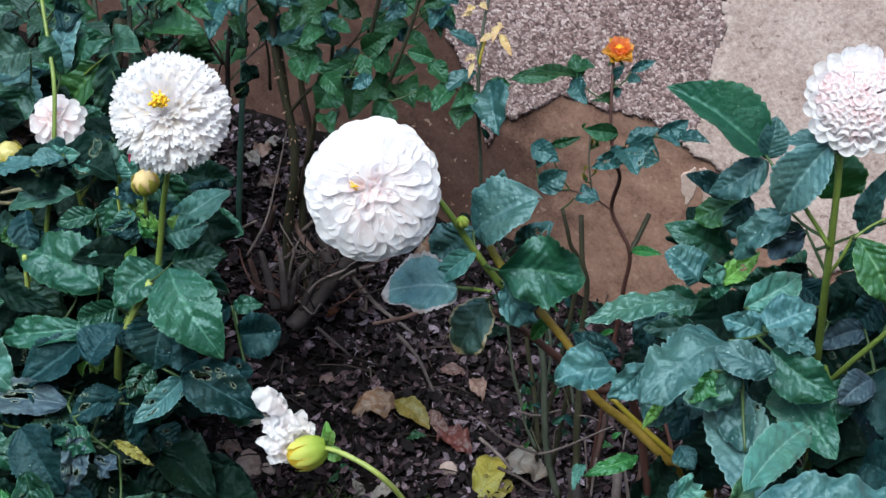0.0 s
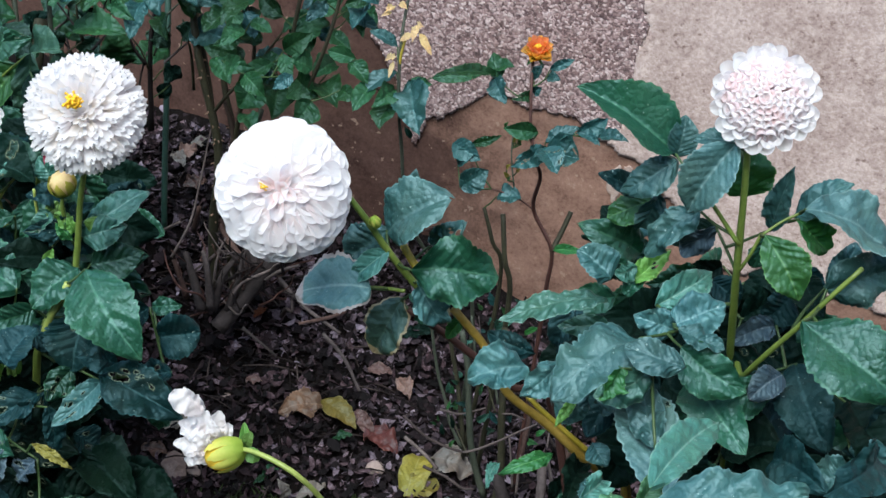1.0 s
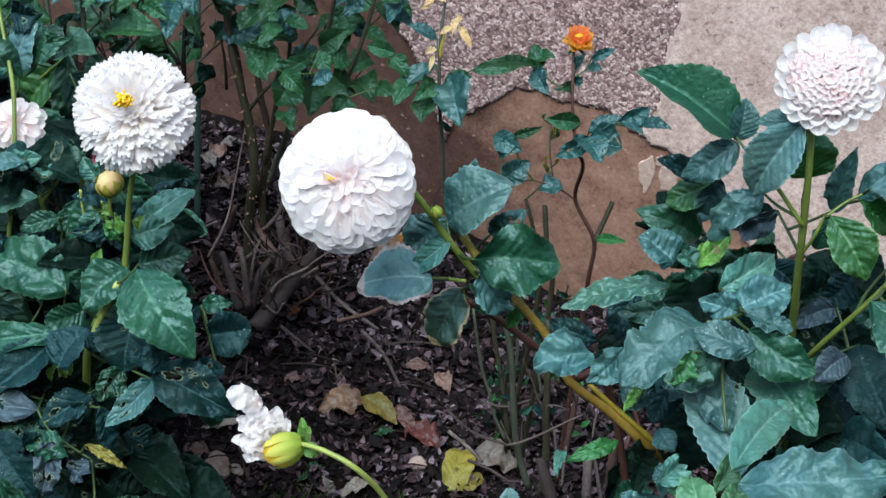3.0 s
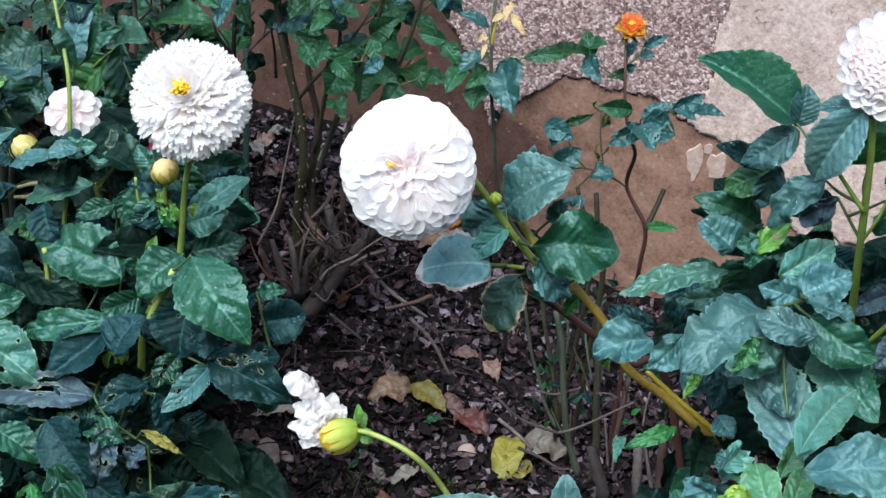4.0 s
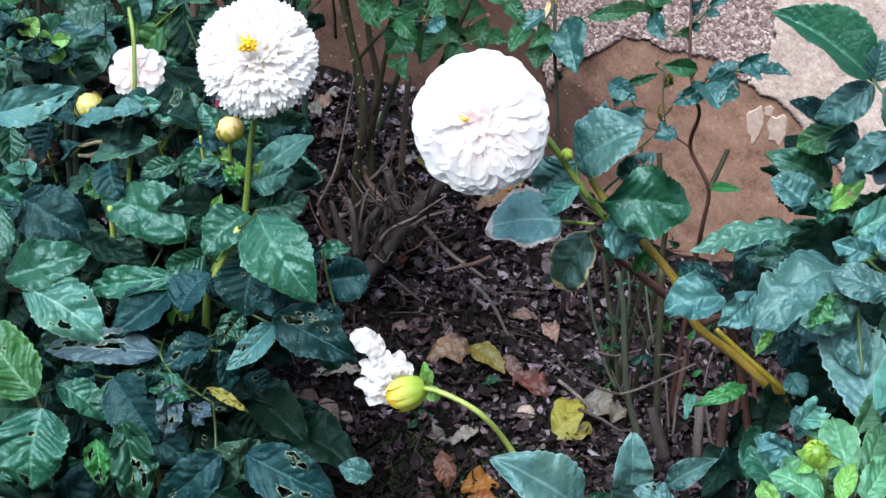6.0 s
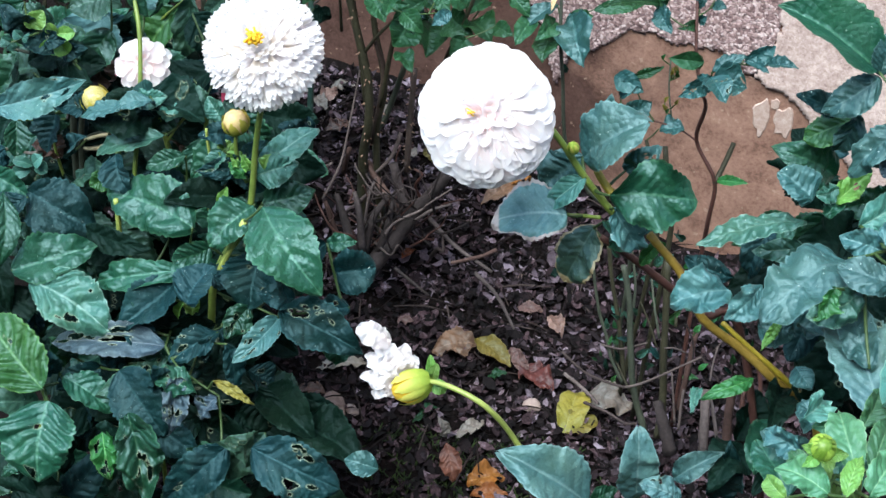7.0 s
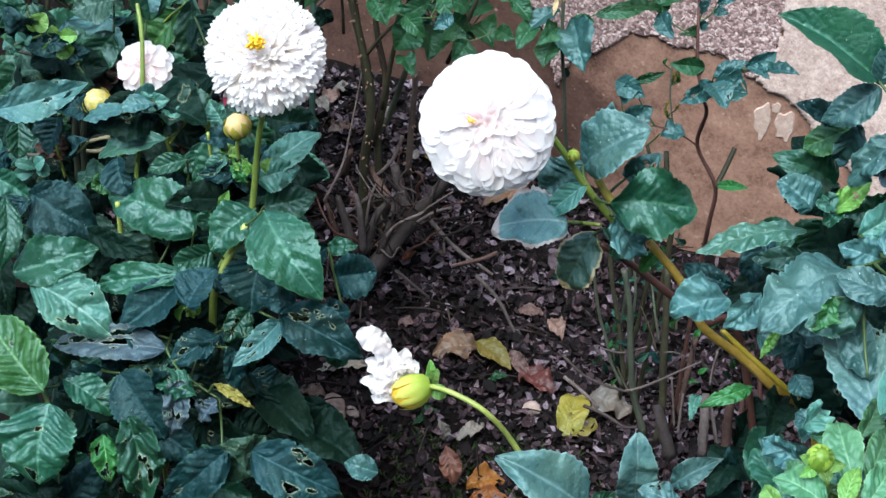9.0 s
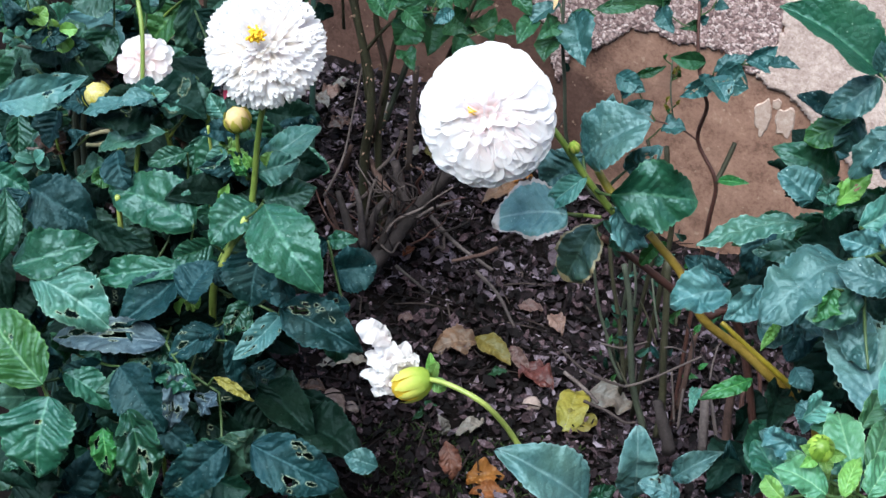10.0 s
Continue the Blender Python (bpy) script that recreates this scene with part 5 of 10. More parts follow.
leaf(nod, M_PETAL, (-0.069, 1.175, 0.460), (-0.105, 1.177, 0.469), 0.015, 16, name='petal', fold=0.22, arch=0.10, wave=0.34, belly=1.2, teeth=6, blunt=0.5, quilt=0.10)
leaf(nod, M_PETAL_WARM, (-0.067, 1.174, 0.463), (-0.097, 1.174, 0.464), 0.017, 25, name='petal', fold=0.22, arch=0.10, wave=0.34, belly=1.2, teeth=6, blunt=0.5, quilt=0.10)
leaf(nod, M_PETAL, (-0.069, 1.173, 0.458), (-0.093, 1.171, 0.449), 0.015, 19, name='petal', fold=0.22, arch=0.10, wave=0.34, belly=1.2, teeth=6, blunt=0.5, quilt=0.10)
leaf(nod, M_PETAL, (-0.060, 1.183, 0.470), (-0.053, 1.187, 0.489), 0.014, 13, name='petal', fold=0.22, arch=0.10, wave=0.34, belly=1.2, teeth=6, blunt=0.5, quilt=0.10)
leaf(nod, M_PETAL_WARM, (-0.073, 1.182, 0.473), (-0.076, 1.188, 0.502), 0.017, 5, name='petal', fold=0.22, arch=0.10, wave=0.34, belly=1.2, teeth=6, blunt=0.5, quilt=0.10)
leaf(nod, M_PETAL, (-0.067, 1.173, 0.469), (-0.086, 1.176, 0.486), 0.019, -27, name='petal', fold=0.22, arch=0.10, wave=0.34, belly=1.2, teeth=6, blunt=0.5, quilt=0.10)
leaf(nod, M_PETAL, (-0.068, 1.175, 0.455), (-0.078, 1.173, 0.448), 0.011, 25, name='petal', fold=0.22, arch=0.10, wave=0.34, belly=1.2, teeth=6, blunt=0.5, quilt=0.10)
leaf(nod, M_PETAL_WARM, (-0.070, 1.183, 0.468), (-0.095, 1.187, 0.489), 0.017, 1, name='petal', fold=0.22, arch=0.10, wave=0.34, belly=1.2, teeth=6, blunt=0.5, quilt=0.10)
leaf(nod, M_PETAL, (-0.075, 1.171, 0.459), (-0.086, 1.171, 0.459), 0.012, 21, name='petal', fold=0.22, arch=0.10, wave=0.34, belly=1.2, teeth=6, blunt=0.5, quilt=0.10)
leaf(nod, M_PETAL, (-0.064, 1.177, 0.480), (-0.070, 1.180, 0.494), 0.014, -13, name='petal', fold=0.22, arch=0.10, wave=0.34, belly=1.2, teeth=6, blunt=0.5, quilt=0.10)
leaf(nod, M_PETAL_WARM, (-0.082, 1.187, 0.477), (-0.100, 1.189, 0.485), 0.012, 13, name='petal', fold=0.22, arch=0.10, wave=0.34, belly=1.2, teeth=6, blunt=0.5, quilt=0.10)
leaf(nod, M_LIME, (-0.037, 1.183, 0.462), (-0.039, 1.188, 0.489), 0.011, 10, name='sepal', blunt=0.5, teeth=1, quilt=0.0, wave=0.1)
leaf(nod, M_LIME, (-0.036, 1.179, 0.467), (-0.031, 1.182, 0.483), 0.012, -8, name='sepal', blunt=0.5, teeth=1, quilt=0.0, wave=0.1)
leaf(nod, M_LIME, (-0.037, 1.174, 0.467), (-0.023, 1.172, 0.457), 0.015, 5, name='sepal', blunt=0.5, teeth=1, quilt=0.0, wave=0.1)
leaf(nod, M_LEAF_SKYLIT, (0.115, 1.100, 0.388), (0.029, 1.100, 0.451), 0.060, -5, quilt=0.05, blunt=0.75, up=(-0.05, -0.42, 0.9))
leaf(nod, M_LEAF_SKYLIT, (0.160, 1.100, 0.395), (0.154, 1.100, 0.488), 0.040, 6, blunt=0.5, belly=0.9, quilt=0.03, up=(-0.05, -0.42, 0.9))
leaf(nod, M_LEAF_SKYLIT, (0.197, 1.080, 0.414), (0.158, 1.080, 0.435), 0.028, -8, holes=1, wave=0.2, up=(-0.05, -0.42, 0.9))
leaf(nod, M_LEAF_SKYLIT, (0.194, 1.110, 0.413), (0.237, 1.110, 0.450), 0.025, 10, wave=0.2, up=(-0.05, -0.42, 0.9))
leaf(nod, M_LEAF_TEAL_SHADED, (0.235, 1.120, 0.381), (0.245, 1.120, 0.453), 0.031, 10, wave=0.2)
leaf(nod, M_LEAF, (0.116, 1.102, 0.385), (0.143, 1.113, 0.394), 0.019, 16)
leaf(nod, M_LEAF_SHADED, (0.264, 1.140, 0.430), (0.222, 1.081, 0.429), 0.045, 18)
leaf(nod, M_LEAF_SHADED, (0.295, 1.102, 0.478), (0.251, 1.031, 0.476), 0.046, 7)
leaf(nod, M_LEAF, (0.275, 1.096, 0.504), (0.249, 1.037, 0.498), 0.030, 2)
leaf(nod, M_LEAF_BLUE, (0.290, 1.024, 0.540), (0.244, 1.015, 0.569), 0.027, -24)
leaf(nod, M_LEAF_SHADED, (0.257, 1.158, 0.420), (0.277, 1.189, 0.459), 0.037, 27)
stem(nod, M_STEM, [(0.154, 1.110, 0.402), (0.159, 1.118, 0.371), (0.157, 1.131, 0.308), (0.100, 1.080, 0.000)], 0.0021, 0.0028)

# ---- the dahlia with the large bloom: a long leaning stem ----
big = thing("dahlia_plant", "dahlia with one large white ball bloom on a leaning yellowed stem", "dahlia", (0.36, 1.05, 0.0), "dahlias in the bed")
head = bloom(big, "bloom", [M_PETAL, M_PETAL_WARM, M_PETAL], (0.005, 1.087, 0.828), (-0.02, -0.80, 0.58), 0.0520, 185, 0.023, 0.0165, reach=108, flat=0.66, cup=0.36, lift=-0.03, shingle=(56, 26, 44), shag=0.11, core=0.84, seed=1, label="large white ball bloom", open_eye=0.03, tall=1.06)
tuft(head, "stamen", M_YOLK, (-0.009, -0.001, 0.0355), (-1.0, 0, 0.3), 0.0016, 0.006, 0.0005, 5, 6, "few yellow stamens")
stem(big, M_STEM, [(0.053, 1.137, 0.792), (0.069, 1.137, 0.769), (0.085, 1.137, 0.743), (0.100, 1.137, 0.721), (0.114, 1.137, 0.703), (0.128, 1.137, 0.687)], 0.0026, 0.0034)
stem(big, M_STEM_TAN, [(0.147, 1.130, 0.685), (0.179, 1.121, 0.648), (0.199, 1.111, 0.610), (0.236, 1.107, 0.580), (0.270, 1.100, 0.549), (0.294, 1.114, 0.515), (0.326, 1.129, 0.451), (0.360, 1.040, 0.000)], 0.0036, 0.0046)
stem(big, M_STEM_YELLOW, [(0.218, 1.117, 0.601), (0.243, 1.112, 0.578), (0.275, 1.108, 0.549), (0.297, 1.116, 0.518), (0.328, 1.132, 0.455), (0.380, 1.050, 0.000)], 0.0022, 0.0044)
stem(big, M_STEM_YELLOW, [(0.101, 1.166, 0.724), (0.110, 1.153, 0.716), (0.118, 1.144, 0.711)], 0.0034, 0.0038)
bud(big, M_SCALE_PALE, (0.077, 1.130, 0.771), (-0.3, -0.4, 0.9), 0.0048, 1.5, seed=9, scales=6)
stem(big, M_STEM_RED, [(0.109, 1.160, 0.658), (0.140, 1.165, 0.631), (0.172, 1.167, 0.602), (0.210, 1.174, 0.561), (0.259, 1.180, 0.502), (0.350, 1.080, 0.000)], 0.0030, 0.0044)
stem(big, M_STEM, [(0.060, 1.146, 0.690), (0.082, 1.147, 0.690), (0.105, 1.134, 0.698)], 0.0015, 0.0017)
leaf(big, M_LEAF_BLUE, (0.087, 1.150, 0.747), (0.137, 1.140, 0.793), 0.056, -4, fold=0.45, quilt=0.02, wave=0.1, blunt=0.5, bend=0.05, up=(-0.05, -0.5, 0.86))
leaf(big, M_LEAF_BLUE, (0.101, 1.175, 0.766), (0.109, 1.175, 0.794), 0.020, 8)
leaf(big, M_LEAF_BLUE, (0.126, 1.165, 0.726), (0.154, 1.165, 0.752), 0.028, 7, holes=1, wave=0.3)
leaf(big, M_LEAF, (0.109, 1.115, 0.735), (0.182, 1.115, 0.732), 0.058, 10, fold=0.3, quilt=0.05, blunt=0.75, arch=0.04, wave=0.22, bend=-0.1, up=(-0.05, -0.8, 0.6))
leaf(big, M_LEAF_BLUE, (0.114, 1.125, 0.715), (0.140, 1.125, 0.672), 0.031, -10, wave=0.25)
leaf(big, M_LEAF_BLUE, (0.087, 1.155, 0.745), (0.053, 1.155, 0.712), 0.044, -8, fold=0.3, wave=0.2, blunt=0.65)
leaf(big, M_LEAF_PALE, (0.089, 1.135, 0.739), (0.059, 1.135, 0.705), 0.022, 10)
leaf(big, M_LEAF_EDGE, (0.076, 1.125, 0.706), (0.012, 1.125, 0.696), 0.052, -6, blunt=0.55, fold=0.15, quilt=0.03, wave=0.15, up=(-0.05, -0.42, 0.9))
leaf(big, M_LEAF_EDGE_DEEP, (0.103, 1.165, 0.664), (0.082, 1.165, 0.602), 0.044, 6, blunt=0.6, quilt=0.02, up=(-0.05, -0.5, 0.86))
leaf(big, M_LEAF, (0.111, 1.155, 0.679), (0.127, 1.155, 0.651), 0.032, -22, wave=0.25)
leaf(big, M_LEAF_GREEN, (0.158, 1.145, 0.665), (0.145, 1.145, 0.639), 0.013, -13)

# ---- the dahlia on the east side ----
east = thing("dahlia_plant", "bushy dahlia with a pale blush pompon bloom and broad leaves", "dahlia", (0.44, 1.06, 0.0), "dahlias in the bed")
head = bloom(east, "bloom", [M_PETAL_PINK, M_PETAL_BLUSH, M_PETAL_PINK], (0.370, 1.104, 0.923), (-0.22, -0.80, 0.56), 0.0412, 0, 0.021, 0.0112, flat=0.50, core=0.78, seed=21, quilled=((0.03, 2), (0.15, 7), (0.27, 12), (0.39, 16), (0.51, 18), (0.64, 20), (0.78, 21), (0.93, 20), (1.04, 21)), label="pale blush pompon of quilled petals")
stem(east, M_STEM, [(0.363, 1.103, 0.885), (0.366, 1.093, 0.839), (0.374, 1.099, 0.762), (0.393, 1.132, 0.639), (0.415, 1.171, 0.524), (0.440, 1.060, 0.000)], 0.0026, 0.0042)
stem(east, M_STEM, [(0.334, 1.097, 0.842), (0.350, 1.094, 0.821), (0.368, 1.088, 0.798)], 0.0016, 0.0020)
stem(east, M_STEM, [(0.468, 1.077, 0.789), (0.427, 1.073, 0.730), (0.398, 1.095, 0.656), (0.408, 1.154, 0.568), (0.450, 1.070, 0.000)], 0.0020, 0.0034)
stem(east, M_STEM, [(0.386, 1.093, 0.806), (0.380, 1.091, 0.786), (0.375, 1.099, 0.762)], 0.0014, 0.0016)
stem(east, M_STEM, [(0.386, 1.092, 0.805), (0.401, 1.099, 0.814), (0.416, 1.103, 0.821)], 0.0011, 0.0011)
bud(east, M_SCALE, (0.310, 1.188, 0.855), (0.1, -0.4, 0.9), 0.0070, seed=12, tip=M_TIP, cover=1.9, scales=9)
leaf(east, M_LEAF, (0.318, 1.157, 0.838), (0.235, 1.180, 0.881), 0.054, 2, up=(-0.05, -0.5, 0.86), fold=0.9, bend=0.05, arch=0.03, wave=0.05, quilt=0.02)
leaf(east, M_LEAF_BLUE, (0.320, 1.155, 0.834), (0.325, 1.170, 0.866), 0.026, 10, fold=0.5, wave=0.05, quilt=0.01, up=(-0.05, -0.42, 0.9))
leaf(east, M_LEAF_BLUE, (0.321, 1.154, 0.833), (0.278, 1.153, 0.799), 0.031, 6, fold=0.35, quilt=0.02)
leaf(east, M_LEAF_TEAL_SHADED, (0.301, 1.182, 0.781), (0.263, 1.180, 0.799), 0.021, 0)
leaf(east, M_LEAF_GREEN, (0.313, 1.183, 0.774), (0.275, 1.185, 0.750), 0.029, 13)
leaf(east, M_LEAF_BLUE, (0.315, 1.173, 0.786), (0.300, 1.177, 0.744), 0.027, -29)
leaf(east, M_LEAF_SKYLIT, (0.351, 1.090, 0.891), (0.322, 1.085, 0.828), 0.041, -10, fold=0.8, quilt=0.015, wave=0.04, blunt=0.75, up=(-0.05, -0.42, 0.9))
leaf(east, M_LEAF_BLUE, (0.363, 1.130, 0.867), (0.326, 1.131, 0.866), 0.018, 27, quilt=0.01)
leaf(east, M_LEAF_GREEN, (0.378, 1.133, 0.813), (0.372, 1.138, 0.858), 0.045, 6, fold=0.15, quilt=0.01, blunt=0.6)
leaf(east, M_LEAF_BLUE, (0.337, 1.105, 0.816), (0.299, 1.109, 0.765), 0.029, -1, fold=0.3, quilt=0.02, up=(-0.05, -0.42, 0.9))
leaf(east, M_LEAF_FADED, (0.362, 1.147, 0.772), (0.334, 1.149, 0.745), 0.026, -26, wave=0.3)
leaf(east, M_LEAF, (0.312, 1.200, 0.703), (0.253, 1.196, 0.733), 0.039, -12, fold=0.6)
leaf(east, M_LEAF_BLUE, (0.401, 1.127, 0.786), (0.409, 1.122, 0.853), 0.024, -12, fold=0.4, quilt=0.01, up=(-0.05, -0.42, 0.9))
leaf(east, M_LEAF_BLUE, (0.417, 1.125, 0.802), (0.458, 1.121, 0.841), 0.029, -12, quilt=0.02, up=(-0.05, -0.42, 0.9))
leaf(east, M_LEAF_SKYLIT, (0.414, 1.084, 0.838), (0.496, 1.089, 0.791), 0.049, -8, fold=0.35, quilt=0.03, up=(-0.05, -0.42, 0.9))
leaf(east, M_LEAF_GREEN, (0.420, 1.116, 0.806), (0.450, 1.119, 0.774), 0.031, -12)
leaf(east, M_LEAF_GREEN, (0.382, 1.068, 0.822), (0.411, 1.039, 0.782), 0.037, 8, fold=0.55)
leaf(east, M_LEAF, (0.395, 1.108, 0.793), (0.386, 1.102, 0.765), 0.022, -18)
leaf(east, M_LEAF_TEAL_SHADED, (0.453, 1.202, 0.694), (0.479, 1.185, 0.682), 0.024, 15)
leaf(east, M_LEAF_BLUE, (0.447, 1.087, 0.758), (0.506, 1.104, 0.773), 0.048, 28, quilt=0.02)
leaf(east, M_LEAF_BLUE, (0.458, 1.120, 0.738), (0.480, 1.138, 0.771), 0.026, -1)
leaf(east, M_LEAF, (0.410, 1.014, 0.781), (0.479, 0.956, 0.754), 0.067, -10, fold=0.45, quilt=0.025, arch=0.05, wave=0.06)
leaf(east, M_LEAF_PALE, (0.435, 1.014, 0.768), (0.461, 1.027, 0.777), 0.009, 16)
leaf(east, M_LEAF_TEAL_SHADED, (0.442, 1.104, 0.664), (0.459, 1.022, 0.639), 0.051, 12, blunt=0.6, quilt=0.01)
leaf(east, M_LEAF_TEAL_SHADED, (0.444, 1.120, 0.612), (0.410, 1.060, 0.598), 0.045, -19)
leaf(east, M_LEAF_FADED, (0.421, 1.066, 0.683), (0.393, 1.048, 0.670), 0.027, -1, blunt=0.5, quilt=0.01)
leaf(east, M_LEAF_TEAL_SHADED, (0.516, 1.054, 0.667), (0.464, 1.006, 0.658), 0.055, -31, blunt=0.6)
leaf(east, M_LEAF_TEAL_SHADED, (0.483, 0.980, 0.677), (0.420, 0.899, 0.709), 0.039, -5, blunt=0.6)
leaf(east, M_LEAF_TEAL_SHADED, (0.409, 1.003, 0.647), (0.434, 0.936, 0.677), 0.040, 20, blunt=0.6)
leaf(east, M_LEAF_TEAL_SHADED, (0.382, 1.213, 0.668), (0.407, 1.194, 0.653), 0.027, 3, blunt=0.6)
leaf(east, M_LEAF_FADED, (0.429, 1.141, 0.676), (0.386, 1.128, 0.663), 0.023, -9, blunt=0.6)
leaf(east, M_LEAF_PALE, (0.276, 1.126, 0.707), (0.186, 1.115, 0.688), 0.028, 14, wave=0.22, fold=0.2, quilt=0.03, up=(-0.05, -0.42, 0.9))
leaf(east, M_LEAF_BLUE, (0.275, 1.113, 0.738), (0.245, 1.129, 0.755), 0.033, 17, wave=0.2)
leaf(east, M_LIME, (0.292, 1.120, 0.729), (0.326, 1.139, 0.753), 0.020, -12, wave=0.35, holes=1)
leaf(east, M_LEAF_PALE, (0.296, 1.122, 0.745), (0.278, 1.116, 0.740), 0.018, -23, wave=0.3)
leaf(east, M_LEAF, (0.288, 1.112, 0.723), (0.307, 1.128, 0.736), 0.017, -15, wave=0.3)
leaf(east, M_LEAF_PALE, (0.313, 1.095, 0.727), (0.360, 1.119, 0.747), 0.031, 24, wave=0.2, up=(-0.05, -0.42, 0.9))
leaf(east, M_LEAF_BLUE, (0.321, 1.051, 0.742), (0.362, 1.065, 0.753), 0.038, -16, wave=0.25, quilt=0.1, blunt=0.6)
leaf(east, M_LEAF_BLUE, (0.326, 1.056, 0.731), (0.290, 1.068, 0.736), 0.027, -16, wave=0.3, quilt=0.08)
leaf(east, M_LEAF_BLUE, (0.319, 1.028, 0.756), (0.355, 1.014, 0.750), 0.021, -32, wave=0.25)
leaf(east, M_LEAF_BLUE, (0.291, 1.032, 0.742), (0.222, 0.986, 0.713), 0.056, 16, fold=0.22, blunt=0.6, quilt=0.035, arch=0.1, curl=0.12, up=(-0.05, -0.42, 0.9))
leaf(east, M_LEAF_PALE, (0.297, 0.995, 0.742), (0.253, 0.973, 0.728), 0.029, -16, wave=0.35, fold=0.3, quilt=0.06)
leaf(east, M_LEAF_GREEN, (0.272, 0.985, 0.749), (0.254, 0.961, 0.737), 0.018, -32, wave=0.3)
leaf(east, M_LEAF_BLUE, (0.319, 0.981, 0.757), (0.273, 0.997, 0.763), 0.029, -8, blunt=0.6, quilt=0.015, fold=0.3, up=(-0.05, -0.42, 0.9))
leaf(east, M_LEAF, (0.324, 1.025, 0.740), (0.373, 0.993, 0.724), 0.040, 10, blunt=0.7, quilt=0.025)
leaf(east, M_LEAF, (0.339, 1.044, 0.694), (0.376, 0.968, 0.682), 0.046, 6, fold=0.4, quilt=0.025)
leaf(east, M_LEAF_SHADED, (0.325, 1.072, 0.666), (0.356, 1.042, 0.657), 0.029, -6)
leaf(east, M_LEAF_TEAL_SHADED, (0.219, 1.099, 0.665), (0.177, 1.118, 0.672), 0.024, -5, wave=0.35)
leaf(east, M_LEAF_BLUE, (0.209, 1.059, 0.684), (0.160, 1.048, 0.676), 0.039, 12, wave=0.3, quilt=0.09, teeth=11)
leaf(east, M_LEAF_BLUE, (0.234, 1.063, 0.687), (0.203, 1.035, 0.673), 0.029, -11, wave=0.3, quilt=0.08)
leaf(east, M_LEAF_PALE, (0.285, 1.153, 0.659), (0.241, 1.151, 0.654), 0.021, -11, wave=0.25)
leaf(east, M_LEAF_SKYLIT, (0.308, 0.922, 0.676), (0.288, 1.031, 0.688), 0.051, -10, holes=2, fold=0.25, quilt=0.06, blunt=0.6)
leaf(east, M_LEAF_BLUE, (0.302, 0.955, 0.696), (0.297, 1.021, 0.707), 0.030, -14, wave=0.25, quilt=0.08, fold=0.3)
leaf(east, M_LEAF_PALE, (0.274, 0.822, 0.783), (0.338, 0.924, 0.754), 0.032, 10, fold=0.35, quilt=0.03, blunt=0.65, up=(-0.05, -0.42, 0.9))
leaf(east, M_LEAF_BLUE, (0.274, 0.800, 0.791), (0.374, 0.804, 0.797), 0.052, -6, wave=0.28, quilt=0.1, fold=0.2, blunt=0.6, up=(-0.05, -0.42, 0.9))
leaf(east, M_LEAF_PALE, (0.232, 0.860, 0.730), (0.253, 0.898, 0.715), 0.021, 5, wave=0.3)
leaf(east, M_LEAF_GREEN, (0.236, 1.044, 0.602), (0.190, 1.023, 0.596), 0.016, 16)
leaf(east, M_LEAF_PALE, (0.189, 1.025, 0.606), (0.179, 0.986, 0.612), 0.010, 8, wave=0.4)
leaf(east, M_LIME, (0.247, 1.033, 0.674), (0.230, 1.009, 0.664), 0.009, -7, wave=0.3)
leaf(east, M_LEAF_TEAL_SHADED, (0.287, 1.089, 0.636), (0.265, 1.050, 0.618), 0.029, -6)
leaf(east, M_LEAF_BLUE, (0.267, 1.035, 0.626), (0.279, 1.015, 0.619), 0.022, -9)
leaf(east, M_LEAF_SHADED, (0.267, 1.055, 0.582), (0.241, 0.978, 0.596), 0.029, -7)
leaf(east, M_LEAF_SHADED, (0.302, 1.229, 0.698), (0.280, 1.255, 0.715), 0.024, -2)
leaf(east, M_LEAF_SHADED, (0.373, 1.194, 0.740), (0.333, 1.181, 0.729), 0.030, 14)
leaf(east, M_LEAF_SHADED, (0.453, 1.128, 0.637), (0.463, 1.093, 0.568), 0.061, 24)
leaf(east, M_LEAF_SHADED, (0.420, 1.163, 0.581), (0.442, 1.119, 0.543), 0.043, 6)
leaf(east, M_LEAF_SHADED, (0.475, 1.042, 0.674), (0.499, 0.974, 0.650), 0.060, -27)
leaf(east, M_LEAF_SHADED, (0.436, 1.010, 0.645), (0.457, 0.975, 0.617), 0.045, 13)
leaf(east, M_LEAF_SHADED, (0.401, 1.056, 0.603), (0.447, 1.016, 0.605), 0.034, -12)
leaf(east, M_LEAF_SHADED, (0.410, 1.186, 0.646), (0.458, 1.203, 0.671), 0.034, 21)
leaf(east, M_LEAF_SHADED, (0.463, 1.193, 0.659), (0.415, 1.210, 0.681), 0.038, 21)
leaf(east, M_LEAF_SHADED, (0.456, 1.176, 0.703), (0.465, 1.132, 0.694), 0.030, 12)
leaf(east, M_LEAF_SHADED, (0.428, 1.190, 0.619), (0.466, 1.180, 0.603), 0.025, 18)
leaf(east, M_LEAF_SHADED, (0.334, 1.047, 0.620), (0.365, 1.026, 0.590), 0.038, 8)
leaf(east, M_LEAF_SHADED, (0.481, 1.160, 0.615), (0.514, 1.101, 0.595), 0.055, -1)
leaf(east, M_LEAF_SHADED, (0.518, 1.166, 0.591), (0.508, 1.122, 0.547), 0.057, 3)
leaf(east, M_LEAF_SHADED, (0.543, 1.148, 0.602), (0.555, 1.101, 0.571), 0.051, -7)
leaf(east, M_LEAF_SHADED, (0.489, 1.121, 0.562), (0.462, 1.078, 0.531), 0.051, -2)
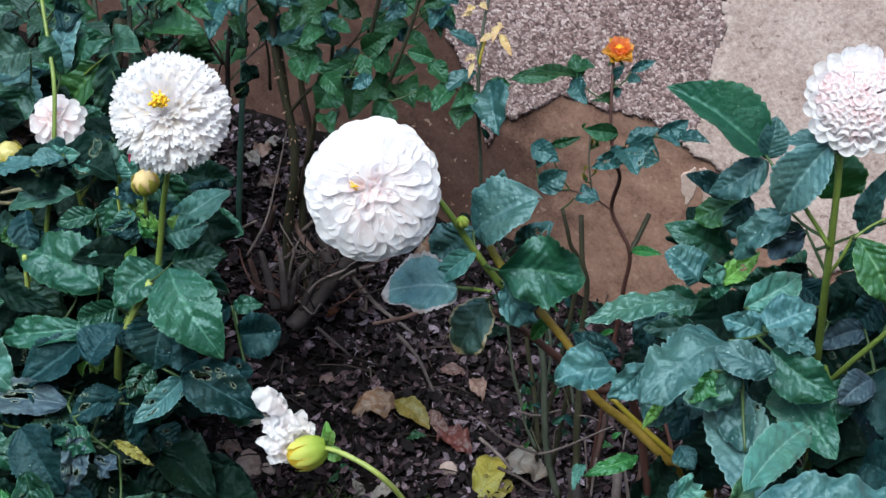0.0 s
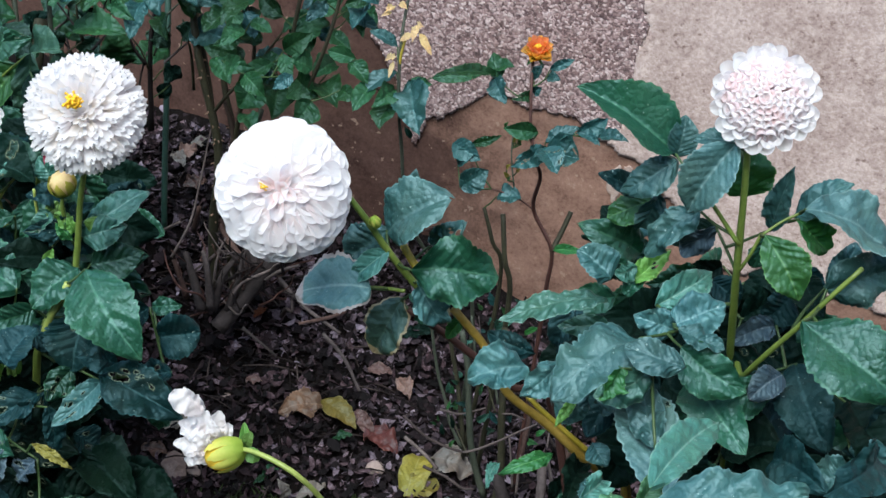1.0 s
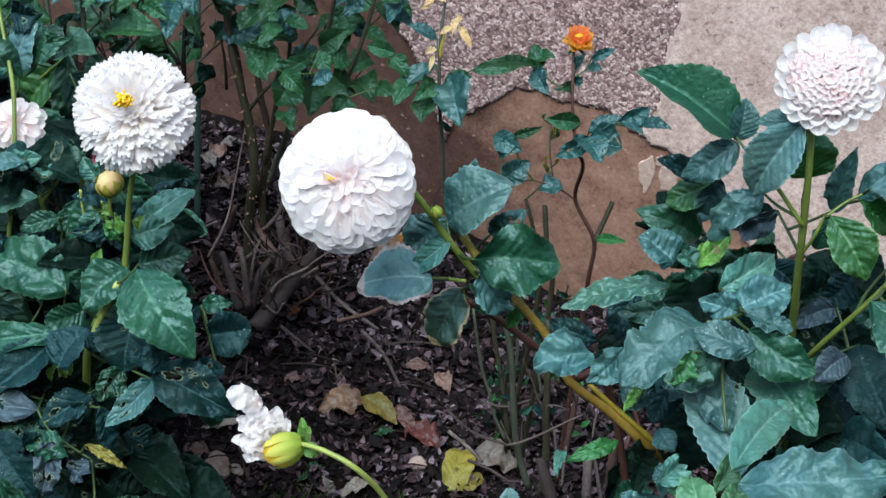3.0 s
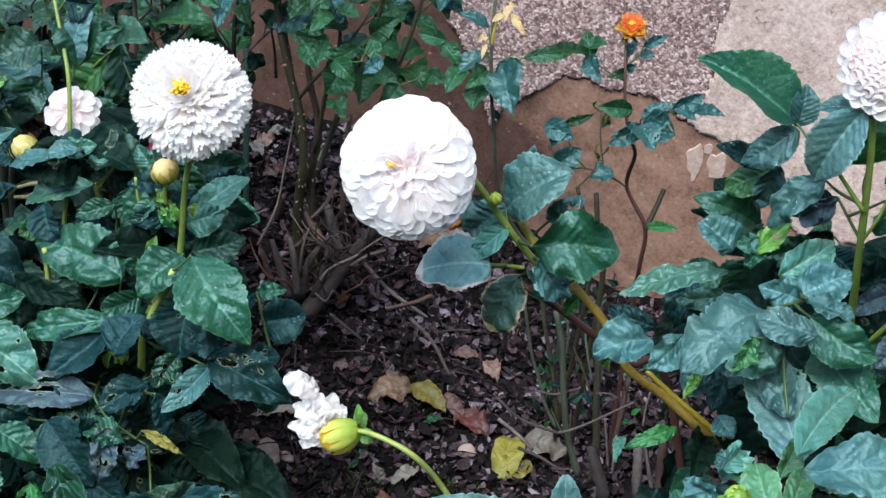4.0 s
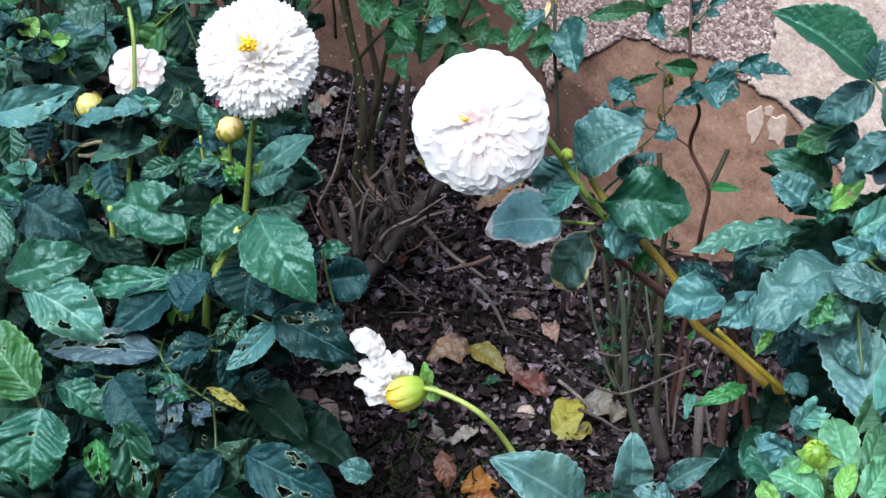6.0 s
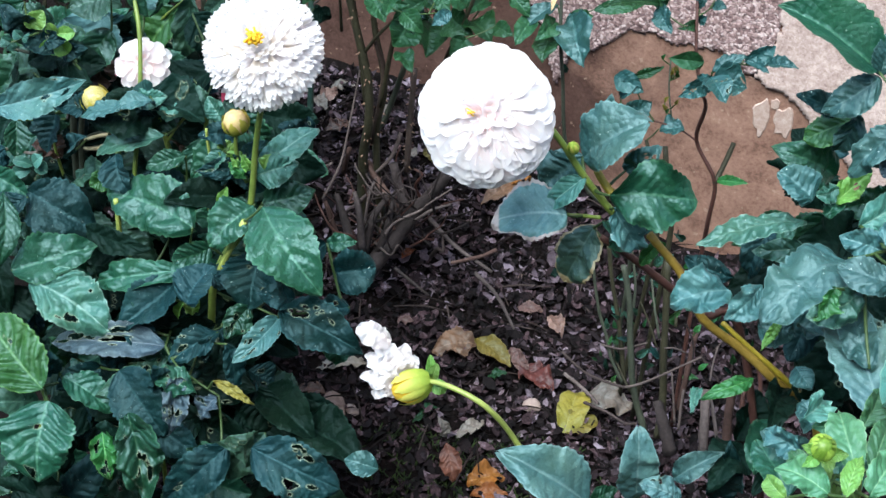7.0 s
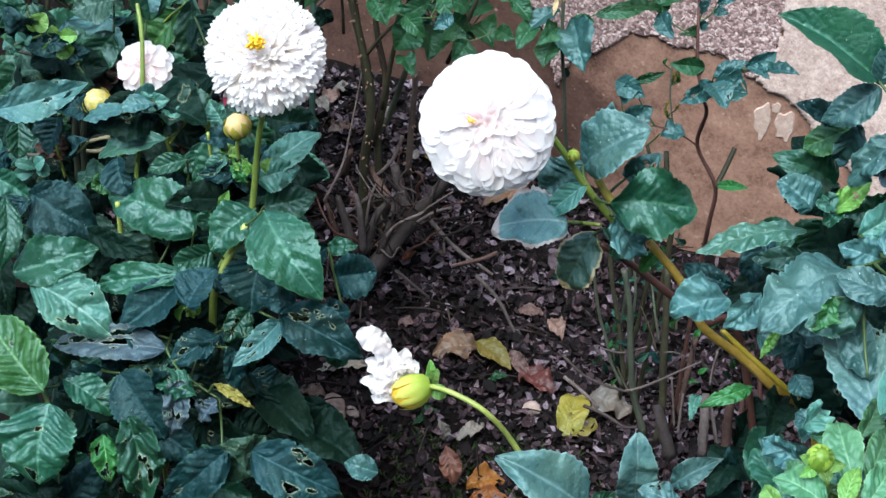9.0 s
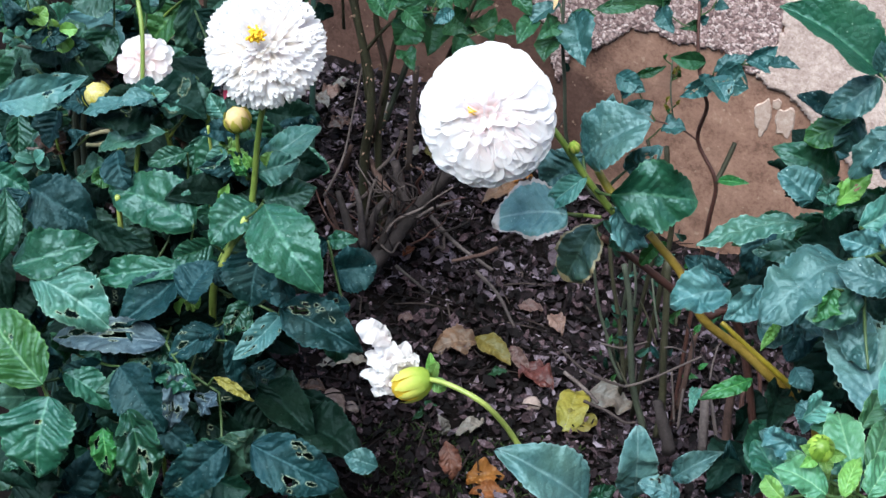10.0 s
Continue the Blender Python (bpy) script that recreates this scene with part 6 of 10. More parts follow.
leaf(east, M_LEAF_SHADED, (0.526, 1.109, 0.547), (0.498, 1.077, 0.527), 0.049, -21)
leaf(east, M_LEAF_SHADED, (0.434, 1.210, 0.630), (0.458, 1.171, 0.611), 0.032, -12)
leaf(east, M_LEAF_SHADED, (0.486, 1.164, 0.536), (0.520, 1.109, 0.526), 0.064, 26)
leaf(east, M_LEAF_SHADED, (0.525, 1.078, 0.590), (0.514, 1.032, 0.573), 0.050, -10)
leaf(east, M_LEAF_SHADED, (0.428, 1.069, 0.572), (0.401, 1.040, 0.559), 0.045, 13)
leaf(east, M_LEAF_SHADED, (0.466, 1.190, 0.553), (0.502, 1.161, 0.532), 0.050, 17)
leaf(east, M_LEAF_SHADED, (0.540, 1.175, 0.639), (0.557, 1.146, 0.604), 0.051, 26)

# ---- a young shoot close in front ----
young = thing("dahlia_plant", "young dahlia shoot with pale green leaves and a closed bud", "dahlia", (0.27, 0.80, 0.0), "dahlias in the bed")
stem(young, M_LIME, [(0.237, 0.804, 0.748), (0.246, 0.797, 0.723), (0.262, 0.797, 0.673), (0.270, 0.820, 0.000)], 0.0030, 0.0035)
stem(young, M_STEM, [(0.275, 0.865, 0.719), (0.269, 0.840, 0.713), (0.265, 0.816, 0.698), (0.269, 0.811, 0.658), (0.290, 0.820, 0.000)], 0.0020, 0.0032)
bud(young, M_BUD_GREEN, (0.231, 0.794, 0.767), (0, -0.5, 0.85), 0.0090, seed=14, label="closed lime green bud")
leaf(young, M_LIME, (0.235, 0.792, 0.764), (0.248, 0.788, 0.767), 0.009, 0, name='sepal', teeth=1)
leaf(young, M_LIME, (0.233, 0.790, 0.763), (0.236, 0.780, 0.757), 0.009, 0, name='sepal', teeth=1)
leaf(young, M_LIME, (0.229, 0.791, 0.763), (0.217, 0.782, 0.761), 0.009, 0, name='sepal', teeth=1)
leaf(young, M_LIME, (0.229, 0.792, 0.765), (0.216, 0.791, 0.772), 0.009, 0, name='sepal', teeth=1)
leaf(young, M_LIME, (0.232, 0.793, 0.766), (0.235, 0.794, 0.776), 0.009, 0, name='sepal', teeth=1)
leaf(young, M_LEAF_YOUNG, (0.257, 0.787, 0.749), (0.252, 0.846, 0.754), 0.026, -8, fold=0.4, quilt=0.02)
leaf(young, M_LEAF_YOUNG, (0.276, 0.860, 0.724), (0.292, 0.890, 0.735), 0.019, 17)
leaf(young, M_LEAF_BLUE, (0.258, 0.889, 0.694), (0.245, 0.916, 0.699), 0.022, 6, wave=0.35, quilt=0.08)
leaf(young, M_LEAF_BLUE, (0.238, 0.857, 0.699), (0.213, 0.879, 0.701), 0.021, -30, wave=0.35, quilt=0.08)
leaf(young, M_LEAF, (0.229, 0.840, 0.674), (0.210, 0.890, 0.680), 0.030, 14, quilt=0.02)
leaf(young, M_LEAF_YOUNG, (0.235, 0.770, 0.748), (0.202, 0.794, 0.747), 0.025, 21, wave=0.25)
leaf(young, M_LEAF_YOUNG, (0.235, 0.815, 0.717), (0.223, 0.840, 0.719), 0.016, -11, wave=0.3)
leaf(young, M_LIME, (0.204, 0.760, 0.754), (0.194, 0.779, 0.756), 0.013, -14)
leaf(young, M_LEAF_YOUNG, (0.271, 0.805, 0.740), (0.290, 0.850, 0.745), 0.020, 1)
leaf(young, M_LIME, (0.243, 0.760, 0.757), (0.259, 0.795, 0.760), 0.014, -24, quilt=0.01)
leaf(young, M_LEAF_YOUNG, (0.266, 0.870, 0.714), (0.244, 0.872, 0.713), 0.014, 10, wave=0.3)
leaf(young, M_LEAF_YOUNG, (0.261, 0.770, 0.747), (0.286, 0.810, 0.752), 0.024, 6)

# ---- roses by the wall ----
rose = thing("rose_bush", "sparse rose with one orange bud against the wall", "rose bush", (0.27, 1.60, -0.02), "roses by the wall")
stem(rose, M_STEM_RED, [(0.241, 1.654, 0.636), (0.241, 1.630, 0.600), (0.244, 1.616, 0.565), (0.251, 1.605, 0.534), (0.260, 1.610, 0.507), (0.259, 1.637, 0.443), (0.285, 1.624, 0.394), (0.285, 1.629, 0.333), (0.285, 1.646, 0.240), (0.270, 1.600, -0.010)], 0.0019, 0.0029)
stem(rose, M_CANE, [(0.306, 1.650, 0.433), (0.295, 1.636, 0.409), (0.285, 1.623, 0.392)], 0.0030, 0.0034)
stem(rose, M_STEM_RED, [(0.259, 1.637, 0.443), (0.235, 1.641, 0.457), (0.207, 1.641, 0.466)], 0.0013, 0.0010)
stem(rose, M_CANE, [(0.224, 1.640, 0.431), (0.230, 1.624, 0.377), (0.241, 1.627, 0.298), (0.220, 1.620, 0.000)], 0.0034, 0.0035)
stem(rose, M_CANE, [(0.201, 1.644, 0.436), (0.214, 1.636, 0.393), (0.229, 1.644, 0.320), (0.200, 1.640, 0.000)], 0.0024, 0.0031)
rosebud(rose, (0.245, 1.655, 0.638), (0.02, -0.30, 0.95))
leaf(rose, M_ROSE, (0.252, 1.615, 0.564), (0.212, 1.612, 0.569), 0.021, -18, name='leaflet', teeth=14, quilt=0.02)
leaf(rose, M_ROSE_DARK, (0.262, 1.604, 0.550), (0.221, 1.565, 0.548), 0.024, -25, name='leaflet', holes=2, teeth=14, quilt=0.02)
leaf(rose, M_ROSE_DARK, (0.259, 1.593, 0.551), (0.300, 1.588, 0.548), 0.042, -8, name='leaflet', holes=3, teeth=14, quilt=0.02)
leaf(rose, M_ROSE_DARK, (0.257, 1.596, 0.555), (0.273, 1.557, 0.546), 0.033, -14, name='leaflet', holes=2, teeth=14, quilt=0.02)
leaf(rose, M_ROSE_DARK, (0.260, 1.600, 0.560), (0.298, 1.605, 0.579), 0.018, -23, name='leaflet', teeth=14, quilt=0.02)
leaf(rose, M_ROSE_DARK, (0.294, 1.599, 0.576), (0.328, 1.609, 0.591), 0.021, 25, name='leaflet', teeth=14, quilt=0.02)
leaf(rose, M_ROSE_DARK, (0.315, 1.597, 0.573), (0.349, 1.570, 0.586), 0.018, -23, name='leaflet', teeth=14, quilt=0.02)
leaf(rose, M_ROSE_DARK, (0.297, 1.610, 0.574), (0.319, 1.576, 0.575), 0.014, -2, name='leaflet', teeth=14, quilt=0.02)
leaf(rose, M_ROSE, (0.204, 1.658, 0.604), (0.198, 1.678, 0.629), 0.022, -7, name='leaflet', teeth=14, quilt=0.02)
leaf(rose, M_ROSE, (0.201, 1.666, 0.615), (0.221, 1.653, 0.626), 0.017, -18, name='leaflet', teeth=14, quilt=0.02)
leaf(rose, M_ROSE_DARK, (0.200, 1.659, 0.606), (0.213, 1.622, 0.595), 0.024, 24, name='leaflet', teeth=14, quilt=0.02)
leaf(rose, M_ROSE, (0.202, 1.661, 0.609), (0.134, 1.621, 0.628), 0.016, 14, name='leaflet', teeth=14, quilt=0.02)
leaf(rose, M_ROSE, (0.243, 1.641, 0.598), (0.218, 1.617, 0.604), 0.012, -22, name='leaflet', holes=1, teeth=14, quilt=0.02)
leaf(rose, M_ROSE_DARK, (0.243, 1.643, 0.600), (0.253, 1.637, 0.611), 0.013, 26, name='leaflet', teeth=14, quilt=0.02)
leaf(rose, M_ROSE_DARK, (0.244, 1.642, 0.616), (0.254, 1.645, 0.636), 0.013, -27, name='leaflet', teeth=14, quilt=0.02)
leaf(rose, M_ROSE_DARK, (0.258, 1.644, 0.619), (0.273, 1.634, 0.623), 0.013, -3, name='leaflet', teeth=14, quilt=0.02)
leaf(rose, M_ROSE_DARK, (0.261, 1.650, 0.626), (0.288, 1.652, 0.640), 0.012, 13, name='leaflet', teeth=14, quilt=0.02)
leaf(rose, M_ROSE_DARK, (0.214, 1.640, 0.456), (0.242, 1.633, 0.460), 0.027, -28, name='leaflet', belly=1.0, blunt=0.5, teeth=14, quilt=0.02)
leaf(rose, M_ROSE, (0.179, 1.663, 0.512), (0.215, 1.660, 0.529), 0.012, 27, name='leaflet', teeth=14, quilt=0.02)
leaf(rose, M_ROSE_DARK, (0.159, 1.664, 0.513), (0.191, 1.638, 0.507), 0.027, 10, name='leaflet', teeth=14, quilt=0.02)
leaf(rose, M_ROSE_DARK, (0.170, 1.632, 0.471), (0.201, 1.634, 0.497), 0.031, 10, name='leaflet', teeth=14, quilt=0.02)
leaf(rose, M_ROSE_DARK, (0.166, 1.648, 0.492), (0.187, 1.646, 0.514), 0.022, -26, name='leaflet', teeth=14, quilt=0.02)
leaf(rose, M_LEAF_GREEN, (0.286, 1.625, 0.395), (0.321, 1.604, 0.407), 0.013, -4, name='leaflet', teeth=14, quilt=0.02)

rose_b = thing("rose_bush", "tall thorny rose with dark leaves and a withered bloom", "rose bush", (-0.10, 1.90, 0.03), "roses by the wall")
stem(rose_b, M_CANE_GREEN, [(0.098, 1.724, 0.674), (0.092, 1.692, 0.633), (0.092, 1.667, 0.566), (0.099, 1.666, 0.498), (0.109, 1.671, 0.406), (0.142, 1.687, 0.328), (0.200, 1.686, 0.260), (0.200, 1.720, 0.000)], 0.0019, 0.0029)
stem(rose_b, M_CANE, [(-0.193, 2.003, 0.580), (-0.177, 1.932, 0.486), (-0.165, 1.914, 0.429), (-0.148, 1.903, 0.348), (-0.147, 1.900, 0.278), (-0.157, 1.916, 0.200), (-0.160, 1.920, 0.050)], 0.0044, 0.0079)
stem(rose_b, M_CANE, [(-0.142, 2.023, 0.573), (-0.137, 1.951, 0.477), (-0.141, 1.932, 0.419), (-0.126, 1.916, 0.332), (-0.138, 1.919, 0.237), (-0.130, 1.920, 0.040)], 0.0034, 0.0055)
stem(rose_b, M_CANE_GREEN, [(-0.092, 1.945, 0.370), (-0.109, 1.950, 0.311), (-0.127, 1.955, 0.251), (-0.142, 1.956, 0.202), (-0.120, 1.930, 0.030)], 0.0038, 0.0048)
stem(rose_b, M_CANE, [(-0.152, 1.907, 0.386), (-0.129, 1.888, 0.428), (-0.098, 1.881, 0.467), (-0.055, 1.890, 0.530)], 0.0026, 0.0014)
stem(rose_b, M_CANE, [(-0.113, 1.905, 0.583), (-0.094, 1.872, 0.506), (-0.114, 1.897, 0.406), (-0.132, 1.914, 0.297)], 0.0021, 0.0035)
thorns(rose_b, [(-0.177, 1.932, 0.486), (-0.165, 1.914, 0.429), (-0.148, 1.903, 0.348), (-0.147, 1.900, 0.278), (-0.157, 1.916, 0.200)], 0.0059, 40, 1)
thorns(rose_b, [(-0.137, 1.951, 0.477), (-0.141, 1.932, 0.419), (-0.126, 1.916, 0.332), (-0.138, 1.919, 0.237)], 0.0045, 24, 2)
stem(rose_b, M_CANE_THORNY, [(-0.088, 1.990, 0.312), (-0.093, 1.970, 0.243), (-0.097, 1.950, 0.164)], 0.0042, 0.0052)
stem(rose_b, M_CANE_THORNY, [(-0.137, 1.900, 0.407), (-0.127, 1.910, 0.349), (-0.144, 1.920, 0.231)], 0.0030, 0.0040)
thorns(rose_b, [(-0.088, 1.990, 0.312), (-0.093, 1.970, 0.243), (-0.097, 1.950, 0.164)], 0.0045, 22, 5)
leaf(rose_b, M_ROSE_DARK, (0.088, 1.709, 0.611), (0.054, 1.715, 0.627), 0.016, 17, name='leaflet', teeth=14, quilt=0.02)
leaf(rose_b, M_ROSE_DARK, (0.088, 1.692, 0.588), (0.048, 1.670, 0.566), 0.024, 24, name='leaflet', teeth=14, quilt=0.02)
leaf(rose_b, M_ROSE_DARK, (0.105, 1.686, 0.580), (0.119, 1.616, 0.550), 0.045, 19, name='leaflet', teeth=14, quilt=0.02)
leaf(rose_b, M_ROSE, (0.086, 1.680, 0.571), (0.063, 1.644, 0.568), 0.027, -16, name='leaflet', teeth=14, quilt=0.02)
leaf(rose_b, M_ROSE, (0.082, 1.672, 0.560), (0.072, 1.636, 0.543), 0.033, 23, name='leaflet', teeth=14, quilt=0.02)
leaf(rose_b, M_ROSE, (0.061, 1.683, 0.575), (0.040, 1.646, 0.558), 0.026, 10, name='leaflet', teeth=14, quilt=0.02)
leaf(rose_b, M_ROSE, (0.129, 1.689, 0.584), (0.192, 1.707, 0.586), 0.019, 9, name='leaflet', teeth=14, quilt=0.02)
leaf(rose_b, M_ROSE, (0.100, 1.684, 0.577), (0.130, 1.687, 0.577), 0.017, 1, name='leaflet', teeth=14, quilt=0.02)
leaf(rose_b, M_ROSE, (0.040, 1.699, 0.598), (0.006, 1.708, 0.602), 0.020, -11, name='leaflet', teeth=14, quilt=0.02)
leaf(rose_b, M_ROSE, (0.033, 1.697, 0.595), (0.055, 1.677, 0.578), 0.023, -13, name='leaflet', teeth=14, quilt=0.02)
leaf(rose_b, M_ROSE, (-0.068, 1.836, 0.508), (-0.110, 1.815, 0.488), 0.024, -0.884854, name='leaflet', teeth=14, quilt=0.02)
leaf(rose_b, M_ROSE, (-0.063, 1.869, 0.457), (-0.067, 1.820, 0.434), 0.045, -14.2975, name='leaflet', teeth=14, quilt=0.02)
leaf(rose_b, M_ROSE, (-0.040, 1.855, 0.475), (-0.009, 1.825, 0.466), 0.043, 19.6048, name='leaflet', teeth=14, quilt=0.02)
leaf(rose_b, M_ROSE, (-0.018, 1.833, 0.505), (-0.046, 1.825, 0.520), 0.032, 11.6122, name='leaflet', teeth=14, quilt=0.02)
leaf(rose_b, M_ROSE, (-0.011, 1.859, 0.466), (0.016, 1.819, 0.458), 0.045, -14.2975, name='leaflet', teeth=14, quilt=0.02)
leaf(rose_b, M_ROSE, (-0.115, 1.881, 0.488), (-0.158, 1.873, 0.502), 0.032, -10.1273, name='leaflet', teeth=14, quilt=0.02)
leaf(rose_b, M_ROSE, (-0.105, 1.849, 0.531), (-0.127, 1.852, 0.552), 0.022, 15.4778, name='leaflet', teeth=14, quilt=0.02)
leaf(rose_b, M_ROSE, (-0.087, 1.881, 0.523), (-0.117, 1.859, 0.521), 0.032, -6.09621, name='leaflet', teeth=14, quilt=0.02)
leaf(rose_b, M_ROSE, (-0.055, 1.848, 0.519), (-0.020, 1.847, 0.546), 0.030, 17.8799, name='leaflet', teeth=14, quilt=0.02)
leaf(rose_b, M_ROSE, (-0.051, 1.890, 0.521), (-0.001, 1.896, 0.537), 0.041, -6.09621, name='leaflet', teeth=14, quilt=0.02)
leaf(rose_b, M_ROSE, (-0.023, 1.875, 0.563), (0.016, 1.881, 0.578), 0.030, 18.2589, name='leaflet', teeth=14, quilt=0.02)
leaf(rose_b, M_ROSE, (-0.088, 1.898, 0.546), (-0.115, 1.872, 0.534), 0.023, 18.2589, name='leaflet', teeth=14, quilt=0.02)
leaf(rose_b, M_ROSE, (-0.089, 1.827, 0.480), (-0.108, 1.806, 0.457), 0.044, -14.2975, name='leaflet', teeth=14, quilt=0.02)
leaf(rose_b, M_ROSE, (-0.016, 1.808, 0.471), (-0.035, 1.783, 0.452), 0.037, -16.0231, name='leaflet', teeth=14, quilt=0.02)
leaf(rose_b, M_ROSE, (0.008, 1.886, 0.485), (-0.019, 1.854, 0.477), 0.032, -0.884854, name='leaflet', teeth=14, quilt=0.02)
leaf(rose_b, M_ROSE, (-0.131, 1.887, 0.549), (-0.156, 1.856, 0.532), 0.030, 18.2589, name='leaflet', teeth=14, quilt=0.02)
leaf(rose_b, M_ROSE, (-0.139, 1.835, 0.512), (-0.118, 1.801, 0.493), 0.029, -10.1273, name='leaflet', teeth=14, quilt=0.02)
leaf(rose_b, M_ROSE, (-0.058, 1.873, 0.553), (-0.088, 1.891, 0.570), 0.026, -19.7606, name='leaflet', teeth=14, quilt=0.02)
leaf(rose_b, M_ROSE, (-0.120, 1.928, 0.552), (-0.147, 1.904, 0.531), 0.030, 10.8804, name='leaflet', teeth=14, quilt=0.02)
leaf(rose_b, M_ROSE, (0.019, 1.816, 0.485), (0.041, 1.789, 0.487), 0.024, 4.38851, name='leaflet', teeth=14, quilt=0.02)
leaf(rose_b, M_ROSE, (0.000, 1.869, 0.535), (0.030, 1.835, 0.532), 0.021, -6.09621, name='leaflet', teeth=14, quilt=0.02)
leaf(rose_b, M_ROSE, (-0.085, 1.865, 0.499), (-0.054, 1.841, 0.490), 0.025, -10.1273, name='leaflet', teeth=14, quilt=0.02)
leaf(rose_b, M_ROSE, (-0.100, 1.795, 0.456), (-0.082, 1.756, 0.449), 0.025, -17.4659, name='leaflet', teeth=14, quilt=0.02)
# further leaflets, many out of view above, added to shade the wall
leaf(rose_b, M_ROSE_DARK, (-0.097, 1.951, 0.556), (-0.077, 1.917, 0.541), 0.023, -0.691641, name='leaflet', teeth=14, quilt=0.02)
leaf(rose_b, M_ROSE, (-0.129, 1.878, 0.634), (-0.095, 1.842, 0.628), 0.027, 9.44068, name='leaflet', teeth=14, quilt=0.02)
leaf(rose_b, M_ROSE, (-0.054, 1.912, 0.642), (-0.019, 1.893, 0.628), 0.023, -10.4116, name='leaflet', teeth=14, quilt=0.02)
leaf(rose_b, M_ROSE_DARK, (0.044, 2.025, 0.593), (0.034, 1.968, 0.575), 0.029, -16.0657, name='leaflet', teeth=14, quilt=0.02)
leaf(rose_b, M_ROSE, (-0.033, 1.919, 0.661), (-0.006, 1.897, 0.657), 0.018, -24.2956, name='leaflet', teeth=14, quilt=0.02)
leaf(rose_b, M_ROSE, (-0.128, 1.940, 0.470), (-0.118, 1.916, 0.449), 0.020, -21.8116, name='leaflet', teeth=14, quilt=0.02)
leaf(rose_b, M_ROSE_DARK, (-0.173, 1.900, 0.558), (-0.136, 1.891, 0.553), 0.022, -5.10669, name='leaflet', teeth=14, quilt=0.02)
leaf(rose_b, M_ROSE, (-0.186, 1.832, 0.656), (-0.201, 1.808, 0.630), 0.024, -4.62529, name='leaflet', teeth=14, quilt=0.02)
leaf(rose_b, M_ROSE, (0.039, 1.864, 0.662), (0.056, 1.840, 0.631), 0.023, 13.1835, name='leaflet', teeth=14, quilt=0.02)
leaf(rose_b, M_ROSE_DARK, (0.037, 1.880, 0.587), (0.046, 1.831, 0.567), 0.029, 15.3405, name='leaflet', teeth=14, quilt=0.02)
leaf(rose_b, M_ROSE, (-0.188, 1.926, 0.547), (-0.162, 1.891, 0.541), 0.022, 3.40713, name='leaflet', teeth=14, quilt=0.02)
leaf(rose_b, M_ROSE, (-0.112, 1.852, 0.626), (-0.091, 1.830, 0.613), 0.018, -17.6643, name='leaflet', teeth=14, quilt=0.02)
leaf(rose_b, M_ROSE_DARK, (0.026, 1.889, 0.552), (0.062, 1.870, 0.545), 0.021, -6.42319, name='leaflet', teeth=14, quilt=0.02)
leaf(rose_b, M_ROSE, (-0.186, 1.811, 0.638), (-0.164, 1.773, 0.631), 0.020, 21.5244, name='leaflet', teeth=14, quilt=0.02)
leaf(rose_b, M_ROSE, (-0.026, 1.902, 0.519), (-0.025, 1.875, 0.500), 0.016, -18.2758, name='leaflet', teeth=14, quilt=0.02)
leaf(rose_b, M_ROSE_DARK, (-0.047, 2.012, 0.593), (-0.021, 1.976, 0.589), 0.020, 5.33937, name='leaflet', teeth=14, quilt=0.02)
leaf(rose_b, M_ROSE, (-0.130, 1.910, 0.635), (-0.156, 1.867, 0.625), 0.028, 1.78934, name='leaflet', teeth=14, quilt=0.02)
leaf(rose_b, M_ROSE, (0.041, 1.866, 0.633), (0.077, 1.840, 0.623), 0.027, 5.82901, name='leaflet', teeth=14, quilt=0.02)
leaf(rose_b, M_ROSE_DARK, (0.051, 1.846, 0.598), (0.032, 1.808, 0.575), 0.025, 22.1799, name='leaflet', teeth=14, quilt=0.02)
leaf(rose_b, M_ROSE, (-0.065, 1.961, 0.681), (-0.087, 1.930, 0.664), 0.021, 13.3719, name='leaflet', teeth=14, quilt=0.02)
leaf(rose_b, M_ROSE, (-0.114, 1.845, 0.577), (-0.121, 1.812, 0.554), 0.021, -14.7291, name='leaflet', teeth=14, quilt=0.02)
leaf(rose_b, M_ROSE_DARK, (0.019, 1.866, 0.635), (0.012, 1.820, 0.614), 0.021, -2.08563, name='leaflet', teeth=14, quilt=0.02)
leaf(rose_b, M_ROSE, (-0.097, 1.769, 0.591), (-0.122, 1.735, 0.582), 0.022, 1.85656, name='leaflet', teeth=14, quilt=0.02)
leaf(rose_b, M_ROSE, (-0.081, 1.841, 0.643), (-0.062, 1.792, 0.631), 0.024, -8.789, name='leaflet', teeth=14, quilt=0.02)
leaf(rose_b, M_ROSE_DARK, (-0.019, 1.911, 0.514), (0.019, 1.903, 0.512), 0.021, 15.9625, name='leaflet', teeth=14, quilt=0.02)
leaf(rose_b, M_ROSE, (-0.029, 1.932, 0.604), (-0.027, 1.903, 0.583), 0.024, -22.1809, name='leaflet', teeth=14, quilt=0.02)
leaf(rose_b, M_ROSE, (-0.128, 1.857, 0.675), (-0.111, 1.820, 0.656), 0.024, 23.4876, name='leaflet', teeth=14, quilt=0.02)
leaf(rose_b, M_ROSE_DARK, (-0.076, 1.924, 0.455), (-0.076, 1.873, 0.434), 0.024, 21.6759, name='leaflet', teeth=14, quilt=0.02)
leaf(rose_b, M_ROSE, (-0.062, 2.010, 0.594), (-0.050, 1.967, 0.583), 0.016, 14.945, name='leaflet', teeth=14, quilt=0.02)
leaf(rose_b, M_ROSE, (-0.095, 1.796, 0.613), (-0.122, 1.752, 0.603), 0.026, 14.774, name='leaflet', teeth=14, quilt=0.02)
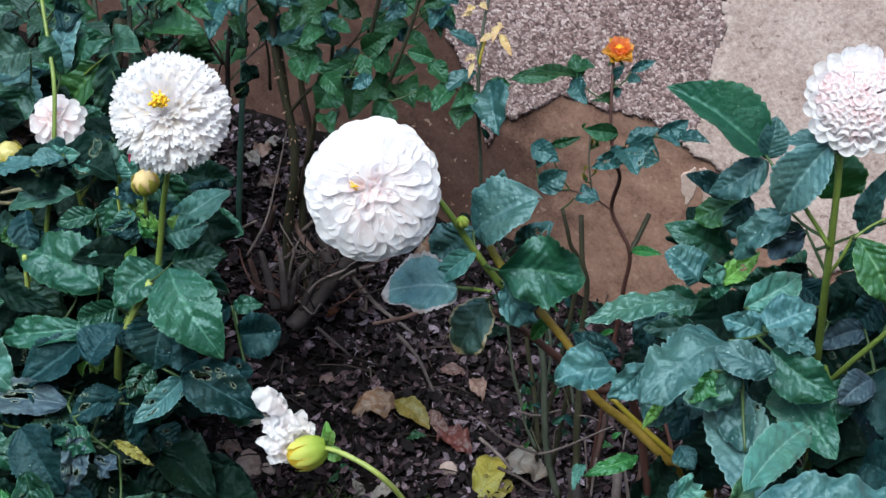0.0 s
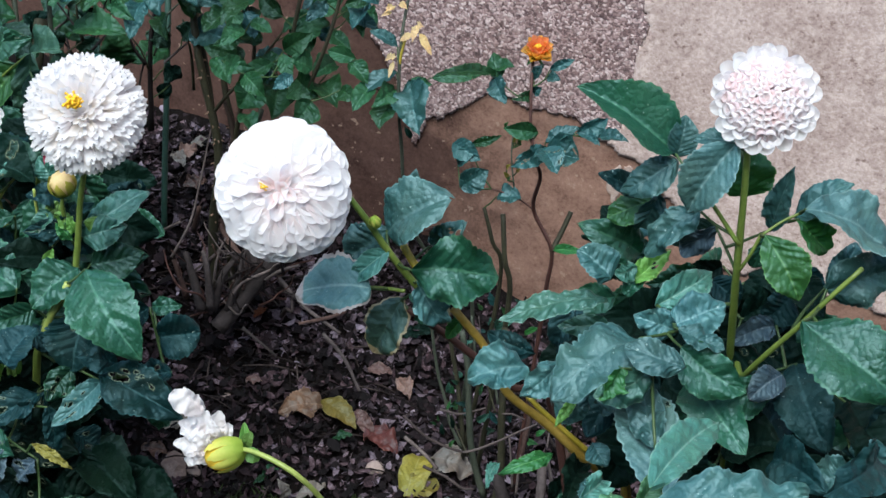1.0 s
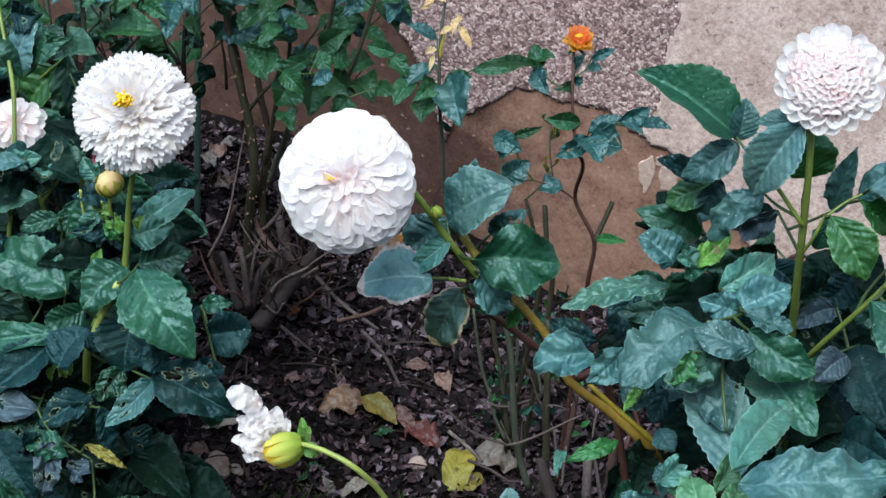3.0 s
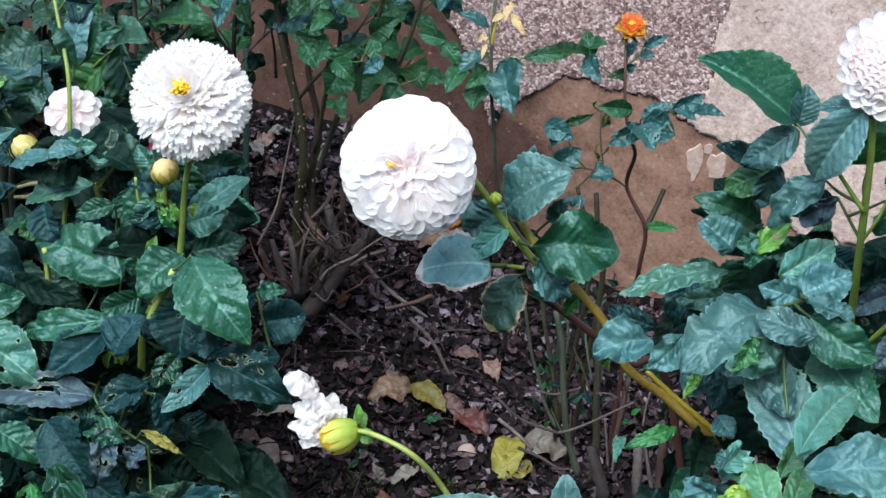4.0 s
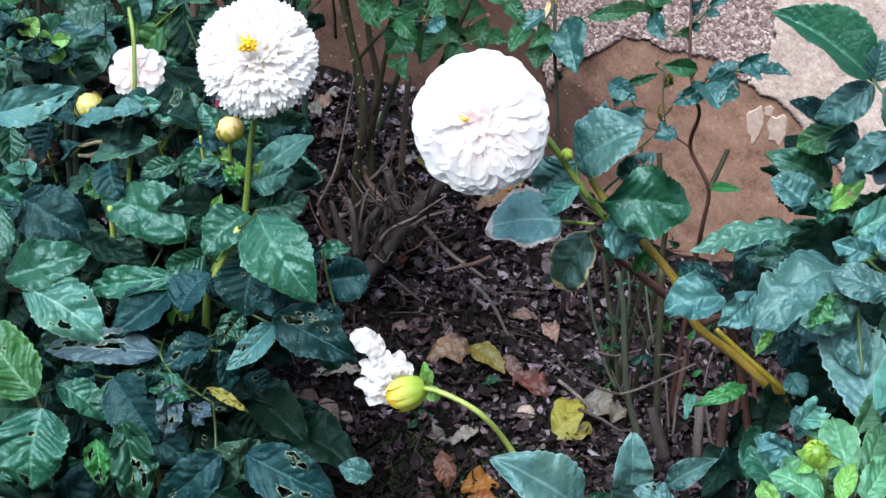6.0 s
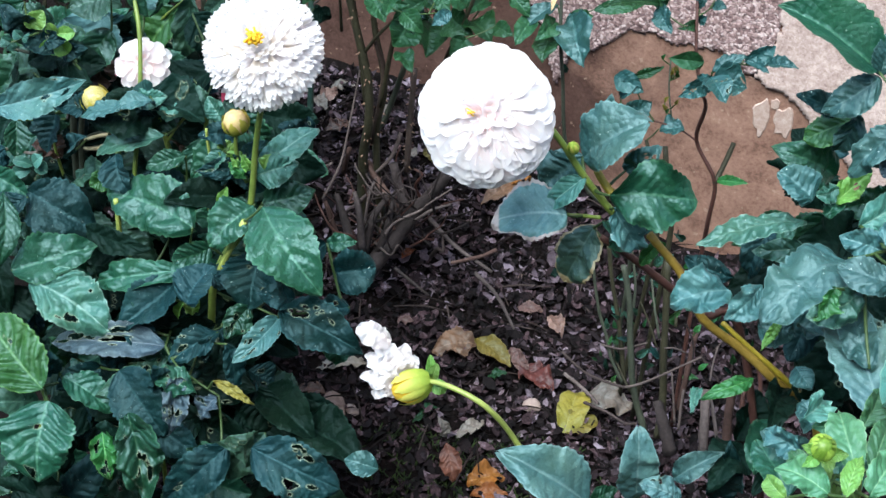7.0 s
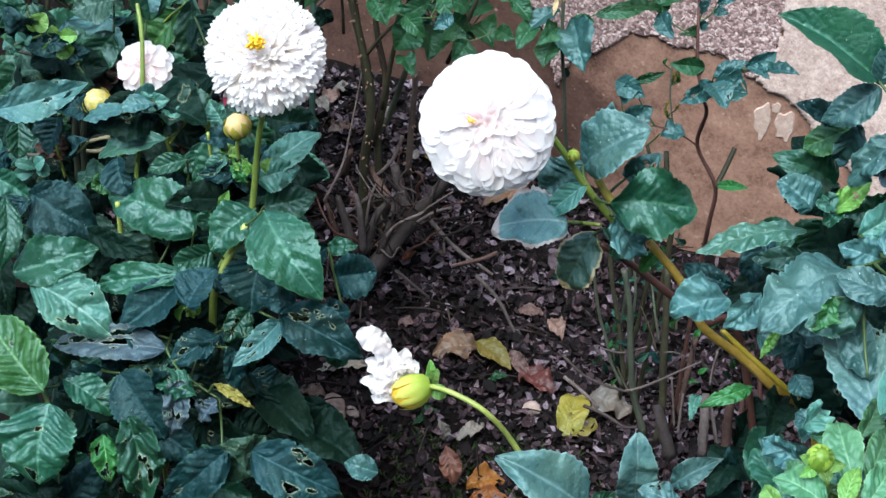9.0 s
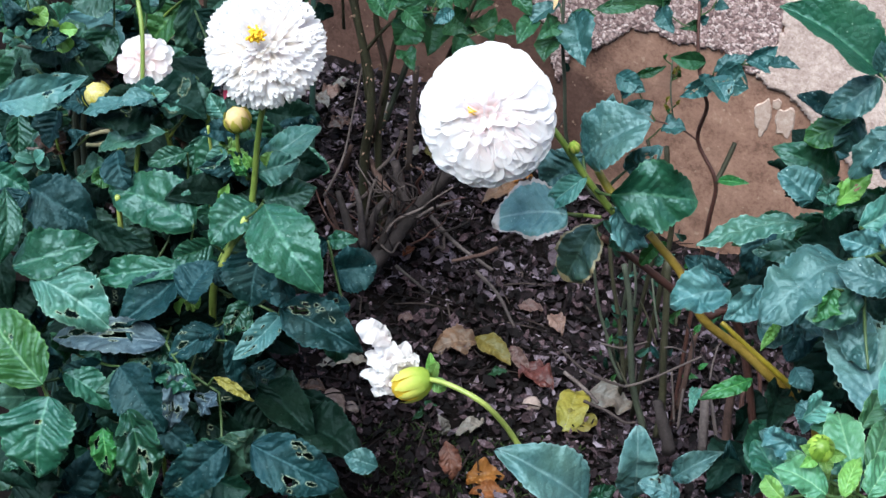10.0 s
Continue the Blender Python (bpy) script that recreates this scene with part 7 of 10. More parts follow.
leaf(rose_b, M_ROSE_DARK, (0.029, 1.939, 0.663), (-0.013, 1.927, 0.655), 0.028, 2.43942, name='leaflet', teeth=14, quilt=0.02)
leaf(rose_b, M_ROSE, (-0.139, 1.933, 0.480), (-0.139, 1.892, 0.465), 0.018, 6.74879, name='leaflet', teeth=14, quilt=0.02)
leaf(rose_b, M_ROSE, (-0.007, 1.954, 0.548), (0.022, 1.942, 0.547), 0.016, -9.47187, name='leaflet', teeth=14, quilt=0.02)
leaf(rose_b, M_ROSE_DARK, (-0.127, 1.878, 0.679), (-0.151, 1.848, 0.665), 0.020, 0.340327, name='leaflet', teeth=14, quilt=0.02)
leaf(rose_b, M_ROSE, (-0.094, 1.746, 0.542), (-0.068, 1.726, 0.524), 0.026, 7.78207, name='leaflet', teeth=14, quilt=0.02)
leaf(rose_b, M_ROSE, (-0.115, 1.929, 0.551), (-0.151, 1.915, 0.537), 0.023, 16.4002, name='leaflet', teeth=14, quilt=0.02)
leaf(rose_b, M_ROSE_DARK, (-0.001, 1.821, 0.604), (-0.026, 1.793, 0.592), 0.020, -12.2839, name='leaflet', teeth=14, quilt=0.02)
leaf(rose_b, M_ROSE, (-0.107, 1.769, 0.554), (-0.113, 1.728, 0.543), 0.017, -7.38162, name='leaflet', teeth=14, quilt=0.02)
leaf(rose_b, M_ROSE, (0.017, 1.946, 0.705), (0.036, 1.918, 0.685), 0.024, 18.2682, name='leaflet', teeth=14, quilt=0.02)
leaf(rose_b, M_ROSE_DARK, (-0.019, 1.961, 0.541), (-0.039, 1.944, 0.526), 0.015, 1.19144, name='leaflet', teeth=14, quilt=0.02)
leaf(rose_b, M_ROSE, (-0.104, 1.925, 0.625), (-0.102, 1.879, 0.602), 0.029, -14.1025, name='leaflet', teeth=14, quilt=0.02)
leaf(rose_b, M_ROSE, (-0.029, 1.894, 0.614), (-0.049, 1.864, 0.591), 0.027, -5.80667, name='leaflet', teeth=14, quilt=0.02)
leaf(rose_b, M_ROSE_DARK, (-0.117, 1.836, 0.606), (-0.100, 1.816, 0.589), 0.015, -2.80313, name='leaflet', teeth=14, quilt=0.02)
leaf(rose_b, M_ROSE, (0.047, 1.838, 0.607), (0.020, 1.822, 0.601), 0.021, -21.4258, name='leaflet', teeth=14, quilt=0.02)
leaf(rose_b, M_ROSE, (0.046, 1.945, 0.537), (0.061, 1.899, 0.523), 0.024, 21.1455, name='leaflet', teeth=14, quilt=0.02)
leaf(rose_b, M_ROSE_DARK, (-0.035, 2.022, 0.616), (-0.022, 1.969, 0.598), 0.031, 13.6581, name='leaflet', teeth=14, quilt=0.02)
leaf(rose_b, M_ROSE, (-0.109, 1.840, 0.537), (-0.140, 1.819, 0.537), 0.020, -19.1163, name='leaflet', teeth=14, quilt=0.02)
leaf(rose_b, M_ROSE, (0.052, 1.817, 0.669), (0.055, 1.776, 0.643), 0.025, 21.385, name='leaflet', teeth=14, quilt=0.02)
leaf(rose_b, M_ROSE_DARK, (0.048, 1.889, 0.695), (0.073, 1.862, 0.692), 0.015, -14.1003, name='leaflet', teeth=14, quilt=0.02)
leaf(rose_b, M_ROSE, (0.014, 1.895, 0.627), (0.007, 1.866, 0.609), 0.021, -12.4686, name='leaflet', teeth=14, quilt=0.02)
leaf(rose_b, M_ROSE, (-0.041, 1.895, 0.683), (-0.011, 1.872, 0.675), 0.022, -20.087, name='leaflet', teeth=14, quilt=0.02)
leaf(rose_b, M_ROSE_DARK, (0.017, 1.963, 0.623), (0.041, 1.932, 0.618), 0.022, -13.0199, name='leaflet', teeth=14, quilt=0.02)
leaf(rose_b, M_ROSE, (-0.128, 1.818, 0.516), (-0.088, 1.794, 0.523), 0.024, 23.4173, name='leaflet', teeth=14, quilt=0.02)
leaf(rose_b, M_ROSE, (0.019, 1.918, 0.550), (0.044, 1.866, 0.535), 0.032, -12.6897, name='leaflet', teeth=14, quilt=0.02)
leaf(rose_b, M_ROSE_DARK, (-0.136, 1.969, 0.686), (-0.144, 1.926, 0.662), 0.030, -5.83339, name='leaflet', teeth=14, quilt=0.02)
leaf(rose_b, M_ROSE, (-0.060, 1.997, 0.582), (-0.035, 1.962, 0.577), 0.018, 21.1517, name='leaflet', teeth=14, quilt=0.02)
leaf(rose_b, M_ROSE, (-0.094, 1.775, 0.523), (-0.080, 1.738, 0.513), 0.023, -21.0836, name='leaflet', teeth=14, quilt=0.02)
leaf(rose_b, M_ROSE_DARK, (-0.105, 1.866, 0.560), (-0.091, 1.838, 0.538), 0.026, -17.5267, name='leaflet', teeth=14, quilt=0.02)
leaf(rose_b, M_ROSE, (-0.037, 1.945, 0.664), (-0.023, 1.906, 0.646), 0.022, -24.3688, name='leaflet', teeth=14, quilt=0.02)
leaf(rose_b, M_ROSE, (-0.095, 1.841, 0.562), (-0.067, 1.817, 0.560), 0.020, -15.6099, name='leaflet', teeth=14, quilt=0.02)
leaf(rose_b, M_ROSE_DARK, (0.043, 1.813, 0.645), (0.063, 1.788, 0.623), 0.028, 20.8569, name='leaflet', teeth=14, quilt=0.02)
leaf(rose_b, M_ROSE, (-0.094, 1.896, 0.568), (-0.119, 1.877, 0.558), 0.019, 3.95083, name='leaflet', teeth=14, quilt=0.02)
leaf(rose_b, M_ROSE, (-0.041, 1.809, 0.656), (-0.005, 1.781, 0.643), 0.026, 23.192, name='leaflet', teeth=14, quilt=0.02)
leaf(rose_b, M_ROSE_DARK, (-0.152, 2.046, 0.668), (-0.123, 1.993, 0.654), 0.022, 5.41692, name='leaflet', teeth=14, quilt=0.02)
leaf(rose_b, M_ROSE, (0.016, 2.010, 0.619), (-0.007, 1.985, 0.589), 0.027, -15.6204, name='leaflet', teeth=14, quilt=0.02)
leaf(rose_b, M_ROSE, (-0.064, 1.875, 0.663), (-0.088, 1.840, 0.662), 0.019, -1.71149, name='leaflet', teeth=14, quilt=0.02)
leaf(rose_b, M_ROSE_DARK, (-0.049, 1.900, 0.602), (-0.082, 1.861, 0.604), 0.027, -12.5636, name='leaflet', teeth=14, quilt=0.02)
leaf(rose_b, M_ROSE, (-0.040, 1.904, 0.535), (-0.059, 1.880, 0.525), 0.016, 15.5012, name='leaflet', teeth=14, quilt=0.02)
leaf(rose_b, M_ROSE, (-0.067, 1.930, 0.665), (-0.032, 1.896, 0.656), 0.025, 16.378, name='leaflet', teeth=14, quilt=0.02)
leaf(rose_b, M_ROSE_DARK, (-0.036, 1.736, 0.550), (-0.058, 1.716, 0.541), 0.018, -13.2066, name='leaflet', teeth=14, quilt=0.02)
leaf(rose_b, M_ROSE, (-0.052, 1.787, 0.549), (-0.039, 1.764, 0.523), 0.019, 0.956193, name='leaflet', teeth=14, quilt=0.02)
leaf(rose_b, M_ROSE, (-0.078, 1.904, 0.454), (-0.077, 1.875, 0.418), 0.026, -23.997, name='leaflet', teeth=14, quilt=0.02)
leaf(rose_b, M_ROSE_DARK, (-0.059, 1.917, 0.474), (-0.099, 1.885, 0.475), 0.026, 13.4817, name='leaflet', teeth=14, quilt=0.02)
leaf(rose_b, M_ROSE, (0.004, 1.967, 0.573), (-0.013, 1.942, 0.556), 0.017, -13.7402, name='leaflet', teeth=14, quilt=0.02)
leaf(rose_b, M_ROSE, (0.012, 1.879, 0.641), (-0.004, 1.849, 0.627), 0.018, -18.4885, name='leaflet', teeth=14, quilt=0.02)
stem(rose_b, M_CANE, [(-0.020, 1.895, 0.662), (-0.038, 1.868, 0.574), (-0.049, 1.869, 0.508), (-0.063, 1.903, 0.419)], 0.0024, 0.0034)
stem(rose_b, M_CANE, [(0.023, 1.861, 0.666), (0.011, 1.829, 0.589), (-0.011, 1.823, 0.512), (-0.043, 1.867, 0.403)], 0.0021, 0.0029)
stem(rose_b, M_CANE, [(-0.196, 2.013, 0.570), (-0.181, 1.992, 0.473), (-0.169, 1.995, 0.375), (-0.156, 1.981, 0.254)], 0.0030, 0.0042)
leaf(rose_b, M_DRY_YELLOW, (0.247, 1.770, 0.452), (0.243, 1.770, 0.464), 0.007, -27, name='leaflet', teeth=14, quilt=0.02)
leaf(rose_b, M_LEAF_GREEN, (0.234, 1.742, 0.412), (0.237, 1.738, 0.422), 0.004, -2, name='leaflet', teeth=14, quilt=0.02)
leaf(rose_b, M_DRY_YELLOW, (0.233, 1.744, 0.415), (0.227, 1.738, 0.428), 0.006, 1, name='leaflet', teeth=14, quilt=0.02)
leaf(rose_b, M_LEAF_GREEN, (0.246, 1.768, 0.448), (0.245, 1.762, 0.463), 0.006, -6, name='leaflet', teeth=14, quilt=0.02)
leaf(rose_b, M_DRY_YELLOW, (0.245, 1.748, 0.421), (0.248, 1.742, 0.433), 0.005, 1, name='leaflet', teeth=14, quilt=0.02)
leaf(rose_b, M_LEAF_GREEN, (0.241, 1.773, 0.455), (0.247, 1.770, 0.462), 0.006, 24, name='leaflet', teeth=14, quilt=0.02)
leaf(rose_b, M_DRY_YELLOW, (0.239, 1.770, 0.451), (0.239, 1.766, 0.464), 0.005, 4, name='leaflet', teeth=14, quilt=0.02)
leaf(rose_b, M_LEAF_GREEN, (0.228, 1.781, 0.465), (0.231, 1.777, 0.476), 0.006, -28, name='leaflet', teeth=14, quilt=0.02)
leaf(rose_b, M_DRY_YELLOW, (0.232, 1.750, 0.423), (0.236, 1.744, 0.435), 0.006, -25, name='leaflet', teeth=14, quilt=0.02)
stem(rose_b, M_CANE_GREEN, [(0.238, 1.785, 0.463), (0.238, 1.766, 0.429), (0.245, 1.750, 0.389)], 0.0011, 0.0011, name='stalk')
leaf(rose_b, M_PETAL_TAN, (0.080, 1.711, 0.664), (0.073, 1.697, 0.662), 0.009, 0, name='petal', wave=0.3, teeth=2)
leaf(rose_b, M_PETAL_TAN, (0.088, 1.712, 0.666), (0.096, 1.699, 0.666), 0.008, 0, name='petal', wave=0.3, teeth=2)
leaf(rose_b, M_PETAL_TAN, (0.109, 1.699, 0.647), (0.104, 1.678, 0.636), 0.009, 0, name='petal', wave=0.3, teeth=2)
leaf(rose_b, M_PETAL_TAN, (0.112, 1.693, 0.640), (0.127, 1.669, 0.625), 0.009, 0, name='petal', wave=0.3, teeth=2)
leaf(rose_b, M_PETAL_TAN, (0.103, 1.693, 0.639), (0.090, 1.678, 0.636), 0.008, 0, name='petal', wave=0.3, teeth=2)
leaf(rose_b, M_PETAL_TAN, (0.109, 1.697, 0.646), (0.116, 1.689, 0.651), 0.009, 0, name='petal', wave=0.3, teeth=2)
leaf(rose_b, M_PETAL_TAN, (0.079, 1.706, 0.658), (0.067, 1.694, 0.658), 0.006, 0, name='petal', wave=0.3, teeth=2)
leaf(rose_b, M_PETAL_TAN, (0.085, 1.677, 0.618), (0.074, 1.664, 0.617), 0.009, 0, name='petal', wave=0.3, teeth=2)
leaf(rose_b, M_PETAL_TAN, (0.084, 1.673, 0.612), (0.079, 1.653, 0.601), 0.006, 0, name='petal', wave=0.3, teeth=2)
stem(rose_b, M_STEM_YELLOW, [(0.098, 1.692, 0.639), (0.092, 1.681, 0.615), (0.091, 1.675, 0.582)], 0.0016, 0.0016)


# ---- the ground's clutter ----
def fallen(mat, base, tip, width, label, roll=0, **shape):
    # a dead leaf lying on the soil
    b, t = Vector(base), Vector(tip)
    shape.setdefault("wave", 0.3)
    shape.setdefault("arch", 0.12)
    me = blade_mesh("fallen_leaf", mat, (t - b).length, width, seed=seed_of(base), **shape)
    ob = put("fallen_leaf", me, None, facing_pose(b, t, roll, (0.05, -0.2, 1)))
    return tagged(ob, label, "dead leaf", "fallen leaves on the soil")


def stone(at, size, label, seed):
    r = random.Random(seed)
    bm = bmesh.new()
    bmesh.ops.create_icosphere(bm, subdivisions=2, radius=1.0)
    off = Vector((r.uniform(0, 50), 0, 0))
    for v in bm.verts:
        g = 1 + 0.45 * noise.noise(v.co * 0.9 + off) + 0.12 * noise.noise(v.co * 3 + off)
        v.co = Vector((v.co.x * size[0], v.co.y * size[1], v.co.z * size[2])) * g
    me = bpy.data.meshes.new("stone")
    bm.to_mesh(me)
    bm.free()
    me.materials.append(M_STONE)
    ob = put("stone", me, None, pose(at[0], at[1], at[2] + size[2] * 0.45, 0, 0, r.uniform(0, 360)))
    return tagged(ob, label, "stone", "stones on the soil")

fallen(M_DRY_YELLOW, (0.009, 1.745, 0.030), (0.058, 1.702, 0.020), 0.036, 'yellow dead leaf curled on the soil', 0, wave=0.15, teeth=6)
fallen(M_DRY_BROWN, (0.011, 1.753, 0.012), (-0.050, 1.734, 0.012), 0.046, 'brown withered leaf beside a yellow one', 0)
fallen(M_DRY_PINK, (0.058, 1.729, 0.030), (0.085, 1.692, 0.012), 0.020, 'tan curled dead leaf on edge', 30)
fallen(M_DRY_RED, (0.074, 1.709, 0.012), (0.116, 1.660, 0.012), 0.042, 'reddish brown crumpled dead leaf', 0)
fallen(M_DRY_YELLOW, (0.129, 1.580, 0.015), (0.149, 1.662, 0.012), 0.042, 'broad yellow fallen leaf with green blotches', 0, wave=0.14, teeth=4, blunt=0.45)
fallen(M_DRY_YELLOW, (0.125, 1.589, 0.012), (0.174, 1.606, 0.012), 0.039, 'torn lobe of a yellow fallen leaf', 0, wave=0.16, teeth=4, blunt=0.45)
fallen(M_DRY_PINK, (0.068, 1.835, 0.012), (0.105, 1.831, 0.012), 0.023, 'small pinkish dead leaf on dark soil', 0)
fallen(M_DRY_GREY, (0.160, 1.642, 0.030), (0.221, 1.626, 0.012), 0.045, 'bleached grey dead leaf under the canes', 0)
fallen(M_DRY_ORANGE, (0.003, 1.487, 0.012), (0.051, 1.498, 0.012), 0.036, 'orange dead leaf on damp soil', 0)
fallen(M_DRY_RED, (-0.024, 1.516, 0.050), (-0.015, 1.484, 0.012), 0.029, 'dark brown curled dead leaf', 0)
fallen(M_DRY_ORANGE, (0.007, 1.466, 0.012), (0.057, 1.464, 0.012), 0.024, 'orange brown leaf scrap on moss', 0)
fallen(M_DRY_PINK, (-0.102, 1.799, 0.012), (-0.078, 1.795, 0.012), 0.016, 'pale leaf scrap on dark soil', 0)
fallen(M_DRY_GREY, (-0.012, 1.549, 0.030), (0.025, 1.595, 0.012), 0.019, 'grey curled leaf scrap', 0)
fallen(M_DRY_BROWN, (0.014, 2.035, 0.050), (0.085, 2.128, 0.012), 0.038, 'russet dead leaf below the ball bloom', 0)
fallen(M_DRY_ORANGE, (0.048, 2.078, 0.050), (0.090, 2.148, 0.012), 0.018, 'rusty orange dead leaf scrap', 0)
fallen(M_LEAF_SHADED, (0.117, 1.910, 0.012), (0.167, 1.932, 0.012), 0.022, 'small green leaf lying on the soil', 0)
fallen(M_DRY_PINK, (0.115, 1.819, 0.012), (0.130, 1.771, 0.012), 0.024, 'dull pink dead leaf lying flat', 0)
fallen(M_DRY_BROWN, (-0.227, 1.651, 0.012), (-0.188, 1.642, 0.012), 0.023, 'orange brown dead leaf by a stone', 0)
fallen(M_DRY_GREY, (-0.258, 1.594, 0.012), (-0.221, 1.599, 0.012), 0.012, 'pale strip of dead leaf', 0)
fallen(M_DRY_GREY, (-0.208, 1.692, 0.012), (-0.131, 1.702, 0.012), 0.019, 'grey green limp dead leaf', 0)
fallen(M_ROSE, (-0.062, 1.615, 0.010), (-0.039, 1.614, 0.020), 0.012, 'small green sprout leaf on the soil', 0)
fallen(M_ROSE, (-0.054, 1.610, 0.010), (-0.071, 1.583, 0.020), 0.010, 'small green sprout leaf on damp soil', 0)
fallen(M_ROSE, (0.028, 1.688, 0.010), (0.054, 1.688, 0.020), 0.014, 'dark green leaf scrap on the soil', 0)
fallen(M_DRY_GREY, (-0.026, 1.559, 0.020), (-0.036, 1.564, 0.050), 0.016, 'pale curled dead leaf under the nodding stalk', 0)
fallen(M_DRY_GREY, (-0.231, 2.224, 0.126), (-0.193, 2.235, 0.125), 0.020, 'pale dead leaf heaped by the wall', 0)
fallen(M_DRY_PINK, (-0.244, 2.191, 0.126), (-0.218, 2.213, 0.125), 0.027, 'dull pink dead leaf heaped by the wall', 0)
fallen(M_DRY_BROWN, (-0.228, 2.112, 0.120), (-0.193, 2.134, 0.123), 0.027, 'brown dead leaf heaped near the stake', 0)
fallen(M_DRY_GREY, (-0.145, 2.160, 0.126), (-0.128, 2.182, 0.126), 0.011, 'white grey leaf scrap by the canes', 0)
fallen(M_DRY_GREY, (-0.103, 2.070, 0.104), (-0.088, 2.085, 0.109), 0.023, 'bleached leaf scrap below the canes', 0)
fallen(M_DRY_YELLOW, (-0.078, 2.087, 0.108), (-0.057, 2.074, 0.093), 0.020, 'faded yellowish dead leaf under the ball bloom', 0)
fallen(M_DRY_ORANGE, (-0.103, 1.920, 0.030), (-0.082, 1.933, 0.036), 0.012, 'small rusty leaf scrap on dark soil', 0)
fallen(M_DRY_GREY, (-0.254, 2.202, 0.125), (-0.231, 2.162, 0.126), 0.023, 'grey dead leaf beside the stake', 0)
stone((-0.179, 1.623, 0.000), (0.024, 0.018, 0.016), 'pinkish angular stone on the soil', 1)
stone((-0.153, 1.620, 0.000), (0.011, 0.01, 0.009), 'small pale grey pebble on the soil', 2)
stone((0.087, 1.641, 0.000), (0.013, 0.011, 0.01), 'small grey pebble beside a yellow leaf', 3)
stone((-0.113, 1.580, 0.000), (0.007, 0.006, 0.005), 'tiny white pebble on the soil', 4)
stone((0.022, 2.196, 0.000), (0.012, 0.011, 0.01), 'grey stone against the wall', 5)
stone((-0.273, 1.584, 0.000), (0.012, 0.01, 0.007), 'dark flat pebble on the soil', 6)
stone((0.071, 1.922, 0.000), (0.008, 0.006, 0.005), 'tiny pale pebble on dark soil', 7)
stone((-0.125, 1.773, 0.000), (0.007, 0.006, 0.005), 'tiny brown pebble on dark soil', 8)
stone((0.069, 2.258, 0.020), (0.022, 0.018, 0.018), "pinkish stone at the foot of the wall", 20)

# ---- woody canes and twigs ----
cut = thing("rose_bush", "old rose stump with bare green and brown canes", "rose bush", (0.270, 1.542, 0.000), "roses by the wall")
stem(cut, M_CANE_GREEN, [(0.145, 1.610, 0.295), (0.159, 1.598, 0.216), (0.171, 1.585, 0.181), (0.179, 1.572, 0.154), (0.195, 1.560, 0.124)], 0.0019, 0.0024, name='cane', rough=0.12)
stem(cut, M_CANE, [(0.166, 1.620, 0.301), (0.175, 1.608, 0.245), (0.185, 1.595, 0.201), (0.192, 1.582, 0.160), (0.198, 1.570, 0.119)], 0.0026, 0.0034, name='cane', rough=0.12)
stem(cut, M_CANE_GREEN, [(0.185, 1.600, 0.282), (0.195, 1.585, 0.237), (0.201, 1.570, 0.176), (0.210, 1.555, 0.114), (0.228, 1.540, 0.060)], 0.0036, 0.0048, name='cane', rough=0.12)
stem(cut, M_CANE, [(0.236, 1.590, 0.297), (0.240, 1.575, 0.229), (0.242, 1.560, 0.168), (0.246, 1.545, 0.106), (0.242, 1.530, 0.061)], 0.0044, 0.0056, name='cane', rough=0.12)
stem(cut, M_CANE_GREEN, [(0.197, 1.630, 0.282), (0.204, 1.615, 0.240), (0.203, 1.600, 0.197)], 0.0016, 0.0020, name='cane', rough=0.12)
stem(cut, M_CANE_GREEN, [(0.224, 1.620, 0.246), (0.229, 1.600, 0.217), (0.237, 1.580, 0.183)], 0.0014, 0.0018, name='cane', rough=0.12)
stem(cut, M_CANE, [(0.257, 1.620, 0.261), (0.256, 1.600, 0.227), (0.255, 1.580, 0.203)], 0.0020, 0.0022, name='cane', rough=0.12)
stem(cut, M_BARK, [(0.237, 1.535, 0.119), (0.244, 1.518, 0.102), (0.257, 1.500, 0.061)], 0.0055, 0.0080, name='cane', rough=0.3)
stem(cut, M_BARK_RED, [(0.281, 1.580, 0.194), (0.274, 1.560, 0.151), (0.266, 1.540, 0.101)], 0.0034, 0.0042, name='cane', rough=0.2)
stem(cut, M_BARK, [(0.297, 1.540, 0.137), (0.296, 1.520, 0.112), (0.297, 1.500, 0.068)], 0.0055, 0.0066, name='cane', rough=0.2)
stem(cut, M_TWIG_PALE, [(0.305, 1.550, 0.118), (0.312, 1.535, 0.089), (0.320, 1.520, 0.054)], 0.0022, 0.0026, name='cane', rough=0.12)
stem(cut, M_BARK_RED, [(0.326, 1.530, 0.161), (0.323, 1.510, 0.132), (0.322, 1.490, 0.079)], 0.0052, 0.0064, name='cane', rough=0.2)
stem(cut, M_TWIG_PALE, [(0.253, 1.550, 0.154), (0.257, 1.540, 0.125), (0.262, 1.530, 0.086)], 0.0013, 0.0016, name='cane', rough=0.12)
stem(cut, M_TWIG_PALE, [(0.269, 1.540, 0.135), (0.267, 1.530, 0.111), (0.266, 1.520, 0.086)], 0.0016, 0.0019, name='cane', rough=0.12)
stem(cut, M_TWIG_PALE, [(0.165, 1.575, 0.174), (0.187, 1.575, 0.168), (0.201, 1.575, 0.171), (0.222, 1.575, 0.180)], 0.0015, 0.0012, name='cane', rough=0.12)
stem(cut, M_TWIG_PALE, [(0.197, 1.545, 0.131), (0.210, 1.539, 0.141), (0.234, 1.532, 0.162), (0.262, 1.526, 0.188), (0.281, 1.520, 0.207)], 0.0018, 0.0011, name='cane', rough=0.12)
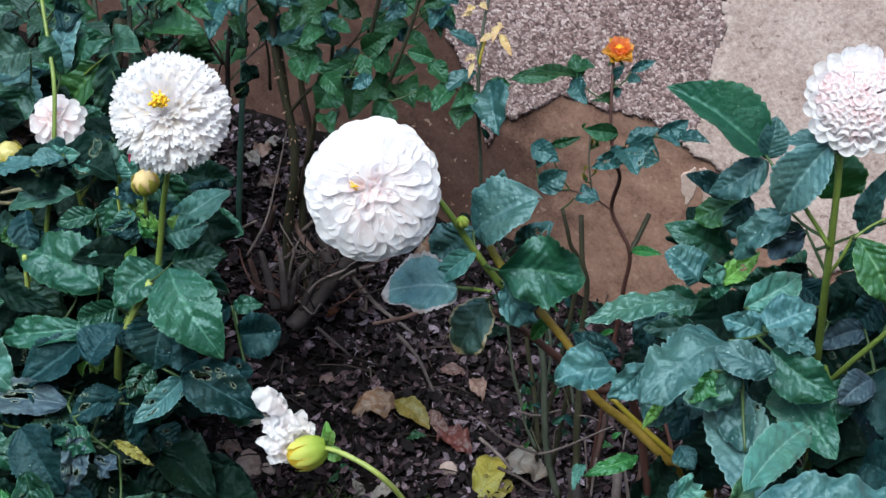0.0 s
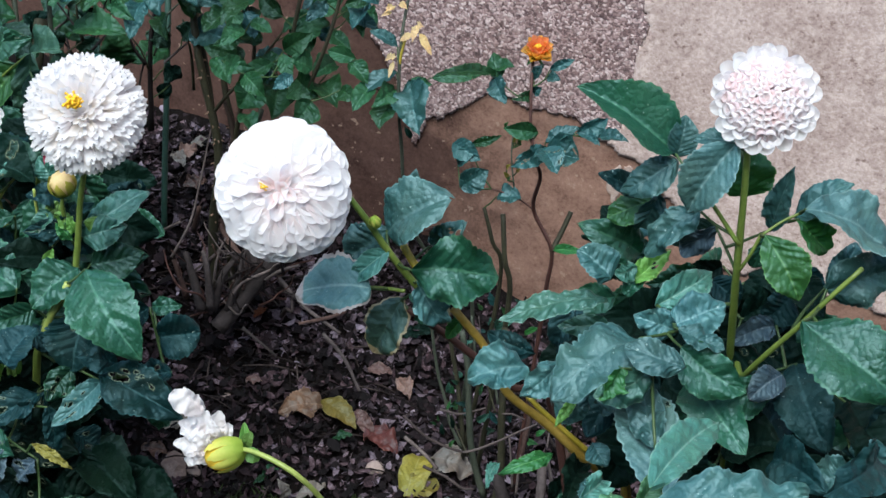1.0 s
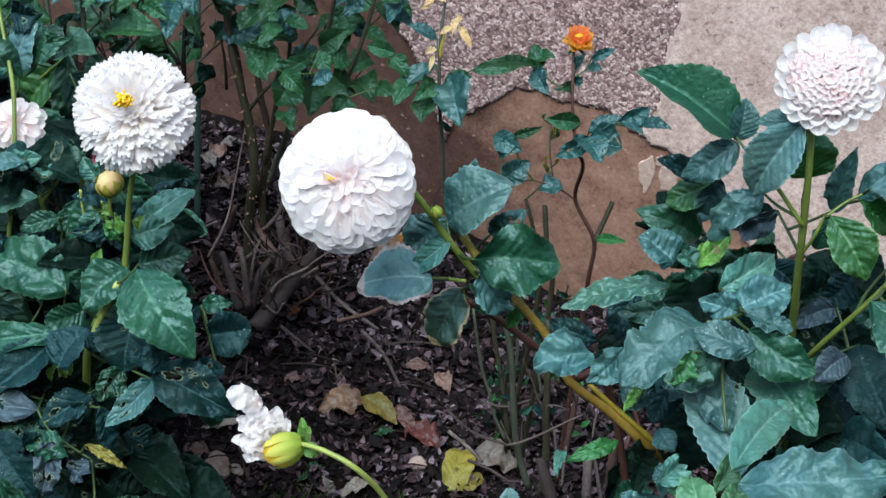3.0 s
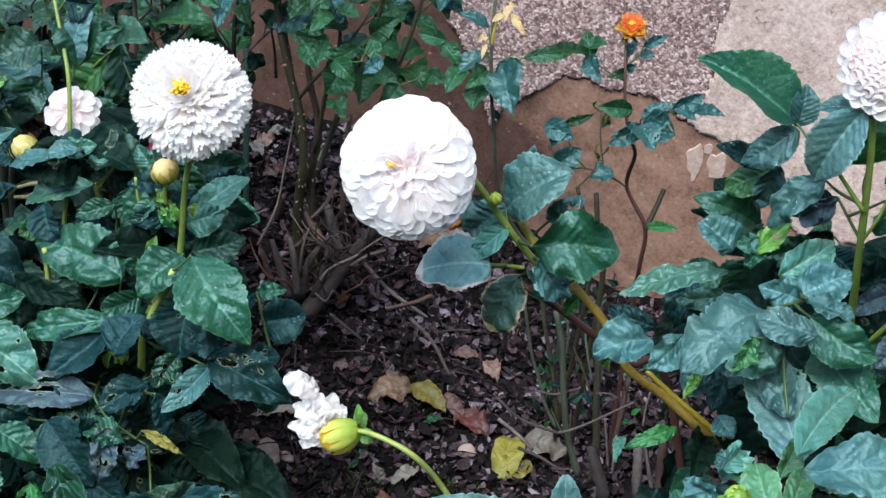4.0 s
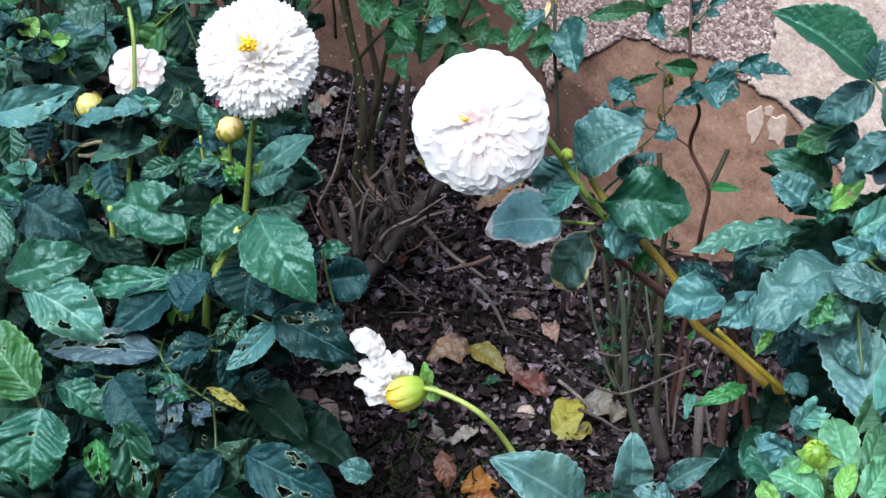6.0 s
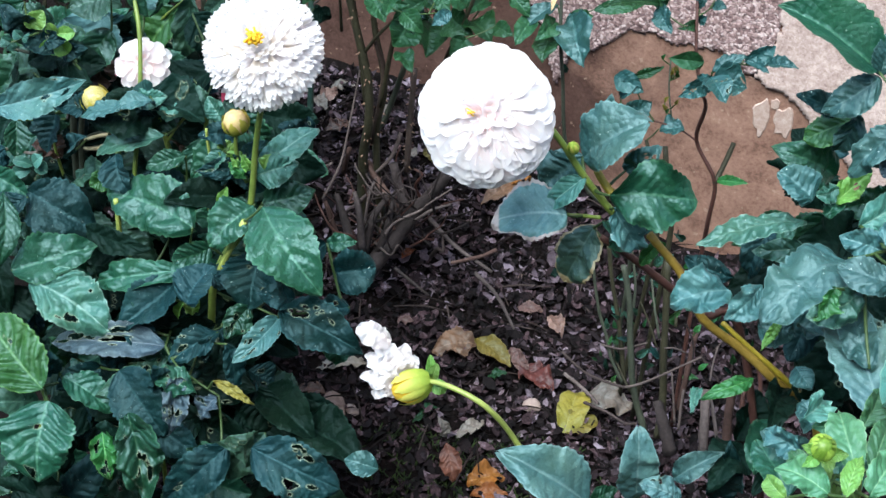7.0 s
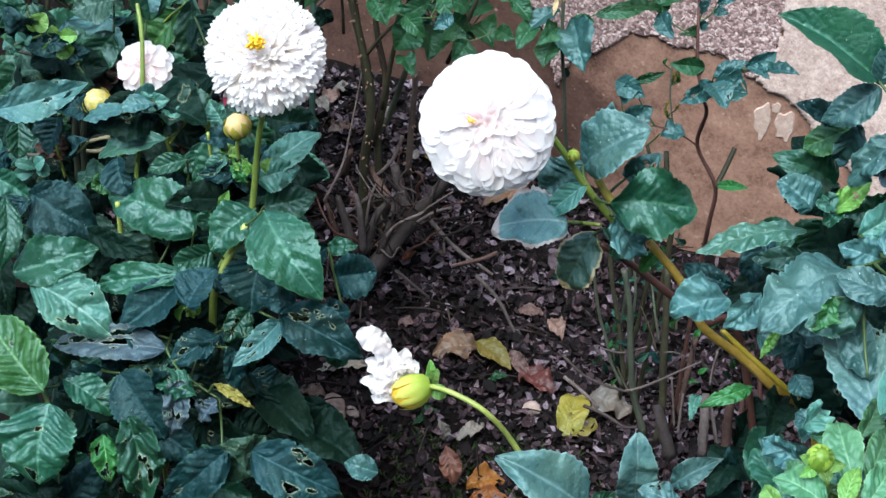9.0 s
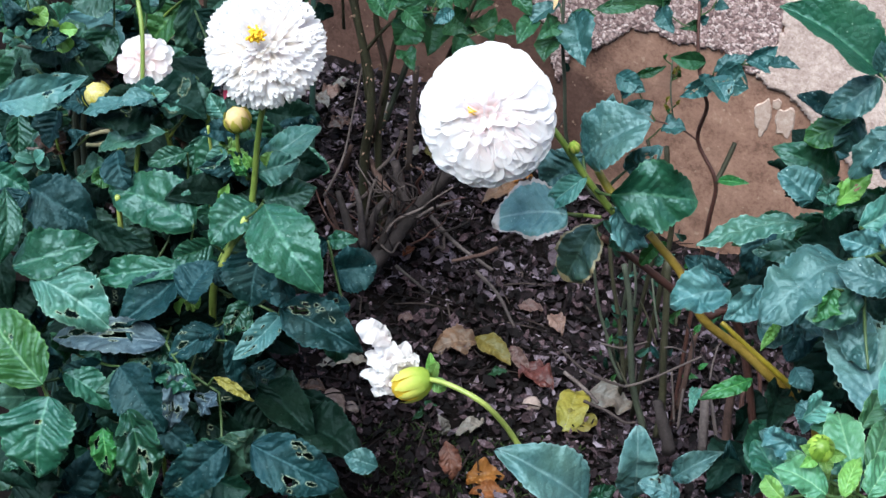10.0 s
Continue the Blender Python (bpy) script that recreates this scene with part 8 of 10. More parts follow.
stem(cut, M_TWIG, [(0.121, 1.620, 0.120), (0.149, 1.597, 0.108), (0.177, 1.573, 0.113), (0.197, 1.550, 0.126)], 0.0017, 0.0017, name='cane', rough=0.12)
stem(cut, M_TWIG, [(0.124, 1.600, 0.101), (0.149, 1.575, 0.097), (0.166, 1.550, 0.096)], 0.0026, 0.0022, name='cane', rough=0.12)
stem(cut, M_TWIG, [(0.149, 1.560, 0.089), (0.177, 1.540, 0.092), (0.198, 1.520, 0.093), (0.210, 1.500, 0.112)], 0.0022, 0.0015, name='cane', rough=0.12)
stem(cut, M_TWIG_PALE, [(0.241, 1.560, 0.185), (0.255, 1.560, 0.185), (0.270, 1.560, 0.177)], 0.0012, 0.0010, name='cane', rough=0.12)
stem(cut, M_TWIG_PALE, [(0.307, 1.560, 0.190), (0.302, 1.550, 0.168), (0.300, 1.540, 0.151)], 0.0011, 0.0012, name='cane', rough=0.12)
stem(cut, M_TWIG, [(0.289, 1.570, 0.166), (0.302, 1.560, 0.152), (0.313, 1.550, 0.141)], 0.0022, 0.0018, name='cane', rough=0.12)
stem(cut, M_CANE, [(0.212, 1.610, 0.217), (0.225, 1.595, 0.193), (0.235, 1.580, 0.169)], 0.0010, 0.0012, name='cane', rough=0.12)
stem(cut, M_TWIG_PALE, [(0.207, 1.630, 0.237), (0.210, 1.630, 0.255), (0.206, 1.630, 0.282)], 0.0009, 0.0007, name='cane', rough=0.12)
stem(cut, M_CANE, [(0.174, 1.600, 0.168), (0.187, 1.575, 0.145), (0.204, 1.550, 0.119)], 0.0012, 0.0014, name='cane', rough=0.12)
stem(cut, M_TWIG, [(0.268, 1.580, 0.208), (0.278, 1.565, 0.184), (0.276, 1.550, 0.150)], 0.0012, 0.0010, name='cane', rough=0.12)
stem(cut, M_STEM_RED, [(0.342, 1.520, 0.180), (0.335, 1.500, 0.152), (0.340, 1.480, 0.114)], 0.0028, 0.0034, name='cane', rough=0.12)
stem(cut, M_STEM_RED, [(0.340, 1.520, 0.226), (0.352, 1.500, 0.190), (0.354, 1.480, 0.134)], 0.0022, 0.0030, name='cane', rough=0.12)
leaf(cut, M_LEAF_SHADED, (0.326, 1.545, 0.159), (0.315, 1.548, 0.170), 0.005, -5, name='shoot')
leaf(cut, M_LEAF_SHADED, (0.179, 1.502, 0.209), (0.174, 1.505, 0.227), 0.006, 17, name='shoot')
leaf(cut, M_ROSE, (0.328, 1.618, 0.160), (0.319, 1.620, 0.173), 0.007, 16, name='shoot')
leaf(cut, M_ROSE, (0.181, 1.578, 0.179), (0.184, 1.575, 0.192), 0.004, 0, name='shoot')
leaf(cut, M_ROSE, (0.312, 1.613, 0.187), (0.315, 1.609, 0.200), 0.004, -17, name='shoot')
leaf(cut, M_ROSE, (0.303, 1.599, 0.186), (0.295, 1.593, 0.197), 0.004, -6, name='shoot')
leaf(cut, M_ROSE, (0.359, 1.618, 0.143), (0.360, 1.615, 0.156), 0.005, 24, name='shoot')
leaf(cut, M_ROSE, (0.323, 1.530, 0.188), (0.319, 1.528, 0.208), 0.008, -2, name='shoot')
leaf(cut, M_ROSE, (0.292, 1.551, 0.234), (0.300, 1.553, 0.244), 0.005, -11, name='shoot')
leaf(cut, M_LEAF_GREEN, (0.179, 1.543, 0.140), (0.185, 1.542, 0.154), 0.006, -27, name='shoot')
leaf(cut, M_LEAF_GREEN, (0.163, 1.542, 0.183), (0.160, 1.542, 0.194), 0.003, 4, name='shoot')
leaf(cut, M_ROSE, (0.210, 1.540, 0.234), (0.213, 1.543, 0.247), 0.004, -11, name='shoot')
leaf(cut, M_LEAF_GREEN, (0.173, 1.567, 0.181), (0.177, 1.571, 0.194), 0.004, -7, name='shoot')
leaf(cut, M_ROSE, (0.346, 1.543, 0.185), (0.337, 1.539, 0.194), 0.005, 11, name='shoot')
leaf(cut, M_LEAF_SHADED, (0.333, 1.531, 0.234), (0.330, 1.529, 0.249), 0.005, 10, name='shoot')
leaf(cut, M_LEAF_SHADED, (0.169, 1.515, 0.186), (0.166, 1.521, 0.200), 0.007, -22, name='shoot')
leaf(cut, M_ROSE, (0.312, 1.557, 0.221), (0.303, 1.556, 0.229), 0.005, -2, name='shoot')
leaf(cut, M_LEAF_GREEN, (0.283, 1.601, 0.175), (0.291, 1.606, 0.187), 0.008, -3, name='shoot')
leaf(cut, M_LEAF_SHADED, (0.311, 1.564, 0.184), (0.311, 1.560, 0.195), 0.002, -15, name='shoot')
leaf(cut, M_ROSE, (0.162, 1.580, 0.143), (0.154, 1.578, 0.150), 0.004, 3, name='shoot')
leaf(cut, M_LEAF_GREEN, (0.270, 1.534, 0.229), (0.273, 1.531, 0.238), 0.002, -8, name='shoot')
leaf(cut, M_ROSE, (0.228, 1.605, 0.213), (0.229, 1.605, 0.227), 0.006, -7, name='shoot')
leaf(cut, M_ROSE, (0.323, 1.515, 0.168), (0.328, 1.511, 0.177), 0.003, -17, name='shoot')
leaf(cut, M_ROSE, (0.180, 1.563, 0.211), (0.176, 1.566, 0.223), 0.006, -18, name='shoot')
leaf(cut, M_ROSE, (0.233, 1.634, 0.170), (0.238, 1.635, 0.185), 0.005, -11, name='shoot')
leaf(cut, M_LEAF_GREEN, (0.286, 1.554, 0.156), (0.298, 1.555, 0.166), 0.007, -13, name='shoot')
for k in range(46):
    rr = random.Random(k)
    foot = Vector((rr.uniform(0.175, 0.279), rr.uniform(1.58, 1.70), rr.uniform(0.10, 0.27)))
    way = Vector((rr.uniform(-0.8, 0.8), rr.uniform(-0.5, 0.1), rr.uniform(0.2, 1.0))).normalized() * rr.uniform(0.012, 0.030)
    leaf(cut, rr.choice((M_ROSE_DARK, M_LEAF_HEDGE, M_LEAF_GREEN, M_LEAF_PALE)), foot, foot + way, rr.uniform(0.005, 0.011), rr.uniform(-30, 30), name="shoot")
shrub = thing("dead_shrub", "tangle of dead dark brown twigs on a low stump", "dead shrub", (-0.095, 1.903, 0.020))
stem(shrub, M_BARK, [(-0.035, 1.870, 0.220), (-0.057, 1.870, 0.187), (-0.082, 1.870, 0.148), (-0.113, 1.850, 0.112), (-0.143, 1.830, 0.079)], 0.0070, 0.0135, name='branch', rough=0.12)
stem(shrub, M_BARK, [(-0.113, 1.900, 0.212), (-0.101, 1.890, 0.162), (-0.085, 1.870, 0.131)], 0.0062, 0.0085, name='branch', rough=0.12)
stem(shrub, M_BARK_RED, [(-0.152, 1.930, 0.193), (-0.126, 1.900, 0.165), (-0.101, 1.880, 0.143)], 0.0052, 0.0060, name='branch', rough=0.12)
stem(shrub, M_TWIG_PALE, [(-0.104, 1.930, 0.243), (-0.116, 1.920, 0.211), (-0.138, 1.910, 0.188)], 0.0030, 0.0026, name='branch', rough=0.12)
stem(shrub, M_TWIG_PALE, [(-0.162, 1.950, 0.331), (-0.175, 1.920, 0.262), (-0.186, 1.890, 0.216), (-0.209, 1.860, 0.176)], 0.0011, 0.0020, name='branch', rough=0.12)
stem(shrub, M_BARK, [(-0.150, 1.840, 0.103), (-0.139, 1.850, 0.153), (-0.120, 1.870, 0.175)], 0.0065, 0.0040, name='branch', rough=0.12)
stem(shrub, M_BARK, [(-0.165, 1.830, 0.110), (-0.178, 1.850, 0.148), (-0.191, 1.870, 0.179)], 0.0075, 0.0038, name='branch', rough=0.12)
stem(shrub, M_BARK, [(-0.153, 1.830, 0.110), (-0.157, 1.840, 0.170), (-0.165, 1.860, 0.190)], 0.0060, 0.0030, name='branch', rough=0.12)
stem(shrub, M_BARK, [(-0.130, 1.840, 0.104), (-0.117, 1.850, 0.147), (-0.110, 1.870, 0.183)], 0.0058, 0.0030, name='branch', rough=0.12)
stem(shrub, M_BARK_RED, [(-0.188, 1.850, 0.113), (-0.206, 1.860, 0.172)], 0.0050, 0.0030, name='branch', rough=0.12)
stem(shrub, M_TWIG_PALE, [(-0.152, 1.850, 0.135), (-0.145, 1.860, 0.182), (-0.136, 1.880, 0.200)], 0.0022, 0.0014, name='branch', rough=0.12)
stem(shrub, M_TWIG_PALE, [(-0.179, 1.860, 0.154), (-0.158, 1.870, 0.169), (-0.143, 1.880, 0.182)], 0.0018, 0.0012, name='branch', rough=0.12)
stem(shrub, M_BARK, [(-0.061, 1.860, 0.150), (-0.023, 1.840, 0.117), (0.029, 1.800, 0.105)], 0.0034, 0.0024, name='branch', rough=0.12)
stem(shrub, M_BARK_RED, [(-0.185, 1.920, 0.181), (-0.174, 1.900, 0.235)], 0.0045, 0.0030, name='branch', rough=0.12)
stem(shrub, M_BARK, [(-0.094, 1.870, 0.123), (-0.062, 1.850, 0.167), (-0.031, 1.840, 0.189)], 0.0030, 0.0018, name='branch', rough=0.12)
stem(shrub, M_TWIG_PALE, [(-0.221, 1.880, 0.207), (-0.195, 1.860, 0.237)], 0.0026, 0.0020, name='branch', rough=0.12)
stem(shrub, M_BARK_RED, [(0.034, 1.840, 0.112), (0.011, 1.820, 0.115), (-0.028, 1.800, 0.118)], 0.0034, 0.0024, name='branch', rough=0.12)
stem(shrub, M_BARK, [(0.006, 1.800, 0.102), (0.036, 1.760, 0.096), (0.061, 1.720, 0.071)], 0.0030, 0.0020, name='branch', rough=0.12)
stem(shrub, M_BARK, [(-0.106, 1.800, 0.106), (-0.057, 1.780, 0.075)], 0.0024, 0.0016, name='branch', rough=0.12)
stem(shrub, M_TWIG, [(-0.058, 1.834, 0.120), (-0.080, 1.848, 0.135), (-0.081, 1.842, 0.158), (-0.103, 1.807, 0.191), (-0.118, 1.780, 0.233)], 0.0012, 0.0005, name='twig')
stem(shrub, M_STEM_RED, [(-0.154, 1.944, 0.084), (-0.159, 1.931, 0.126), (-0.177, 1.918, 0.129), (-0.173, 1.939, 0.136), (-0.189, 1.966, 0.149)], 0.0021, 0.0009, name='twig')
stem(shrub, M_STEM_RED, [(-0.159, 1.921, 0.052), (-0.155, 1.930, 0.059), (-0.131, 1.896, 0.080), (-0.132, 1.893, 0.103), (-0.126, 1.934, 0.091)], 0.0021, 0.0009, name='twig')
stem(shrub, M_TWIG, [(-0.105, 1.913, 0.067), (-0.080, 1.912, 0.093), (-0.065, 1.893, 0.102), (-0.029, 1.897, 0.114), (-0.014, 1.920, 0.113)], 0.0014, 0.0006, name='twig')
stem(shrub, M_TWIG, [(-0.071, 1.863, 0.107), (-0.055, 1.848, 0.135), (-0.040, 1.838, 0.140), (-0.008, 1.840, 0.157), (-0.001, 1.884, 0.149)], 0.0024, 0.0011, name='twig')
stem(shrub, M_TWIG, [(-0.152, 1.868, 0.106), (-0.150, 1.847, 0.133), (-0.144, 1.835, 0.153), (-0.147, 1.842, 0.159), (-0.137, 1.875, 0.153)], 0.0012, 0.0005, name='twig')
stem(shrub, M_TWIG, [(-0.132, 1.961, 0.095), (-0.148, 1.947, 0.106), (-0.139, 1.951, 0.141), (-0.143, 1.931, 0.146), (-0.161, 1.950, 0.146)], 0.0014, 0.0006, name='twig')
stem(shrub, M_TWIG, [(-0.112, 1.829, 0.114), (-0.124, 1.822, 0.152), (-0.137, 1.838, 0.153), (-0.134, 1.819, 0.191), (-0.141, 1.860, 0.177)], 0.0012, 0.0005, name='twig')
stem(shrub, M_STEM_RED, [(-0.161, 1.862, 0.081), (-0.183, 1.843, 0.087), (-0.186, 1.843, 0.083), (-0.208, 1.823, 0.106), (-0.221, 1.864, 0.079)], 0.0012, 0.0005, name='twig')
stem(shrub, M_TWIG, [(-0.070, 1.855, 0.158), (-0.089, 1.856, 0.175), (-0.102, 1.842, 0.188), (-0.132, 1.830, 0.229), (-0.147, 1.828, 0.247)], 0.0014, 0.0006, name='twig')
stem(shrub, M_TWIG, [(-0.071, 1.849, 0.146), (-0.080, 1.823, 0.173), (-0.100, 1.837, 0.167), (-0.102, 1.844, 0.197), (-0.114, 1.897, 0.165)], 0.0012, 0.0005, name='twig')
stem(shrub, M_TWIG, [(-0.106, 1.868, 0.156), (-0.121, 1.874, 0.179), (-0.137, 1.862, 0.186), (-0.159, 1.870, 0.217), (-0.165, 1.874, 0.229)], 0.0016, 0.0007, name='twig')
stem(shrub, M_STEM_RED, [(-0.120, 1.916, 0.088), (-0.112, 1.908, 0.138), (-0.102, 1.935, 0.157), (-0.111, 1.918, 0.197), (-0.104, 1.911, 0.236)], 0.0020, 0.0009, name='twig')
stem(shrub, M_STEM_RED, [(-0.089, 1.919, 0.086), (-0.073, 1.916, 0.100), (-0.050, 1.894, 0.139), (-0.042, 1.901, 0.144), (-0.014, 1.877, 0.171)], 0.0020, 0.0009, name='twig')
stem(shrub, M_STEM_RED, [(-0.078, 1.955, 0.097), (-0.073, 1.953, 0.107), (-0.084, 1.946, 0.141), (-0.074, 1.934, 0.170), (-0.086, 1.939, 0.177)], 0.0033, 0.0015, name='twig')
stem(shrub, M_TWIG, [(-0.053, 1.847, 0.167), (-0.056, 1.837, 0.194), (-0.055, 1.826, 0.221), (-0.041, 1.838, 0.263), (-0.039, 1.865, 0.258)], 0.0023, 0.0010, name='twig')
stem(shrub, M_TWIG, [(-0.126, 1.907, 0.046), (-0.116, 1.914, 0.076), (-0.099, 1.908, 0.090), (-0.063, 1.906, 0.117), (-0.051, 1.870, 0.177)], 0.0012, 0.0005, name='twig')
stem(shrub, M_STEM_RED, [(-0.056, 1.930, 0.060), (-0.058, 1.923, 0.063), (-0.080, 1.903, 0.084), (-0.094, 1.909, 0.089), (-0.094, 1.955, 0.077)], 0.0021, 0.0009, name='twig')
stem(shrub, M_STEM_RED, [(-0.168, 1.854, 0.100), (-0.169, 1.863, 0.121), (-0.200, 1.860, 0.135), (-0.192, 1.836, 0.165), (-0.212, 1.915, 0.136)], 0.0012, 0.0005, name='twig')
stem(shrub, M_TWIG, [(-0.151, 1.861, 0.094), (-0.139, 1.855, 0.108), (-0.113, 1.813, 0.118), (-0.102, 1.819, 0.132), (-0.095, 1.861, 0.083)], 0.0020, 0.0009, name='twig')
stem(shrub, M_TWIG, [(-0.085, 1.860, 0.166), (-0.080, 1.845, 0.206), (-0.105, 1.845, 0.221), (-0.093, 1.837, 0.255), (-0.104, 1.898, 0.219)], 0.0014, 0.0006, name='twig')
stem(shrub, M_TWIG, [(-0.140, 1.843, 0.115), (-0.127, 1.824, 0.145), (-0.128, 1.825, 0.143), (-0.113, 1.823, 0.168), (-0.100, 1.847, 0.166)], 0.0012, 0.0005, name='twig')
stem(shrub, M_STEM_RED, [(-0.125, 1.877, 0.076), (-0.112, 1.873, 0.097), (-0.107, 1.862, 0.126), (-0.110, 1.844, 0.139), (-0.108, 1.872, 0.133)], 0.0012, 0.0005, name='twig')
stem(shrub, M_TWIG, [(-0.163, 1.885, 0.145), (-0.154, 1.862, 0.176), (-0.141, 1.879, 0.176), (-0.116, 1.866, 0.182), (-0.103, 1.814, 0.229)], 0.0032, 0.0014, name='twig')
stem(shrub, M_TWIG, [(-0.057, 1.859, 0.082), (-0.048, 1.845, 0.107), (-0.040, 1.834, 0.112), (-0.040, 1.848, 0.127), (-0.027, 1.861, 0.130)], 0.0032, 0.0014, name='twig')
stem(shrub, M_TWIG, [(-0.158, 1.873, 0.103), (-0.150, 1.871, 0.120), (-0.117, 1.871, 0.144), (-0.118, 1.843, 0.166), (-0.096, 1.882, 0.153)], 0.0032, 0.0014, name='twig')
stem(shrub, M_STEM_RED, [(-0.086, 1.837, 0.116), (-0.067, 1.819, 0.142), (-0.060, 1.834, 0.141), (-0.042, 1.813, 0.173), (-0.035, 1.790, 0.210)], 0.0016, 0.0007, name='twig')
stem(shrub, M_TWIG, [(-0.063, 1.916, 0.060), (-0.077, 1.931, 0.084), (-0.084, 1.913, 0.120), (-0.091, 1.941, 0.149), (-0.100, 2.009, 0.138)], 0.0021, 0.0009, name='twig')
stem(shrub, M_TWIG, [(-0.132, 1.921, 0.076), (-0.140, 1.921, 0.117), (-0.146, 1.914, 0.130), (-0.125, 1.911, 0.182), (-0.141, 1.985, 0.147)], 0.0021, 0.0009, name='twig')
stem(shrub, M_STEM_RED, [(-0.134, 1.890, 0.094), (-0.162, 1.874, 0.125), (-0.177, 1.877, 0.134), (-0.184, 1.873, 0.151), (-0.207, 1.846, 0.198)], 0.0014, 0.0006, name='twig')
stem(shrub, M_TWIG, [(-0.058, 1.862, 0.135), (-0.066, 1.862, 0.169), (-0.058, 1.860, 0.179), (-0.075, 1.866, 0.223), (-0.070, 1.927, 0.196)], 0.0012, 0.0005, name='twig')
stem(shrub, M_TWIG, [(-0.084, 1.918, 0.057), (-0.100, 1.929, 0.084), (-0.083, 1.911, 0.122), (-0.097, 1.928, 0.144), (-0.108, 1.994, 0.108)], 0.0016, 0.0008, name='twig')
stem(shrub, M_TWIG, [(-0.160, 1.939, 0.112), (-0.131, 1.929, 0.130), (-0.115, 1.905, 0.155), (-0.090, 1.913, 0.166), (-0.084, 1.978, 0.125)], 0.0014, 0.0007, name='twig')
stem(shrub, M_TWIG, [(-0.068, 1.928, 0.076), (-0.057, 1.923, 0.088), (-0.040, 1.912, 0.112), (-0.016, 1.910, 0.120), (-0.006, 1.867, 0.157)], 0.0033, 0.0014, name='twig')
stem(shrub, M_TWIG, [(-0.127, 1.896, 0.108), (-0.133, 1.906, 0.125), (-0.126, 1.889, 0.160), (-0.147, 1.871, 0.171), (-0.150, 1.916, 0.159)], 0.0016, 0.0007, name='twig')
stem(shrub, M_TWIG, [(-0.134, 1.878, 0.099), (-0.117, 1.877, 0.120), (-0.107, 1.859, 0.151), (-0.108, 1.857, 0.190), (-0.097, 1.862, 0.198)], 0.0016, 0.0007, name='twig')
stem(shrub, M_TWIG, [(-0.083, 1.896, 0.105), (-0.088, 1.887, 0.145), (-0.096, 1.875, 0.159), (-0.127, 1.879, 0.174), (-0.126, 1.842, 0.229)], 0.0024, 0.0010, name='twig')
stem(shrub, M_TWIG, [(-0.100, 1.884, 0.111), (-0.122, 1.894, 0.125), (-0.121, 1.863, 0.174), (-0.139, 1.875, 0.191), (-0.162, 1.943, 0.175)], 0.0020, 0.0009, name='twig')
stem(shrub, M_TWIG, [(-0.150, 1.905, 0.047), (-0.153, 1.895, 0.087), (-0.171, 1.910, 0.114), (-0.192, 1.904, 0.120), (-0.194, 1.887, 0.168)], 0.0014, 0.0006, name='twig')
stem(shrub, M_STEM_RED, [(-0.114, 1.877, 0.159), (-0.126, 1.860, 0.168), (-0.142, 1.864, 0.168), (-0.151, 1.856, 0.203), (-0.155, 1.868, 0.194)], 0.0014, 0.0006, name='twig')
stem(shrub, M_TWIG, [(-0.087, 1.892, 0.133), (-0.095, 1.890, 0.140), (-0.092, 1.889, 0.157), (-0.121, 1.887, 0.198), (-0.122, 1.906, 0.192)], 0.0024, 0.0011, name='twig')
stem(shrub, M_TWIG, [(-0.122, 1.824, 0.143), (-0.106, 1.831, 0.162), (-0.071, 1.827, 0.187), (-0.061, 1.820, 0.203), (-0.030, 1.818, 0.231)], 0.0023, 0.0010, name='twig')
stem(shrub, M_TWIG, [(-0.072, 1.890, 0.132), (-0.050, 1.878, 0.171), (-0.037, 1.879, 0.200), (-0.006, 1.876, 0.223), (0.009, 1.886, 0.231)], 0.0016, 0.0007, name='twig')
stem(shrub, M_STEM_RED, [(-0.156, 1.883, 0.071), (-0.141, 1.872, 0.090), (-0.126, 1.883, 0.101), (-0.108, 1.863, 0.140), (-0.082, 1.849, 0.184)], 0.0020, 0.0009, name='twig')
stem(shrub, M_TWIG, [(-0.108, 1.857, 0.150), (-0.095, 1.851, 0.178), (-0.094, 1.853, 0.178), (-0.061, 1.832, 0.212), (-0.058, 1.843, 0.221)], 0.0012, 0.0005, name='twig')
stem(shrub, M_STEM_RED, [(-0.150, 1.838, 0.102), (-0.166, 1.829, 0.136), (-0.190, 1.813, 0.158), (-0.208, 1.826, 0.182), (-0.224, 1.888, 0.168)], 0.0020, 0.0009, name='twig')
stem(shrub, M_TWIG, [(0.102, 1.796, 0.281), (0.096, 1.800, 0.319), (0.112, 1.811, 0.353)], 0.0011, 0.0006, name='twig')
leaf(shrub, M_LEAF_SHADED, (0.081, 1.734, 0.358), (0.096, 1.719, 0.356), 0.009, -21, name='withered_leaf')
leaf(shrub, M_LEAF_SHADED, (0.111, 1.790, 0.436), (0.101, 1.791, 0.452), 0.008, 0, name='withered_leaf')

# ---- a green stake and the shrub behind the dahlias ----
stake = thing("garden_stake", "thin green plastic-coated garden stake stuck in soil", "garden stake", (-0.244, 2.042, 0.168))
stem(stake, M_STAKE, [(-0.247, 2.180, 0.459), (-0.244, 2.106, 0.323), (-0.243, 2.038, 0.180), (-0.244, 2.024, 0.109)], 0.0045, 0.0046, name='rod')
hedge = thing("shrub", "shady shrub of dark dull leaves behind the dahlias", "shrub", (-0.411, 1.835, 0.000))
leaf(hedge, M_ROSE_DARK, (-0.457, 1.866, 0.515), (-0.429, 1.834, 0.508), 0.027, -21)
leaf(hedge, M_ROSE_DARK, (-0.700, 1.966, 0.457), (-0.648, 1.944, 0.459), 0.038, -15)
